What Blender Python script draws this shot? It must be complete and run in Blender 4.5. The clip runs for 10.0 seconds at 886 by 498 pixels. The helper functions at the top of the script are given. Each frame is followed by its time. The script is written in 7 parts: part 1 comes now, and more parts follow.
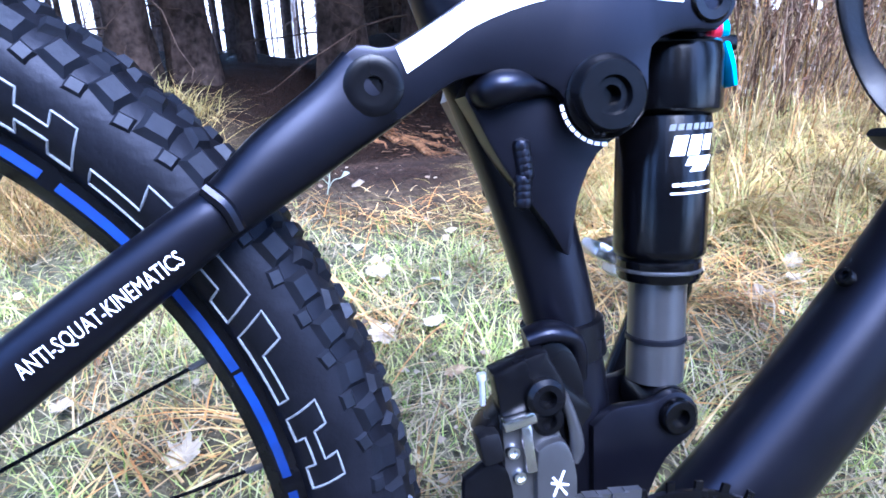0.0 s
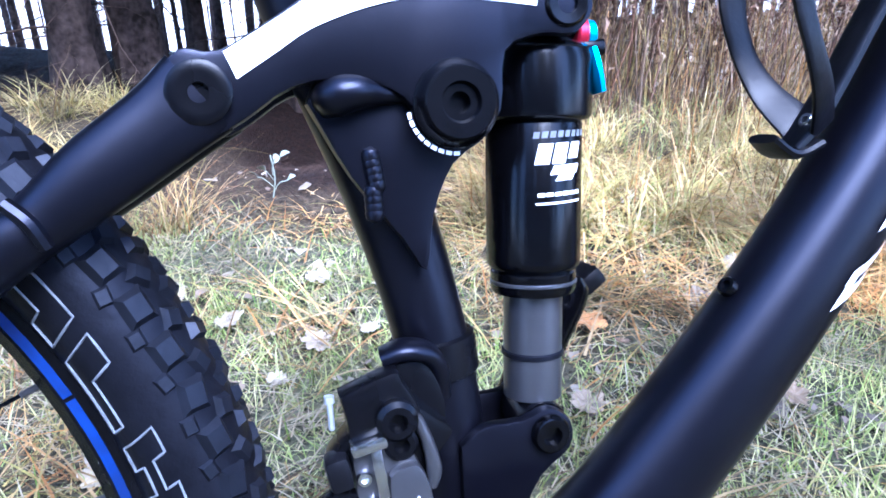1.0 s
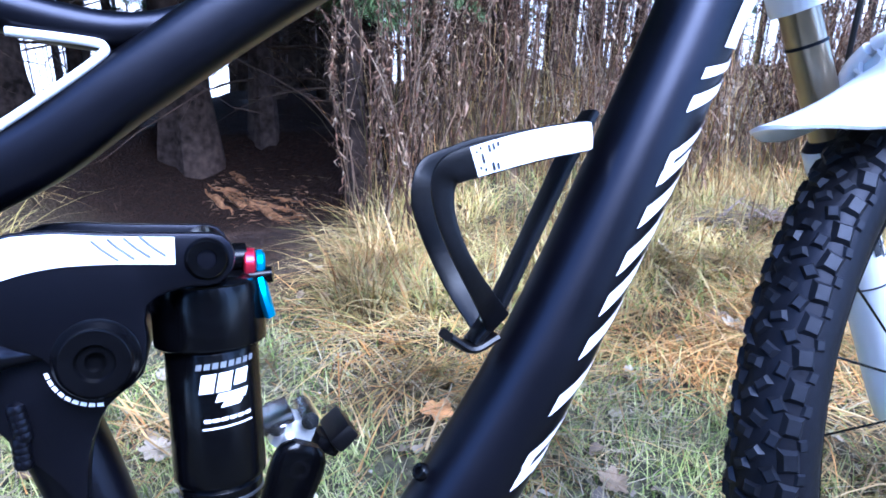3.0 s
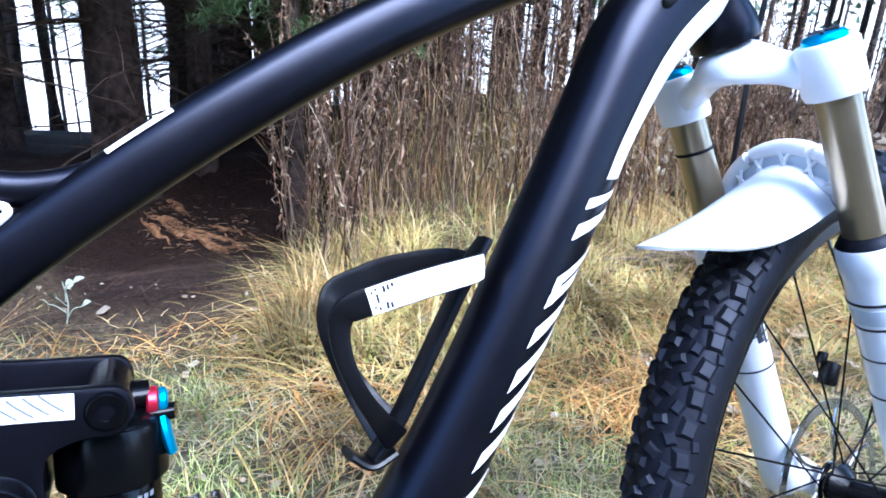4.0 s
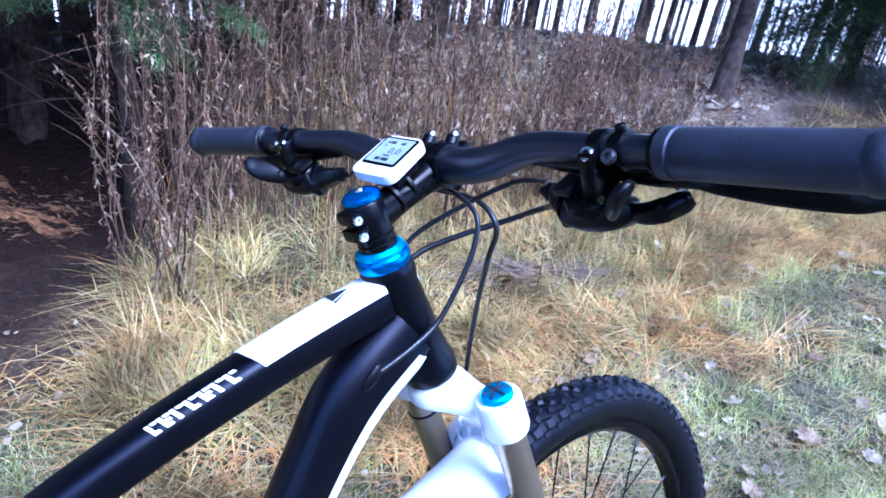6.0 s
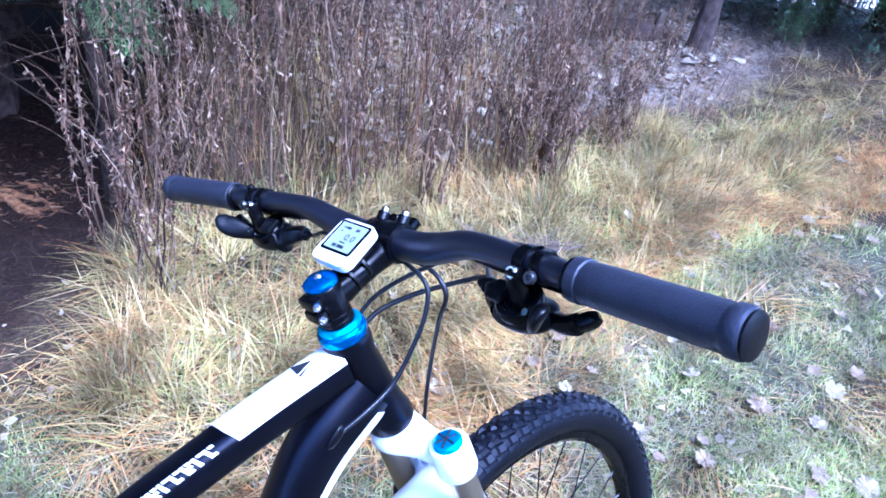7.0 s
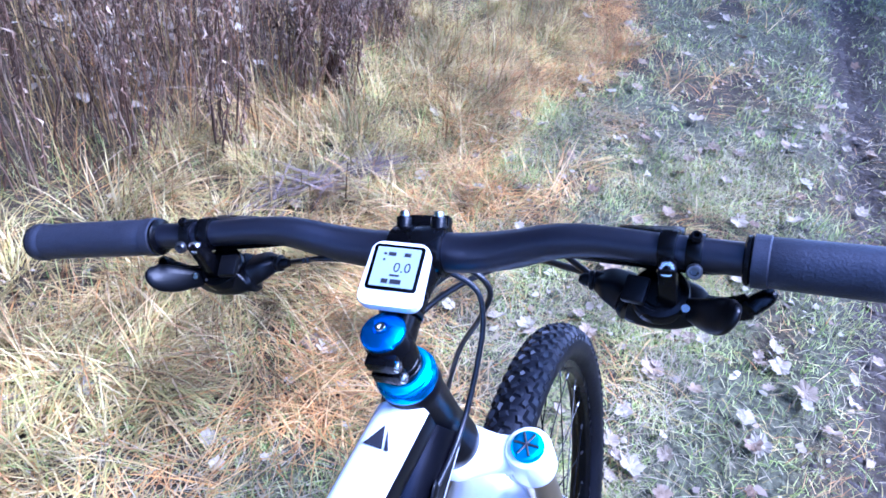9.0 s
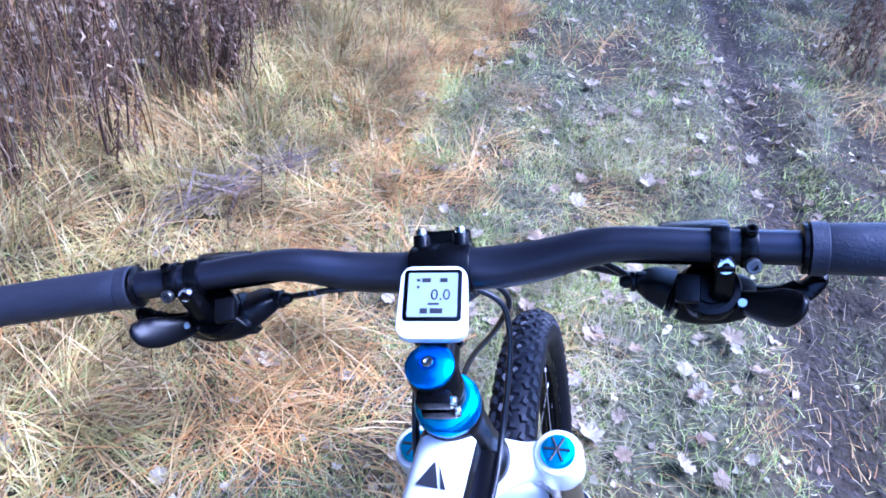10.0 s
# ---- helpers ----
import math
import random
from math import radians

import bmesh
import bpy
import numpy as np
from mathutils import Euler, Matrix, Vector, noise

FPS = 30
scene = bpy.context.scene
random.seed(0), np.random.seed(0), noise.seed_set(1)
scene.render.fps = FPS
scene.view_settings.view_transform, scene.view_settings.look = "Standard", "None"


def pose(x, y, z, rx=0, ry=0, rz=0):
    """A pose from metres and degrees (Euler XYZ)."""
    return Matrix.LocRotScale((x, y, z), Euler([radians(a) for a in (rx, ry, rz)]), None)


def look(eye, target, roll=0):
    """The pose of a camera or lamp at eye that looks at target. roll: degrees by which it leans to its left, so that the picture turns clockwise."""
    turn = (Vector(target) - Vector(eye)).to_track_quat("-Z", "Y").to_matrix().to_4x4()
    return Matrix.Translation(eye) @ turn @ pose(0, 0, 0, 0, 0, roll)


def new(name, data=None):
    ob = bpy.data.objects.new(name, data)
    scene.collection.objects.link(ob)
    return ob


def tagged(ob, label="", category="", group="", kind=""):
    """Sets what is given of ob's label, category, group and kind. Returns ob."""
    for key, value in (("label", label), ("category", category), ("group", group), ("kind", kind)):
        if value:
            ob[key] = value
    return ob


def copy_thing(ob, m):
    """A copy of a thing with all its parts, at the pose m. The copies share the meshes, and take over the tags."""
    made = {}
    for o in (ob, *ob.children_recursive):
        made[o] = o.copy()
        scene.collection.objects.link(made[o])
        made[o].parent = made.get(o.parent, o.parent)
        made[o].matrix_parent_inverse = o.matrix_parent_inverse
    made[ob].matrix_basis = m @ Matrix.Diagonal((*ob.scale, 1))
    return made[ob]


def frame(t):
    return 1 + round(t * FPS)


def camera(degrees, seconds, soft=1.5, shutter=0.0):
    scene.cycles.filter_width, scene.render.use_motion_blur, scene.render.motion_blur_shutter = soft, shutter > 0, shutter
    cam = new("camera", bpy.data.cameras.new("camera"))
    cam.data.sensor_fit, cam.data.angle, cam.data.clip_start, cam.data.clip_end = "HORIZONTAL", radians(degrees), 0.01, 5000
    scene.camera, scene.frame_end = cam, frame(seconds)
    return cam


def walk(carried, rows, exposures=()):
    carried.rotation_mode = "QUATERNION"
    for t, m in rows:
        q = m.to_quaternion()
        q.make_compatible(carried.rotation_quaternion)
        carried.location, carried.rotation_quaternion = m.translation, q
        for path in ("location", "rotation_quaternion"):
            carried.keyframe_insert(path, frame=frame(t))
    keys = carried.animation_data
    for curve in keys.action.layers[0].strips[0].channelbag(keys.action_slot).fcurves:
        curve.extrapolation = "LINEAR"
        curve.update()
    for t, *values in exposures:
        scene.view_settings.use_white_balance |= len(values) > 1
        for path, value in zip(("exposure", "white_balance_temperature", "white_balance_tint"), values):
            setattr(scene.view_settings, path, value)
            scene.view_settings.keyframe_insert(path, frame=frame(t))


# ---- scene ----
cam = camera(66.0, 10.0, soft=1.75)
EXPOSURE = [(0.0, 3.36, 4760, 22), (1.5, 3.14, 4650, 23), (2.7, 2.80, 4580, 21), (4.0, 2.76, 5100, 13), (4.5, 2.94, 4940, 14), (5.5, 2.54, 4580, 21), (7.0, 2.94, 4310, 27), (8.0, 2.90, 4360, 29), (9.0, 2.81, 4420, 31), (10.0, 2.75, 4460, 32)]
PATH = [
    (0, (0.428, -0.13, 0.588), (0.62, 1.669, -0.265), -0.3),
    (0.5, (0.465, -0.121, 0.582), (0.716, 1.668, -0.277), 0.3),
    (1, (0.482, -0.12, 0.587), (0.761, 1.668, -0.265), 0.4),
    (1.5, (0.512, -0.127, 0.607), (0.853, 1.667, -0.21), 0.4),
    (2, (0.537, -0.131, 0.631), (0.908, 1.67, -0.156), -0.1),
    (2.5, (0.575, -0.134, 0.659), (1.013, 1.666, -0.093), 0.4),
    (3.8, (0.629, -0.141, 0.736), (1.243, 1.617, 0.007), 3.0),
    (4, (0.632, -0.144, 0.758), (1.286, 1.611, 0.057), 3.2),
    (4.5, (0.676, -0.116, 0.838), (1.526, 1.548, 0.124), 4.2),
    (5, (0.709, -0.101, 0.911), (1.699, 1.449, 0.124), 6.8),
    (5.5, (0.718, -0.109, 1.016), (1.707, 1.41, 0.172), 8.0),
    (6.8, (0.773, -0.144, 1.282), (1.658, 1.279, 0.19), 9.0),
    (7, (0.756, -0.126, 1.288), (1.718, 1.248, 0.198), 8.9),
    (7.5, (0.7, -0.055, 1.304), (1.938, 1.063, 0.201), 9.2),
    (8, (0.704, -0.014, 1.294), (1.913, 1.041, 0.1), 10.2),
    (8.5, (0.711, 0.045, 1.281), (1.912, 1.064, 0.049), 9.6),
    (9, (0.672, 0.151, 1.261), (2.041, 0.917, 0.02), 9.1),
    (9.5, (0.656, 0.216, 1.264), (2.133, 0.745, 0.023), 10.1),
    (10, (0.664, 0.259, 1.251), (2.148, 0.735, -0.002), 9.6),
]
walk(cam, [(t, look(eye, target, roll)) for t, eye, target, roll in PATH], exposures=EXPOSURE)

# ---------------------------------------------------------------- light
world = bpy.data.worlds.new("sky")
scene.world = world
world.use_nodes = True
wn = world.node_tree.nodes
wn.clear()
sky = wn.new("ShaderNodeTexSky")
sky.sky_type = "NISHITA"
sky.sun_disc = False
sky.sun_elevation = radians(58)
sky.sun_rotation = radians(160)
sky.air_density, sky.dust_density, sky.ozone_density = 1.0, 1.0, 2.0
sky_bg = wn.new("ShaderNodeBackground")
sky_bg.inputs["Strength"].default_value = 0.15
sky_out = wn.new("ShaderNodeOutputWorld")
world.node_tree.links.new(sky.outputs[0], sky_bg.inputs[0])
world.node_tree.links.new(sky_bg.outputs[0], sky_out.inputs[0])
sun = bpy.data.lights.new("sun", "SUN")
sun.energy, sun.angle, sun.color = 1.5, radians(35), (1.0, 0.985, 0.97)
sun_ob = new("sun", sun)
sun_ob.matrix_world = look((0, 0, 20), (-3.0, 8.2, 20 - 14.0))

# ---------------------------------------------------------------- materials


def material(name, colour, rough=0.5, metal=0.0, coat=0.0, tint=(1, 1, 1), grain=0.0, scale=60.0, bump=0.0, second=None, wear=0.0, spec=0.5):
    """A procedural surface: a base colour that varies at two scales, with fine relief."""
    m = bpy.data.materials.new(name)
    m.use_nodes = True
    nt = m.node_tree
    b = nt.nodes["Principled BSDF"]
    b.inputs["Roughness"].default_value = rough
    b.inputs["Metallic"].default_value = metal
    b.inputs["Coat Weight"].default_value = coat
    b.inputs["Coat Roughness"].default_value = 0.12
    b.inputs["Specular IOR Level"].default_value = spec
    b.inputs["Specular Tint"].default_value = (*tint, 1)
    co = nt.nodes.new("ShaderNodeTexCoord")
    n1 = nt.nodes.new("ShaderNodeTexNoise")
    n1.inputs["Scale"].default_value = scale
    n1.inputs["Detail"].default_value = 6
    n2 = nt.nodes.new("ShaderNodeTexNoise")
    n2.inputs["Scale"].default_value = scale * 0.13
    n2.inputs["Detail"].default_value = 4
    nt.links.new(co.outputs["Object"], n1.inputs["Vector"])
    nt.links.new(co.outputs["Object"], n2.inputs["Vector"])
    add = nt.nodes.new("ShaderNodeMath")
    add.operation = "ADD"
    nt.links.new(n1.outputs["Fac"], add.inputs[0])
    nt.links.new(n2.outputs["Fac"], add.inputs[1])
    ramp = nt.nodes.new("ShaderNodeMapRange")
    ramp.inputs["From Min"].default_value, ramp.inputs["From Max"].default_value = 0.7, 1.3
    nt.links.new(add.outputs[0], ramp.inputs["Value"])
    mix = nt.nodes.new("ShaderNodeMix")
    mix.data_type = "RGBA"
    lo = second or tuple(c * (1 - grain) for c in colour)
    hi = tuple(min(1, c * (1 + grain * 0.6)) for c in colour)
    mix.inputs["A"].default_value, mix.inputs["B"].default_value = (*lo, 1), (*hi, 1)
    nt.links.new(ramp.outputs[0], mix.inputs["Factor"])
    nt.links.new(mix.outputs["Result"], b.inputs["Base Color"])
    if wear:
        rr = nt.nodes.new("ShaderNodeMapRange")
        rr.inputs["To Min"].default_value, rr.inputs["To Max"].default_value = max(0.03, rough - wear), min(1, rough + wear)
        nt.links.new(n2.outputs["Fac"], rr.inputs["Value"])
        nt.links.new(rr.outputs[0], b.inputs["Roughness"])
    if bump:
        bp = nt.nodes.new("ShaderNodeBump")
        bp.inputs["Strength"].default_value, bp.inputs["Distance"].default_value = bump, 0.002
        nt.links.new(n1.outputs["Fac"], bp.inputs["Height"])
        nt.links.new(bp.outputs[0], b.inputs["Normal"])
    return m


def blades_material(name, colours, rough=0.6, trans=0.25, uneven=0.25, single=False):
    """Thin plant matter: a colour for each loose piece, picked along a ramp, with some light passing through."""
    m = bpy.data.materials.new(name)
    m.use_nodes = True
    nt = m.node_tree
    b = nt.nodes["Principled BSDF"]
    b.inputs["Roughness"].default_value = rough
    b.inputs["Specular IOR Level"].default_value = 0.3
    geo = nt.nodes.new("ShaderNodeNewGeometry")
    ramp = nt.nodes.new("ShaderNodeValToRGB")
    el = ramp.color_ramp.elements
    for n, c in enumerate(colours):
        e = el[n] if n < 2 else el.new(n / (len(colours) - 1))
        e.position = n / (len(colours) - 1)
        e.color = (*c, 1)
    for n, c in enumerate(colours):
        el[n].position, el[n].color = n / (len(colours) - 1), (*c, 1)
    if single:
        pick = nt.nodes.new("ShaderNodeObjectInfo")
    nt.links.new(pick.outputs["Random"] if single else geo.outputs["Random Per Island"], ramp.inputs[0])
    co = nt.nodes.new("ShaderNodeTexCoord")
    nz = nt.nodes.new("ShaderNodeTexNoise")
    nz.inputs["Scale"].default_value = 40
    nt.links.new(co.outputs["Object"], nz.inputs["Vector"])
    mul = nt.nodes.new("ShaderNodeMix")
    mul.data_type, mul.blend_type = "RGBA", "MULTIPLY"
    mul.inputs["Factor"].default_value = 0.6
    nt.links.new(ramp.outputs[0], mul.inputs["A"])
    nt.links.new(nz.outputs["Fac"], mul.inputs["B"])
    gain = nt.nodes.new("ShaderNodeMix")
    gain.data_type, gain.blend_type = "RGBA", "MULTIPLY"
    gain.inputs["Factor"].default_value = 1.0
    gain.inputs["B"].default_value = (1.4, 1.4, 1.4, 1)
    patchy = nt.nodes.new("ShaderNodeTexNoise")
    patchy.inputs["Scale"].default_value, patchy.inputs["Detail"].default_value = 5.5, 3
    nt.links.new(co.outputs["Object"], patchy.inputs["Vector"])
    tone = nt.nodes.new("ShaderNodeMapRange")
    tone.inputs["From Min"].default_value, tone.inputs["From Max"].default_value = 0.36, 0.64
    tone.inputs["To Min"].default_value, tone.inputs["To Max"].default_value = 1 - uneven, 1 + uneven
    nt.links.new(patchy.outputs["Fac"], tone.inputs["Value"])
    worn = nt.nodes.new("ShaderNodeMix")
    worn.data_type, worn.blend_type = "RGBA", "MULTIPLY"
    worn.inputs["Factor"].default_value = 1.0
    nt.links.new(mul.outputs["Result"], worn.inputs["A"])
    nt.links.new(tone.outputs[0], worn.inputs["B"])
    nt.links.new(worn.outputs["Result"], gain.inputs["A"])
    nt.links.new(gain.outputs["Result"], b.inputs["Base Color"])
    tr = nt.nodes.new("ShaderNodeBsdfTranslucent")
    nt.links.new(gain.outputs["Result"], tr.inputs["Color"])
    mx = nt.nodes.new("ShaderNodeMixShader")
    mx.inputs[0].default_value = trans
    nt.links.new(b.outputs[0], mx.inputs[1])
    nt.links.new(tr.outputs[0], mx.inputs[2])
    nt.links.new(mx.outputs[0], nt.nodes["Material Output"].inputs["Surface"])
    return m


def ground_material():
    """Soil and matted grass, mixed by the ground cover stored on the sheet."""
    m = bpy.data.materials.new("ground_cover")
    m.use_nodes = True
    nt = m.node_tree
    b = nt.nodes["Principled BSDF"]
    b.inputs["Roughness"].default_value = 0.9
    b.inputs["Specular IOR Level"].default_value = 0.2
    co = nt.nodes.new("ShaderNodeTexCoord")
    at = nt.nodes.new("ShaderNodeAttribute")
    at.attribute_name = "cover"
    sep = nt.nodes.new("ShaderNodeSeparateColor")
    nt.links.new(at.outputs["Color"], sep.inputs[0])

    def noisy(scale, a, b2, detail=8):
        n = nt.nodes.new("ShaderNodeTexNoise")
        n.inputs["Scale"].default_value, n.inputs["Detail"].default_value = scale, detail
        nt.links.new(co.outputs["Object"], n.inputs["Vector"])
        r = nt.nodes.new("ShaderNodeValToRGB")
        r.color_ramp.elements[0].position, r.color_ramp.elements[1].position = 0.35, 0.65
        r.color_ramp.elements[0].color, r.color_ramp.elements[1].color = (*a, 1), (*b2, 1)
        nt.links.new(n.outputs["Fac"], r.inputs[0])
        return r.outputs[0], n.outputs["Fac"]

    def mix(fac, a, b2):
        x = nt.nodes.new("ShaderNodeMix")
        x.data_type = "RGBA"
        nt.links.new(fac, x.inputs["Factor"])
        nt.links.new(a, x.inputs["A"])
        nt.links.new(b2, x.inputs["B"])
        return x.outputs["Result"]

    # both grass grounds are coloured dark to stand for shade between the blades
    green, _ = noisy(55, (0.035, 0.034, 0.020), (0.13, 0.125, 0.070))
    straw, _ = noisy(70, (0.022, 0.015, 0.009), (0.105, 0.070, 0.038))
    # brown litter, its colour lowered further to hold the shade under the spruces
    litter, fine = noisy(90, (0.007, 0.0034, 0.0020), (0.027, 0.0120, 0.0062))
    mud, _ = noisy(40, (0.019, 0.0145, 0.0105), (0.062, 0.048, 0.034))
    mould, _ = noisy(26, (0.11, 0.082, 0.062), (0.37, 0.31, 0.245))
    c = mix(sep.outputs[1], green, straw)
    c = mix(at.outputs["Alpha"], c, mould)
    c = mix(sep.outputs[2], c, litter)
    c = mix(sep.outputs[0], c, mud)
    nt.links.new(c, b.inputs["Base Color"])
    bp = nt.nodes.new("ShaderNodeBump")
    bp.inputs["Strength"].default_value, bp.inputs["Distance"].default_value = 0.8, 0.02
    nt.links.new(fine, bp.inputs["Height"])
    nt.links.new(bp.outputs[0], b.inputs["Normal"])
    return m


M_FRAME = material("matt_black_anodised", (0.0014, 0.0014, 0.0024), 0.33, grain=0.25, scale=220, wear=0.05, bump=0.02, spec=0.28, tint=(0.75, 0.78, 1.0))
M_BAR = material("satin_black_bar", (0.005, 0.005, 0.008), 0.40, grain=0.25, scale=220, wear=0.05, bump=0.02, spec=0.85, tint=(0.78, 0.80, 1.0))
M_BLACK = material("satin_black_alloy", (0.0018, 0.0018, 0.0024), 0.26, grain=0.3, scale=150, wear=0.08, spec=0.17)
M_GLOSS = material("gloss_black_enamel", (0.0010, 0.0010, 0.0014), 0.20, grain=0.2, scale=120, wear=0.05, spec=0.22)
M_PLASTIC = material("black_plastic", (0.0024, 0.0024, 0.0032), 0.36, grain=0.3, scale=300, bump=0.08, wear=0.1, spec=0.22)
M_RUBBER = material("tyre_rubber", (0.003, 0.003, 0.0042), 0.5, grain=0.4, scale=180, bump=0.25, wear=0.12, spec=0.2, tint=(0.75, 0.8, 1.0))
M_KNOB = material("dusty_tread_rubber", (0.0055, 0.006, 0.0085), 0.5, tint=(0.78, 0.84, 1.0), grain=0.6, scale=90, bump=0.35, wear=0.2, spec=0.26)
M_GRIP = material("grip_rubber", (0.020, 0.021, 0.029), 0.5, grain=0.25, scale=500, bump=0.25, tint=(0.75, 0.8, 1.0))
M_WHITE = material("white_enamel", (0.80, 0.81, 0.83), 0.3, coat=0.3, grain=0.03, scale=60, wear=0.06)
M_DECAL = material("white_decal", (0.78, 0.78, 0.78), 0.45, grain=0.06, scale=200)
M_GREYDECAL = material("grey_decal", (0.15, 0.16, 0.17), 0.5, grain=0.3, scale=200)
M_DARKDECAL = material("dark_decal", (0.02, 0.02, 0.025), 0.4, grain=0.2, scale=200)
M_GOLD = material("bronze_hard_anodised", (0.33, 0.27, 0.18), 0.28, metal=0.85, grain=0.12, scale=40, wear=0.06)
M_SHAFT = material("grey_hard_anodised", (0.10, 0.10, 0.105), 0.3, metal=0.8, grain=0.15, scale=60, wear=0.06)
M_BLUE = material("blue_anodised", (0.0, 0.23, 0.72), 0.22, metal=0.9, grain=0.15, scale=60)
M_CYAN = material("light_blue_anodised", (0.02, 0.42, 0.75), 0.3, metal=0.8, grain=0.15, scale=60)
M_RED = material("red_anodised", (0.55, 0.02, 0.05), 0.28, metal=0.7, grain=0.15, scale=60)
M_BLUEDECAL = material("blue_decal", (0.004, 0.022, 0.13), 0.4, grain=0.5, scale=90)
M_STEEL = material("polished_steel", (0.62, 0.62, 0.63), 0.22, metal=1.0, grain=0.15, scale=90, wear=0.1)
M_ALLOY = material("brushed_alloy", (0.74, 0.75, 0.77), 0.42, metal=0.85, grain=0.2, scale=120, wear=0.1)
M_CABLE = material("cable_housing", (0.01, 0.01, 0.012), 0.3, grain=0.2, scale=300)
M_LCD = material("lcd_grey", (0.28, 0.33, 0.33), 0.15, grain=0.05, scale=80)
M_LATTICE = material("light_grey_cast", (0.55, 0.60, 0.64), 0.4, grain=0.08, scale=60)
M_BARK = material("spruce_bark", (0.080, 0.055, 0.042), 0.95, grain=0.8, scale=30, bump=1.0, second=(0.018, 0.0125, 0.0095), spec=0.1)
M_BARK2 = material("pine_bark", (0.125, 0.09, 0.073), 0.95, grain=0.7, scale=18, bump=1.0, second=(0.036, 0.027, 0.022), spec=0.1)
M_TWIG = material("dead_twig", (0.092, 0.060, 0.040), 0.9, grain=0.5, scale=60, spec=0.1)
M_GROUND = ground_material()
M_GREEN = blades_material("green_grass", [(0.135, 0.208, 0.033), (0.228, 0.302, 0.063), (0.353, 0.385, 0.109), (0.457, 0.437, 0.168), (0.249, 0.312, 0.067), (0.540, 0.499, 0.235), (0.167, 0.250, 0.042), (0.416, 0.385, 0.144), (0.270, 0.229, 0.093)], uneven=0.4)
M_STRAW = blades_material("straw", [(0.511, 0.346, 0.133), (0.311, 0.185, 0.063), (0.565, 0.422, 0.207), (0.182, 0.093, 0.034), (0.439, 0.295, 0.104), (0.311, 0.253, 0.074), (0.091, 0.049, 0.020), (0.420, 0.287, 0.119), (0.439, 0.203, 0.052), (0.128, 0.072, 0.030), (0.256, 0.219, 0.059), (0.365, 0.244, 0.082)], uneven=0.5)
M_THATCH = blades_material("bleached_thatch", [(0.36, 0.30, 0.18), (0.24, 0.19, 0.11), (0.44, 0.38, 0.25), (0.18, 0.135, 0.075), (0.33, 0.29, 0.17), (0.40, 0.32, 0.18), (0.12, 0.085, 0.05)], uneven=0.3)
# needle browns taken down to near black, with the bough shade in the colour
M_SHADEDLITTER = blades_material("shaded_needle_litter", [(0.022, 0.011, 0.007), (0.036, 0.018, 0.010), (0.014, 0.008, 0.005), (0.060, 0.034, 0.020), (0.028, 0.014, 0.009)], rough=0.9, trans=0.0, uneven=0.4)
M_ROOT = material("crumbling_rotten_wood", (0.25, 0.125, 0.055), 0.9, grain=0.9, scale=55, bump=1.0, second=(0.045, 0.020, 0.009), spec=0.1)
M_ROTTEN = blades_material("orange_rotten_wood", [(0.112, 0.050, 0.020), (0.195, 0.105, 0.049), (0.056, 0.024, 0.011), (0.270, 0.165, 0.086), (0.034, 0.015, 0.007), (0.083, 0.036, 0.017)], rough=0.85, trans=0.0, uneven=0.45)
M_DEADTWIG = blades_material("dead_twigs", [(0.14, 0.085, 0.060), (0.08, 0.046, 0.032), (0.22, 0.16, 0.12), (0.11, 0.062, 0.045)], rough=0.85, trans=0.0, uneven=0.3)
M_WEED = blades_material("dead_weed", [(0.057, 0.030, 0.017), (0.138, 0.078, 0.044), (0.247, 0.157, 0.090), (0.399, 0.296, 0.193), (0.085, 0.045, 0.025), (0.190, 0.096, 0.051), (0.043, 0.023, 0.013), (0.294, 0.191, 0.115), (0.119, 0.061, 0.036)], rough=0.8, trans=0.15, uneven=0.4)
M_TUSSOCK = blades_material("tussock", [(0.470, 0.361, 0.112), (0.326, 0.284, 0.074), (0.561, 0.431, 0.185), (0.235, 0.215, 0.055), (0.543, 0.431, 0.215), (0.416, 0.275, 0.088), (0.235, 0.147, 0.052), (0.398, 0.345, 0.104)], uneven=0.45)
M_STICK = blades_material("dead_stick", [(0.09, 0.062, 0.048), (0.14, 0.10, 0.078), (0.22, 0.165, 0.13), (0.06, 0.042, 0.034)], rough=0.9, trans=0.0)
M_NEEDLE = blades_material("spruce_needles", [(0.035, 0.062, 0.032), (0.06, 0.10, 0.045), (0.10, 0.14, 0.07), (0.07, 0.09, 0.05)], trans=0.15, rough=0.75)
M_BOUGH = blades_material("green_needles", [(0.06, 0.11, 0.035), (0.10, 0.16, 0.05), (0.15, 0.20, 0.08), (0.08, 0.12, 0.05)], trans=0.2)
M_LEAF = blades_material("fallen_leaf", [(0.320, 0.260, 0.171), (0.358, 0.307, 0.215), (0.192, 0.127, 0.072), (0.333, 0.271, 0.182), (0.141, 0.088, 0.050), (0.282, 0.206, 0.129), (0.384, 0.336, 0.248), (0.230, 0.156, 0.088)], trans=0.1, uneven=0.2, single=True)
M_RUST = blades_material("rust_straw", [(0.509, 0.248, 0.065), (0.615, 0.368, 0.115), (0.360, 0.156, 0.043), (0.657, 0.442, 0.173), (0.191, 0.083, 0.029), (0.572, 0.285, 0.072), (0.297, 0.138, 0.043), (0.466, 0.322, 0.108)], uneven=0.4)
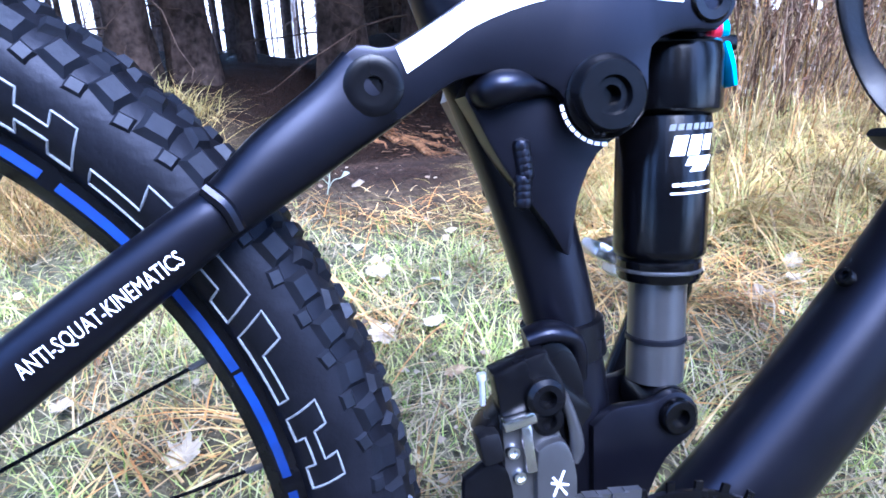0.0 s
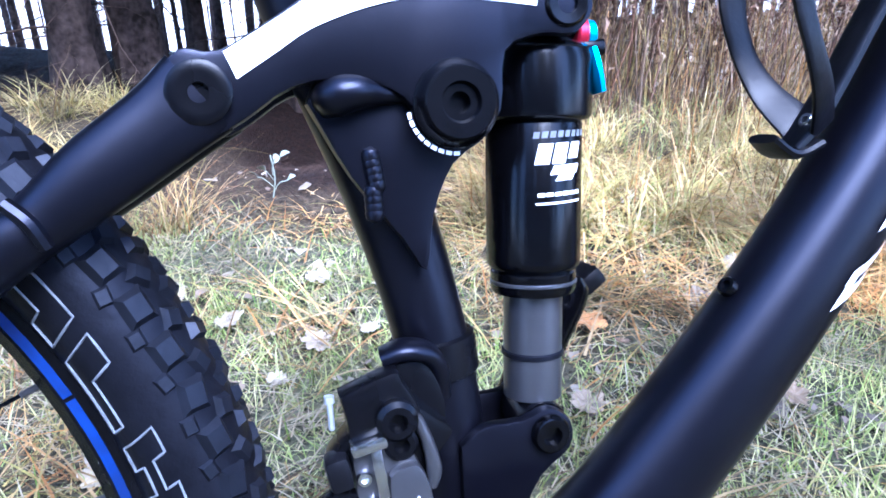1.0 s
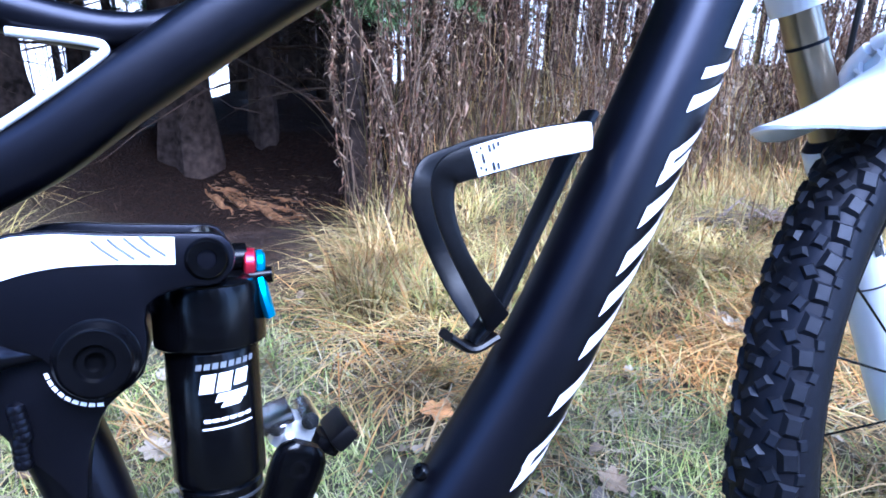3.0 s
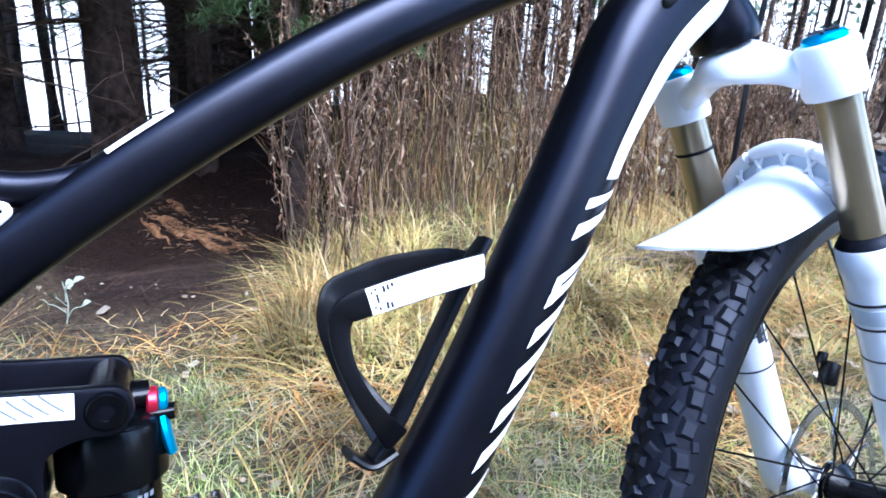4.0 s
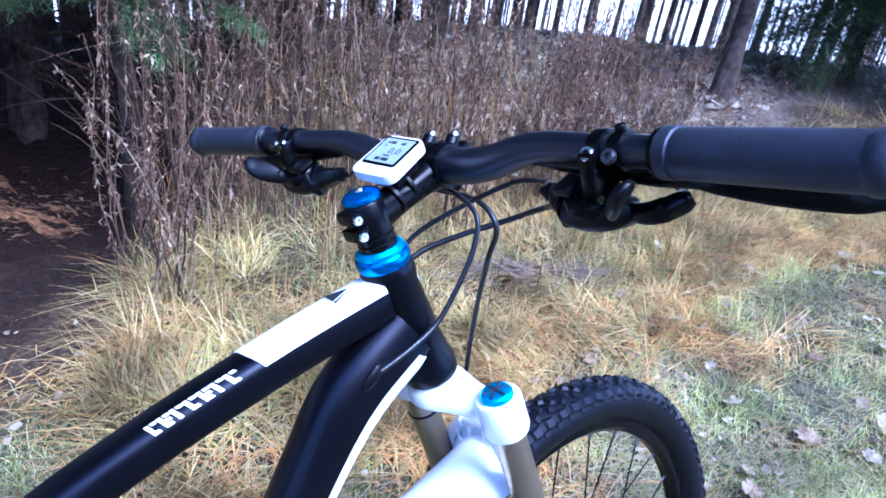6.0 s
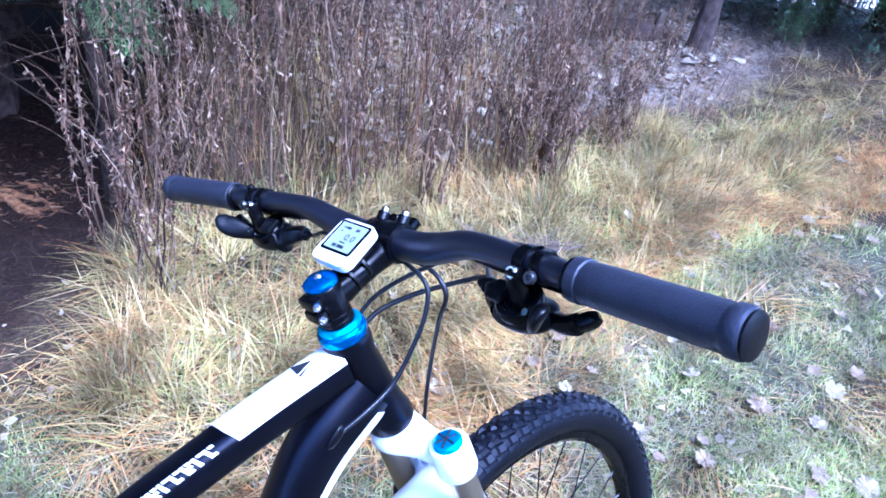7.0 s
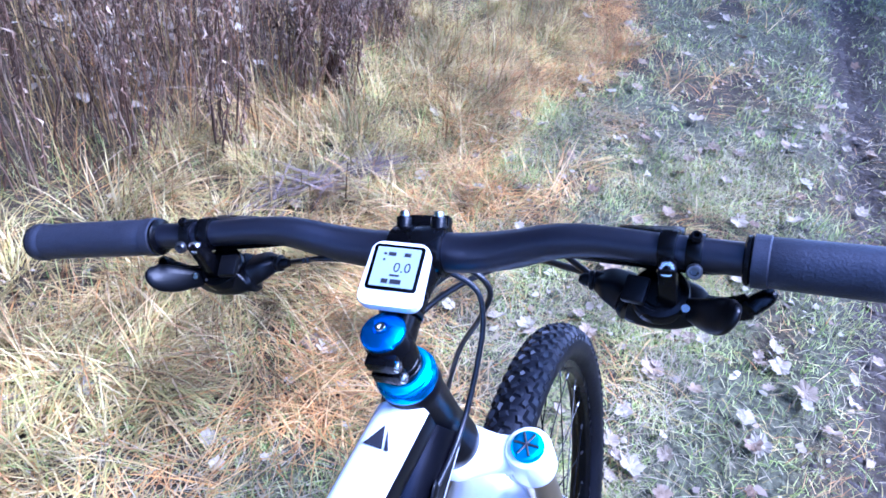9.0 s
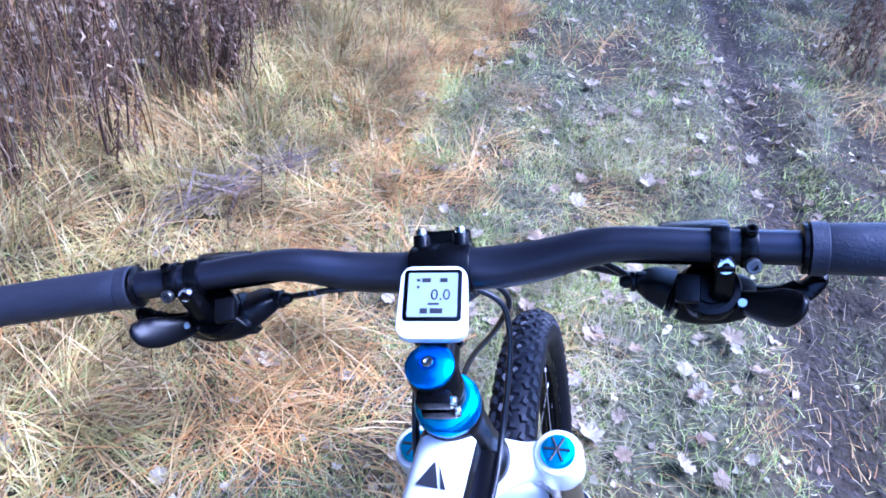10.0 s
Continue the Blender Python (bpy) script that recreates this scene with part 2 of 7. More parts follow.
M_BITS = blades_material("leaf_litter", [(0.40, 0.345, 0.255), (0.28, 0.225, 0.155), (0.15, 0.105, 0.070), (0.49, 0.43, 0.325), (0.080, 0.055, 0.038), (0.34, 0.275, 0.19), (0.22, 0.15, 0.095)], trans=0.05, uneven=0.35)
M_CLOD = material("wet_mud", (0.078, 0.063, 0.052), 0.8, grain=0.5, scale=60, bump=0.6, second=(0.028, 0.022, 0.018), spec=0.25)
M_LOG = material("rotten_log_wood", (0.075, 0.052, 0.042), 0.95, grain=0.7, scale=30, bump=1.0, second=(0.018, 0.012, 0.010), spec=0.1)
M_PALELEAF = material("pale_seedling_leaf", (0.30, 0.325, 0.24), 0.65, grain=0.35, scale=120, spec=0.2)
M_LEAFO = blades_material("orange_leaf", [(0.45, 0.20, 0.06), (0.50, 0.26, 0.10)], trans=0.15)

# ---------------------------------------------------------------- mesh helpers


def finish(name, bm, mat, smooth=True, angle=40):
    me = bpy.data.meshes.new(name)
    bmesh.ops.recalc_face_normals(bm, faces=bm.faces)
    bm.to_mesh(me)
    bm.free()
    for m in mat if isinstance(mat, (list, tuple)) else [mat]:
        me.materials.append(m)
    if smooth:
        for p in me.polygons:
            p.use_smooth = True
        me.set_sharp_from_angle(angle=radians(angle))
    return me


def part(name, bm, mat, parent, label="", xf=None, smooth=True, angle=40):
    """Links a bmesh as one mesh object under a thing or a part."""
    if xf is not None:
        bmesh.ops.transform(bm, matrix=xf, verts=bm.verts)
    ob = new(name, finish(name, bm, mat, smooth, angle))
    if parent is not None:
        ob.parent = parent
    return tagged(ob, label)


def smooth_path(pts, n):
    """A Catmull-Rom curve through pts of any width, with n steps a span."""
    p = [np.array(q, float) for q in pts]
    if len(p) == 2:
        return [p[0] + (p[1] - p[0]) * k / n for k in range(n + 1)]
    ext = [2 * p[0] - p[1]] + p + [2 * p[-1] - p[-2]]
    out = []
    for i in range(1, len(ext) - 2):
        a, b, c, d = ext[i - 1 : i + 3]
        for k in range(n):
            t = k / n
            out.append(0.5 * (2 * b + (c - a) * t + (2 * a - 5 * b + 4 * c - d) * t * t + (3 * b - a - 3 * c + d) * t**3))
    return out + [p[-1]]


def frames(rows, n):
    """Along rows (x, y, z, r_side, r_up): centre, side, up and both radii. The side is towards the bicycle's right."""
    pts = smooth_path(rows, n)
    res = []
    for i, q in enumerate(pts):
        t = Vector(pts[min(i + 1, len(pts) - 1)][:3] - pts[max(i - 1, 0)][:3]).normalized()
        ref = Vector((0, -1, 0)) if abs(t.y) < 0.9 else Vector((-1, 0, 0))
        side = (ref - t * ref.dot(t)).normalized()
        up = side.cross(t).normalized()
        if (res and up.dot(res[-1][2]) < 0) or (not res and up.z < 0 and abs(t.y) < 0.9):
            up = -up
        res.append((Vector(q[:3]), side, up, q[3], q[4]))
    return res


def sweep(rows, n=6, seg=16, power=2.0, caps=True):
    """A tube of elliptic (power 2) or boxier section along rows (x, y, z, r_side, r_up)."""
    bm = bmesh.new()
    rings = []
    for c, s, u, a, b in frames(rows, n):
        ring = []
        for k in range(seg):
            w = 2 * math.pi * k / seg
            cw, sw = math.cos(w), math.sin(w)
            x = math.copysign(abs(cw) ** (2 / power), cw)
            y = math.copysign(abs(sw) ** (2 / power), sw)
            ring.append(bm.verts.new(c + s * a * y + u * b * x))
        rings.append(ring)
    for r0, r1 in zip(rings, rings[1:]):
        for k in range(seg):
            bm.faces.new((r0[k], r0[(k + 1) % seg], r1[(k + 1) % seg], r1[k]))
    if caps:
        bm.faces.new(rings[0])
        bm.faces.new(rings[-1])
    return bm


def tube(pts, r, n=6, seg=10):
    return sweep([(*p, r, r) for p in pts], n, seg)


def patch(rows, n, s0, s1, a0, a1, lift=0.0007, power=2.0, steps=10, slant=0.0):
    """A thin decal on a swept tube: from s0 to s1 of its length, from a0 to a1 degrees about it (0 up, 90 to the right side)."""
    fr = frames(rows, n)
    bm = bmesh.new()
    grid = []
    for i in range(steps + 1):
        line = []
        for k in range(9):
            w = k / 8
            s = min(max(s0 + (s1 - s0) * i / steps + slant * (w - 0.5), 0), 0.9999) * (len(fr) - 1)
            j, f = int(s), s - int(s)
            A, B = fr[j], fr[min(j + 1, len(fr) - 1)]
            c, sd, up = A[0].lerp(B[0], f), A[1].lerp(B[1], f), A[2].lerp(B[2], f)
            a, b = A[3] + (B[3] - A[3]) * f + lift, A[4] + (B[4] - A[4]) * f + lift
            ang = radians(a0 + (a1 - a0) * w)
            cw, sw = math.cos(ang), math.sin(ang)
            x = math.copysign(abs(cw) ** (2 / power), cw)
            y = math.copysign(abs(sw) ** (2 / power), sw)
            line.append(bm.verts.new(c + sd * a * y + up * b * x))
        grid.append(line)
    for g0, g1 in zip(grid, grid[1:]):
        for k in range(8):
            bm.faces.new((g0[k], g0[k + 1], g1[k + 1], g1[k]))
    return bm


def lathe(profile, at, axis, seg=28, closed=False):
    """A solid of revolution: profile rows (radius, distance along the axis)."""
    bm = bmesh.new()
    m = Matrix.Translation(at) @ Vector(axis).normalized().to_track_quat("Z", "Y").to_matrix().to_4x4()
    rings = []
    for r, h in profile:
        if r < 1e-6:
            rings.append([bm.verts.new(m @ Vector((0, 0, h)))])
        else:
            rings.append([bm.verts.new(m @ Vector((r * math.cos(2 * math.pi * k / seg), r * math.sin(2 * math.pi * k / seg), h))) for k in range(seg)])
    pairs = list(zip(rings, rings[1:])) + ([(rings[-1], rings[0])] if closed else [])
    for a, b in pairs:
        for k in range(seg):
            k2 = (k + 1) % seg
            f = [a[k % len(a)], a[k2 % len(a)], b[k2 % len(b)], b[k % len(b)]]
            f = list(dict.fromkeys(f))
            if len(f) > 2:
                bm.faces.new(f)
    if not closed:
        for r in (rings[0], rings[-1]):
            if len(r) > 2:
                bm.faces.new(r)
    return bm


def bevelled(bm, w, seg=2, angle=30):
    edges = [e for e in bm.edges if len(e.link_faces) == 2 and e.calc_face_angle(0) > radians(angle)]
    bmesh.ops.bevel(bm, geom=edges, offset=w, segments=seg, affect="EDGES", profile=0.6, clamp_overlap=True)
    return bm


def box(c, size, bevel=0.002, turn=(0, 0, 0)):
    bm = bmesh.new()
    bmesh.ops.create_cube(bm, size=1.0)
    bmesh.ops.transform(bm, matrix=pose(*c, *turn) @ Matrix.Diagonal((*size, 1)), verts=bm.verts)
    return bevelled(bm, bevel) if bevel else bm


def plate(outline, y0, y1, bevel=0.002, rounds=3):
    """A plate from a side outline of (x, z), smoothed, between two depths."""
    pts = smooth_path(list(outline) + [outline[0]], rounds)[:-1]
    bm = bmesh.new()
    a = [bm.verts.new((p[0], y0, p[1])) for p in pts]
    b = [bm.verts.new((p[0], y1, p[1])) for p in pts]
    fa, fb = bm.faces.new(a), bm.faces.new(b)
    for k in range(len(a)):
        bm.faces.new((a[k], a[(k + 1) % len(a)], b[(k + 1) % len(a)], b[k]))
    bmesh.ops.recalc_face_normals(bm, faces=bm.faces)
    if bevel:
        rim = [e for f in (fa, fb) for e in f.edges]
        bmesh.ops.bevel(bm, geom=rim, offset=bevel, segments=2, affect="EDGES", profile=0.6, clamp_overlap=True)
    bmesh.ops.triangulate(bm, faces=[f for f in bm.faces if len(f.verts) > 4])
    return bm


def band(top, bottom, y, thick=0.0006):
    """A thin inlay between two side curves of (x, z)."""
    t, b = smooth_path(top, 5), smooth_path(bottom, 5)
    bm = bmesh.new()
    n = 24
    pick = lambda c, k: c[round(k / n * (len(c) - 1))]  # noqa: E731
    va = [bm.verts.new((pick(t, k)[0], y, pick(t, k)[1])) for k in range(n + 1)]
    vb = [bm.verts.new((pick(b, k)[0], y, pick(b, k)[1])) for k in range(n + 1)]
    fs = [bm.faces.new((va[k], va[k + 1], vb[k + 1], vb[k])) for k in range(n)]
    r = bmesh.ops.extrude_face_region(bm, geom=fs)
    bmesh.ops.translate(bm, vec=(0, thick, 0), verts=[v for v in r["geom"] if isinstance(v, bmesh.types.BMVert)])
    return bm


def join(*bms):
    out = bms[0]
    for b in bms[1:]:
        me = bpy.data.meshes.new("tmp")
        b.to_mesh(me)
        b.free()
        out.from_mesh(me)
        bpy.data.meshes.remove(me)
    return out


def lettering(text, size, m, depth=0.0004):
    """Words in the built-in font as a mesh, laid by the matrix m (x along the line, y up)."""
    cu = bpy.data.curves.new("words", "FONT")
    cu.body, cu.size, cu.extrude = text, size, depth
    cu.resolution_u = 2
    ob = bpy.data.objects.new("words", cu)
    scene.collection.objects.link(ob)
    bpy.context.view_layer.update()
    me = bpy.data.meshes.new_from_object(ob.evaluated_get(bpy.context.evaluated_depsgraph_get()))
    bpy.data.objects.remove(ob)
    bm = bmesh.new()
    bm.from_mesh(me)
    bpy.data.meshes.remove(me)
    bmesh.ops.transform(bm, matrix=m, verts=bm.verts)
    return bm


def mesh_of(name, verts, faces, mat, smooth=False):
    me = bpy.data.meshes.new(name)
    me.from_pydata(verts, [], faces)
    me.materials.append(mat)
    if smooth:
        me.polygons.foreach_set("use_smooth", [True] * len(me.polygons))
    me.update()
    return me

# ---------------------------------------------------------------- the ground
def soft(a, b, v):
    """A smooth step of v from a to b, for arrays."""
    t = np.clip((np.asarray(v, float) - a) / (b - a), 0, 1)
    return t * t * (3 - 2 * t)


_lat = np.random.RandomState(11).rand(64, 64)


def fuzz(x, y, scale):
    """Smooth value noise between 0 and 1, for arrays."""
    u, v = np.asarray(x, float) * scale + 100, np.asarray(y, float) * scale + 100
    i, j = np.floor(u).astype(int), np.floor(v).astype(int)
    f, g = u - i, v - j
    f, g = f * f * (3 - 2 * f), g * g * (3 - 2 * g)
    at = lambda a, b: _lat[a % 64, b % 64]  # noqa: E731
    return (at(i, j) * (1 - f) + at(i + 1, j) * f) * (1 - g) + (at(i, j + 1) * (1 - f) + at(i + 1, j + 1) * f) * g


def verge_line(x):
    """Where the mown track ends and the long verge grass begins."""
    return np.interp(x, [-2, 0.2, 0.6, 0.95, 1.4, 1.9, 2.3, 2.9, 3.5, 4.0, 6, 12, 40], [1.35, 1.25, 1.15, 0.92, 0.83, 0.93, 1.0, 1.12, 1.18, 1.25, 1.75, 3.2, 9.5])


def rut_line(x):
    return np.interp(x, [-4, 1.85, 2.23, 3.06, 4.0, 10, 40], [-1.34, -0.42, -0.35, -0.20, 0.0, 1.15, 7.0])


def bank_at(x, y, n):
    """How far a place lies up on the low soil bank under the spruces."""
    foot = np.interp(x, [-1, 0.02, 0.20, 0.33, 0.40, 0.60, 0.75, 0.92, 1.3], [2.9, 2.7, 2.0, 1.52, 1.43, 1.48, 1.74, 2.12, 2.6])
    return soft(0.0, 0.19, y - foot + (n - 0.5) * 0.16) * soft(1.15, 0.85, x)


def bare_edge(x, y):
    """The trodden, grassless strip in front of the soil bank."""
    return soft(1.22, 1.42, y) * soft(0.98, 0.80, x) * soft(-0.05, 0.12, x)


def bank_foot(x, y):
    """The bare soil right at the foot of the bank."""
    return soft(1.31, 1.42, y) * soft(0.90, 0.76, x) * soft(-0.25, 0.0, x)


def dead_belt(x, y):
    """The grey-brown belt of dead growth behind the verge tussocks."""
    return soft(0.72, 1.05, y - verge_line(x) + (fuzz(x, y, 2.2) - 0.5) * 0.5) * soft(1.5, 2.2, x)


def low_growth(x, y):
    """The strip of short, flattened growth before the hollow in the bank."""
    return soft(0.95, 1.10, y) * soft(0.80, 0.70, x) * soft(0.22, 0.32, x)


def wood_edge(x, y):
    """The open floor of the wood, where the verge grass ends."""
    return soft(0.95, 1.30, y - verge_line(x) + (fuzz(x, y, 1.8) - 0.5) * 0.4) * soft(2.9, 3.5, x)


def covers(x, y):
    """Mud, straw and needle litter at places of the ground."""
    n1, n2, n3 = fuzz(x, y, 1.7), fuzz(x, y, 5.0), fuzz(x, y, 14.0)
    edge = y - verge_line(x) + (n1 - 0.5) * 0.35 + (n2 - 0.5) * 0.22
    straw = soft(-0.12, 0.16, edge) * (0.75 + 0.25 * n2)
    straw = np.maximum(straw, 0.55 * soft(0.55, 0.75, n2) * (edge < 0))
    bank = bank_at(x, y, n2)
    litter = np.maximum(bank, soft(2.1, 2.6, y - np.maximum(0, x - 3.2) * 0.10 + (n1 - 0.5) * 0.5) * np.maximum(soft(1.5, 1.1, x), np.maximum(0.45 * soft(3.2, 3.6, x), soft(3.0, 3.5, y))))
    strip = np.exp(-(((edge - 0.02) / 0.07) ** 2)) * soft(1.7, 2.2, x) * (0.4 + 0.6 * n2)
    litter = np.maximum(litter, 0.8 * strip)
    litter = np.where(x > 1.8, litter * 0.3, litter)
    rut = np.exp(-(((y - rut_line(x)) / 0.13) ** 2)) * (0.65 + 0.6 * n3)
    spot = soft(0.68, 0.85, n1) * 0.7 * (edge < 0) + soft(0.74, 0.86, n2) * 0.6 * (edge < 0.1)
    mud = np.clip(np.maximum(rut, spot * (0.25 + 0.75 * soft(1.7, 2.3, x))), 0, 1) * soft(2.2, 1.4, y)
    return mud, straw, np.clip(litter, 0, 1), edge


def height(x, y):
    x, y = np.asarray(x, float), np.asarray(y, float)
    n1, n2, n3 = fuzz(x, y, 1.3), fuzz(x, y, 4.0), fuzz(x, y, 13.0)
    near = np.exp(-((np.clip(np.abs(x - 0.6) - 0.75, 0, None) / 0.25) ** 2) - ((np.clip(np.abs(y) - 0.12, 0, None) / 0.2) ** 2))
    z = ((n1 - 0.5) * 0.05 + (n2 - 0.5) * 0.035) * (1 - near) + (n3 - 0.5) * 0.014
    bank = bank_at(x, y, n2)
    z = z + bank * (0.020 + 0.035 * n2) * soft(2.7, 1.9, y) * (0.35 + 0.65 * soft(0.15, 0.42, x))
    z = z - 0.045 * np.exp(-(((y - rut_line(x)) / 0.15) ** 2)) + 0.02 * np.exp(-(((np.abs(y - rut_line(x)) - 0.24) / 0.09) ** 2))
    z = z + 0.03 * soft(0.0, 0.3, y - verge_line(x))
    z = z - np.interp(y, [1.42, 2.40, 2.62, 3.25, 4.5], [0, 0.30, 0.30, 0.06, 0]) * soft(1.35, 0.85, x) * soft(-0.3, 0.4, x)
    away = 0.34 * x + 0.94 * y
    drop = np.clip(away - np.interp(x, [0, 0.5, 1.6, 3, 5], [2.65, 3.7, 4.2, 5.0, 5.9]), 0, None)
    return z - 0.012 - 0.25 * drop ** 2 / (drop + 1.6)


def axis_steps(lo, hi, fine, far):
    mid = list(np.arange(lo, hi + 1e-6, fine))
    out, s, v = [], fine, hi
    while v < far:
        s *= 1.28
        v += s
        out.append(v)
    left, s, v = [], fine, lo
    while v > -far:
        s *= 1.28
        v -= s
        left.append(v)
    return np.array(left[::-1] + mid + out)


gx, gy = axis_steps(-1.6, 5.6, 0.035, 400), axis_steps(-1.2, 3.6, 0.035, 400)
GX, GY = np.meshgrid(gx, gy, indexing="ij")
GZ = height(GX, GY)
nx, ny = len(gx), len(gy)
gv = np.stack([GX, GY, GZ], -1).reshape(-1, 3)
ii, jj = np.meshgrid(np.arange(nx - 1), np.arange(ny - 1), indexing="ij")
q0 = (ii * ny + jj).ravel()
gf = np.stack([q0, q0 + ny, q0 + ny + 1, q0 + 1], -1)


def np_mesh(name, verts, faces, mat, smooth=False):
    """A mesh from arrays of places and of equally long faces (or a list of such arrays)."""
    groups = faces if isinstance(faces, list) else [faces]
    me = bpy.data.meshes.new(name)
    loops = np.concatenate([g.ravel() for g in groups]).astype(np.int32)
    sizes = np.concatenate([np.full(len(g), g.shape[1], np.int32) for g in groups])
    me.vertices.add(len(verts))
    me.vertices.foreach_set("co", np.ascontiguousarray(verts, np.float32).ravel())
    me.loops.add(len(loops))
    me.loops.foreach_set("vertex_index", loops)
    me.polygons.add(len(sizes))
    me.polygons.foreach_set("loop_start", np.concatenate([[0], np.cumsum(sizes)[:-1]]).astype(np.int32))
    me.polygons.foreach_set("loop_total", sizes)
    if smooth:
        me.polygons.foreach_set("use_smooth", np.ones(len(sizes), bool))
    me.materials.append(mat)
    me.update(calc_edges=True)
    return me


gme = np_mesh("ground", gv, gf, M_GROUND, True)
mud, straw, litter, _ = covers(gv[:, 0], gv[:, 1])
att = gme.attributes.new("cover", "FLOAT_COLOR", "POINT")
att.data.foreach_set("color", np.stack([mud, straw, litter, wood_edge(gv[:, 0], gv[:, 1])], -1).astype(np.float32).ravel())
ground = tagged(new("ground", gme), "grassy forest track with muddy rut, straw verge and shade-darkened needle litter", "ground", kind="structure")


def blades(P, length, width, lean, droop, azim, segs=3):
    """Verts and faces of curved tapering strips that start at P, lean over along azim and droop."""
    n = len(P)
    side = np.stack([-np.sin(azim), np.cos(azim), np.zeros(n)], -1)
    fwd = np.stack([np.cos(azim), np.sin(azim), np.zeros(n)], -1)
    V = np.zeros((n, 2 * segs + 1, 3))
    for k in range(segs + 1):
        s = k / segs
        out = length * (np.sin(lean) * s + droop * s * s * 0.5)
        up = length * (np.cos(lean) * s - droop * s * s * 0.55)
        c = P + fwd * out[:, None] + np.array([0, 0, 1.0]) * up[:, None]
        w = width * (1 - s * 0.75)
        if k < segs:
            V[:, 2 * k] = c - side * w[:, None] / 2
            V[:, 2 * k + 1] = c + side * w[:, None] / 2
        else:
            V[:, 2 * segs] = c
    base = (np.arange(n) * (2 * segs + 1))[:, None]
    quads = np.concatenate([base + np.array([[2 * k, 2 * k + 1, 2 * k + 3, 2 * k + 2]]) for k in range(segs - 1)])
    tris = base + np.array([[2 * segs - 2, 2 * segs - 1, 2 * segs]])
    return V.reshape(-1, 3), quads, tris


def scatter(n, x0, x1, y0, y1, rng):
    return rng.uniform(x0, x1, n), rng.uniform(y0, y1, n)


def above_ground(V, lift=0.002):
    z = height(V[:, 0], V[:, 1]) + lift
    V[:, 2] = np.maximum(V[:, 2], z)
    return V


def grass_stuff(name, mat, sets, label):
    vs, qs, ts, off = [], [], [], 0
    for V, q, t in sets:
        vs.append(V)
        qs.append(q + off)
        ts.append(t + off)
        off += len(V)
    me = np_mesh(name, np.concatenate(vs), [np.concatenate(qs), np.concatenate(ts)], mat)
    return tagged(new(name, me), label, "grass", kind="stuff")


rng = np.random.RandomState(5)


def make_green():
    sets = []
    for n, x0, x1, y0, y1, l0, l1, w in ((70000, -0.9, 3.2, 0.15, 1.4, 0.02, 0.065, 0.0024), (26000, 1.2, 3.6, -1.0, 0.5, 0.02, 0.06, 0.003), (30000, 3.0, 7.5, -1.5, 2.2, 0.025, 0.075, 0.005), (12000, 7.0, 16, -3.5, 5.0, 0.04, 0.10, 0.014), (6000, -1.6, 1.2, -1.2, 0.2, 0.02, 0.06, 0.003), (12000, 0.2, 4.5, 0.9, 2.1, 0.05, 0.15, 0.003)):
        x, y = scatter(n, x0, x1, y0, y1, rng)
        mud, straw, litter, edge = covers(x, y)
        tuft = fuzz(x, y, 9.0)
        keep = rng.rand(n) < np.clip((1 - (0.45 if l0 > 0.045 else 0.85) * straw) * (1 - litter) * (1 - mud) * (1 - 0.97 * bank_foot(x, y)) * (1 - 0.8 * dead_belt(x, y)) * (1 - 0.9 * wood_edge(x, y)) * (0.25 + 1.2 * tuft) * (0.55 + 0.7 * soft(0.35, 0.6, fuzz(x, y, 3.3))), 0, 1)
        x, y = x[keep], y[keep]
        m = len(x)
        P = np.stack([x, y, height(x, y)], -1)
        L = rng.uniform(l0, l1, m) * (0.6 + 0.8 * fuzz(x, y, 6.0)) * (1 - 0.6 * bare_edge(x, y)) * (1 - 0.65 * low_growth(x, y))
        V, q, t = blades(P, L, rng.uniform(0.6, 1.2, m) * w, rng.uniform(0.1, 0.9, m), rng.uniform(0.1, 0.9, m), rng.uniform(0, 2 * np.pi, m), 2)
        sets.append((above_ground(V), q, t))
    return grass_stuff("track_grass", M_GREEN, sets, "short green and fading track grass")


def make_thatch():
    """Bleached, flattened blades over the track, between the green."""
    r = np.random.RandomState(61)
    sets = []
    for n, x0, x1, y0, y1, l0, l1, w in ((24000, -0.9, 3.4, 0.15, 1.5, 0.025, 0.085, 0.0022), (6000, 1.2, 4.2, -1.0, 0.9, 0.025, 0.08, 0.0024), (8000, 3.4, 8.0, -1.6, 2.6, 0.03, 0.10, 0.0042), (4000, 6.0, 14.0, -3.0, 4.5, 0.06, 0.14, 0.009)):
        x, y = scatter(n, x0, x1, y0, y1, r)
        mud, straw, litter, edge = covers(x, y)
        keep = r.rand(n) < np.clip((0.25 + 0.9 * soft(0.35, 0.65, fuzz(x, y, 4.3))) * (1 - 0.6 * straw) * (1 - 0.75 * mud) * (1 - litter) * (1 - 0.97 * bank_foot(x, y)), 0, 1)
        x, y = x[keep], y[keep]
        m = len(x)
        P = np.stack([x, y, height(x, y) + r.uniform(0.002, 0.028, m)], -1)
        az = 6.28 * 1.6 * fuzz(x, y, 2.4) + r.normal(0, 0.9, m)
        V, q, t = blades(P, r.uniform(l0, l1, m), r.uniform(0.6, 1.3, m) * w, r.uniform(0.9, 1.55, m), r.uniform(0.1, 0.9, m), az, 3)
        sets.append((above_ground(V, 0.004), q, t))
    return grass_stuff("track_thatch", M_THATCH, sets, "bleached flattened dead grass between green tufts")


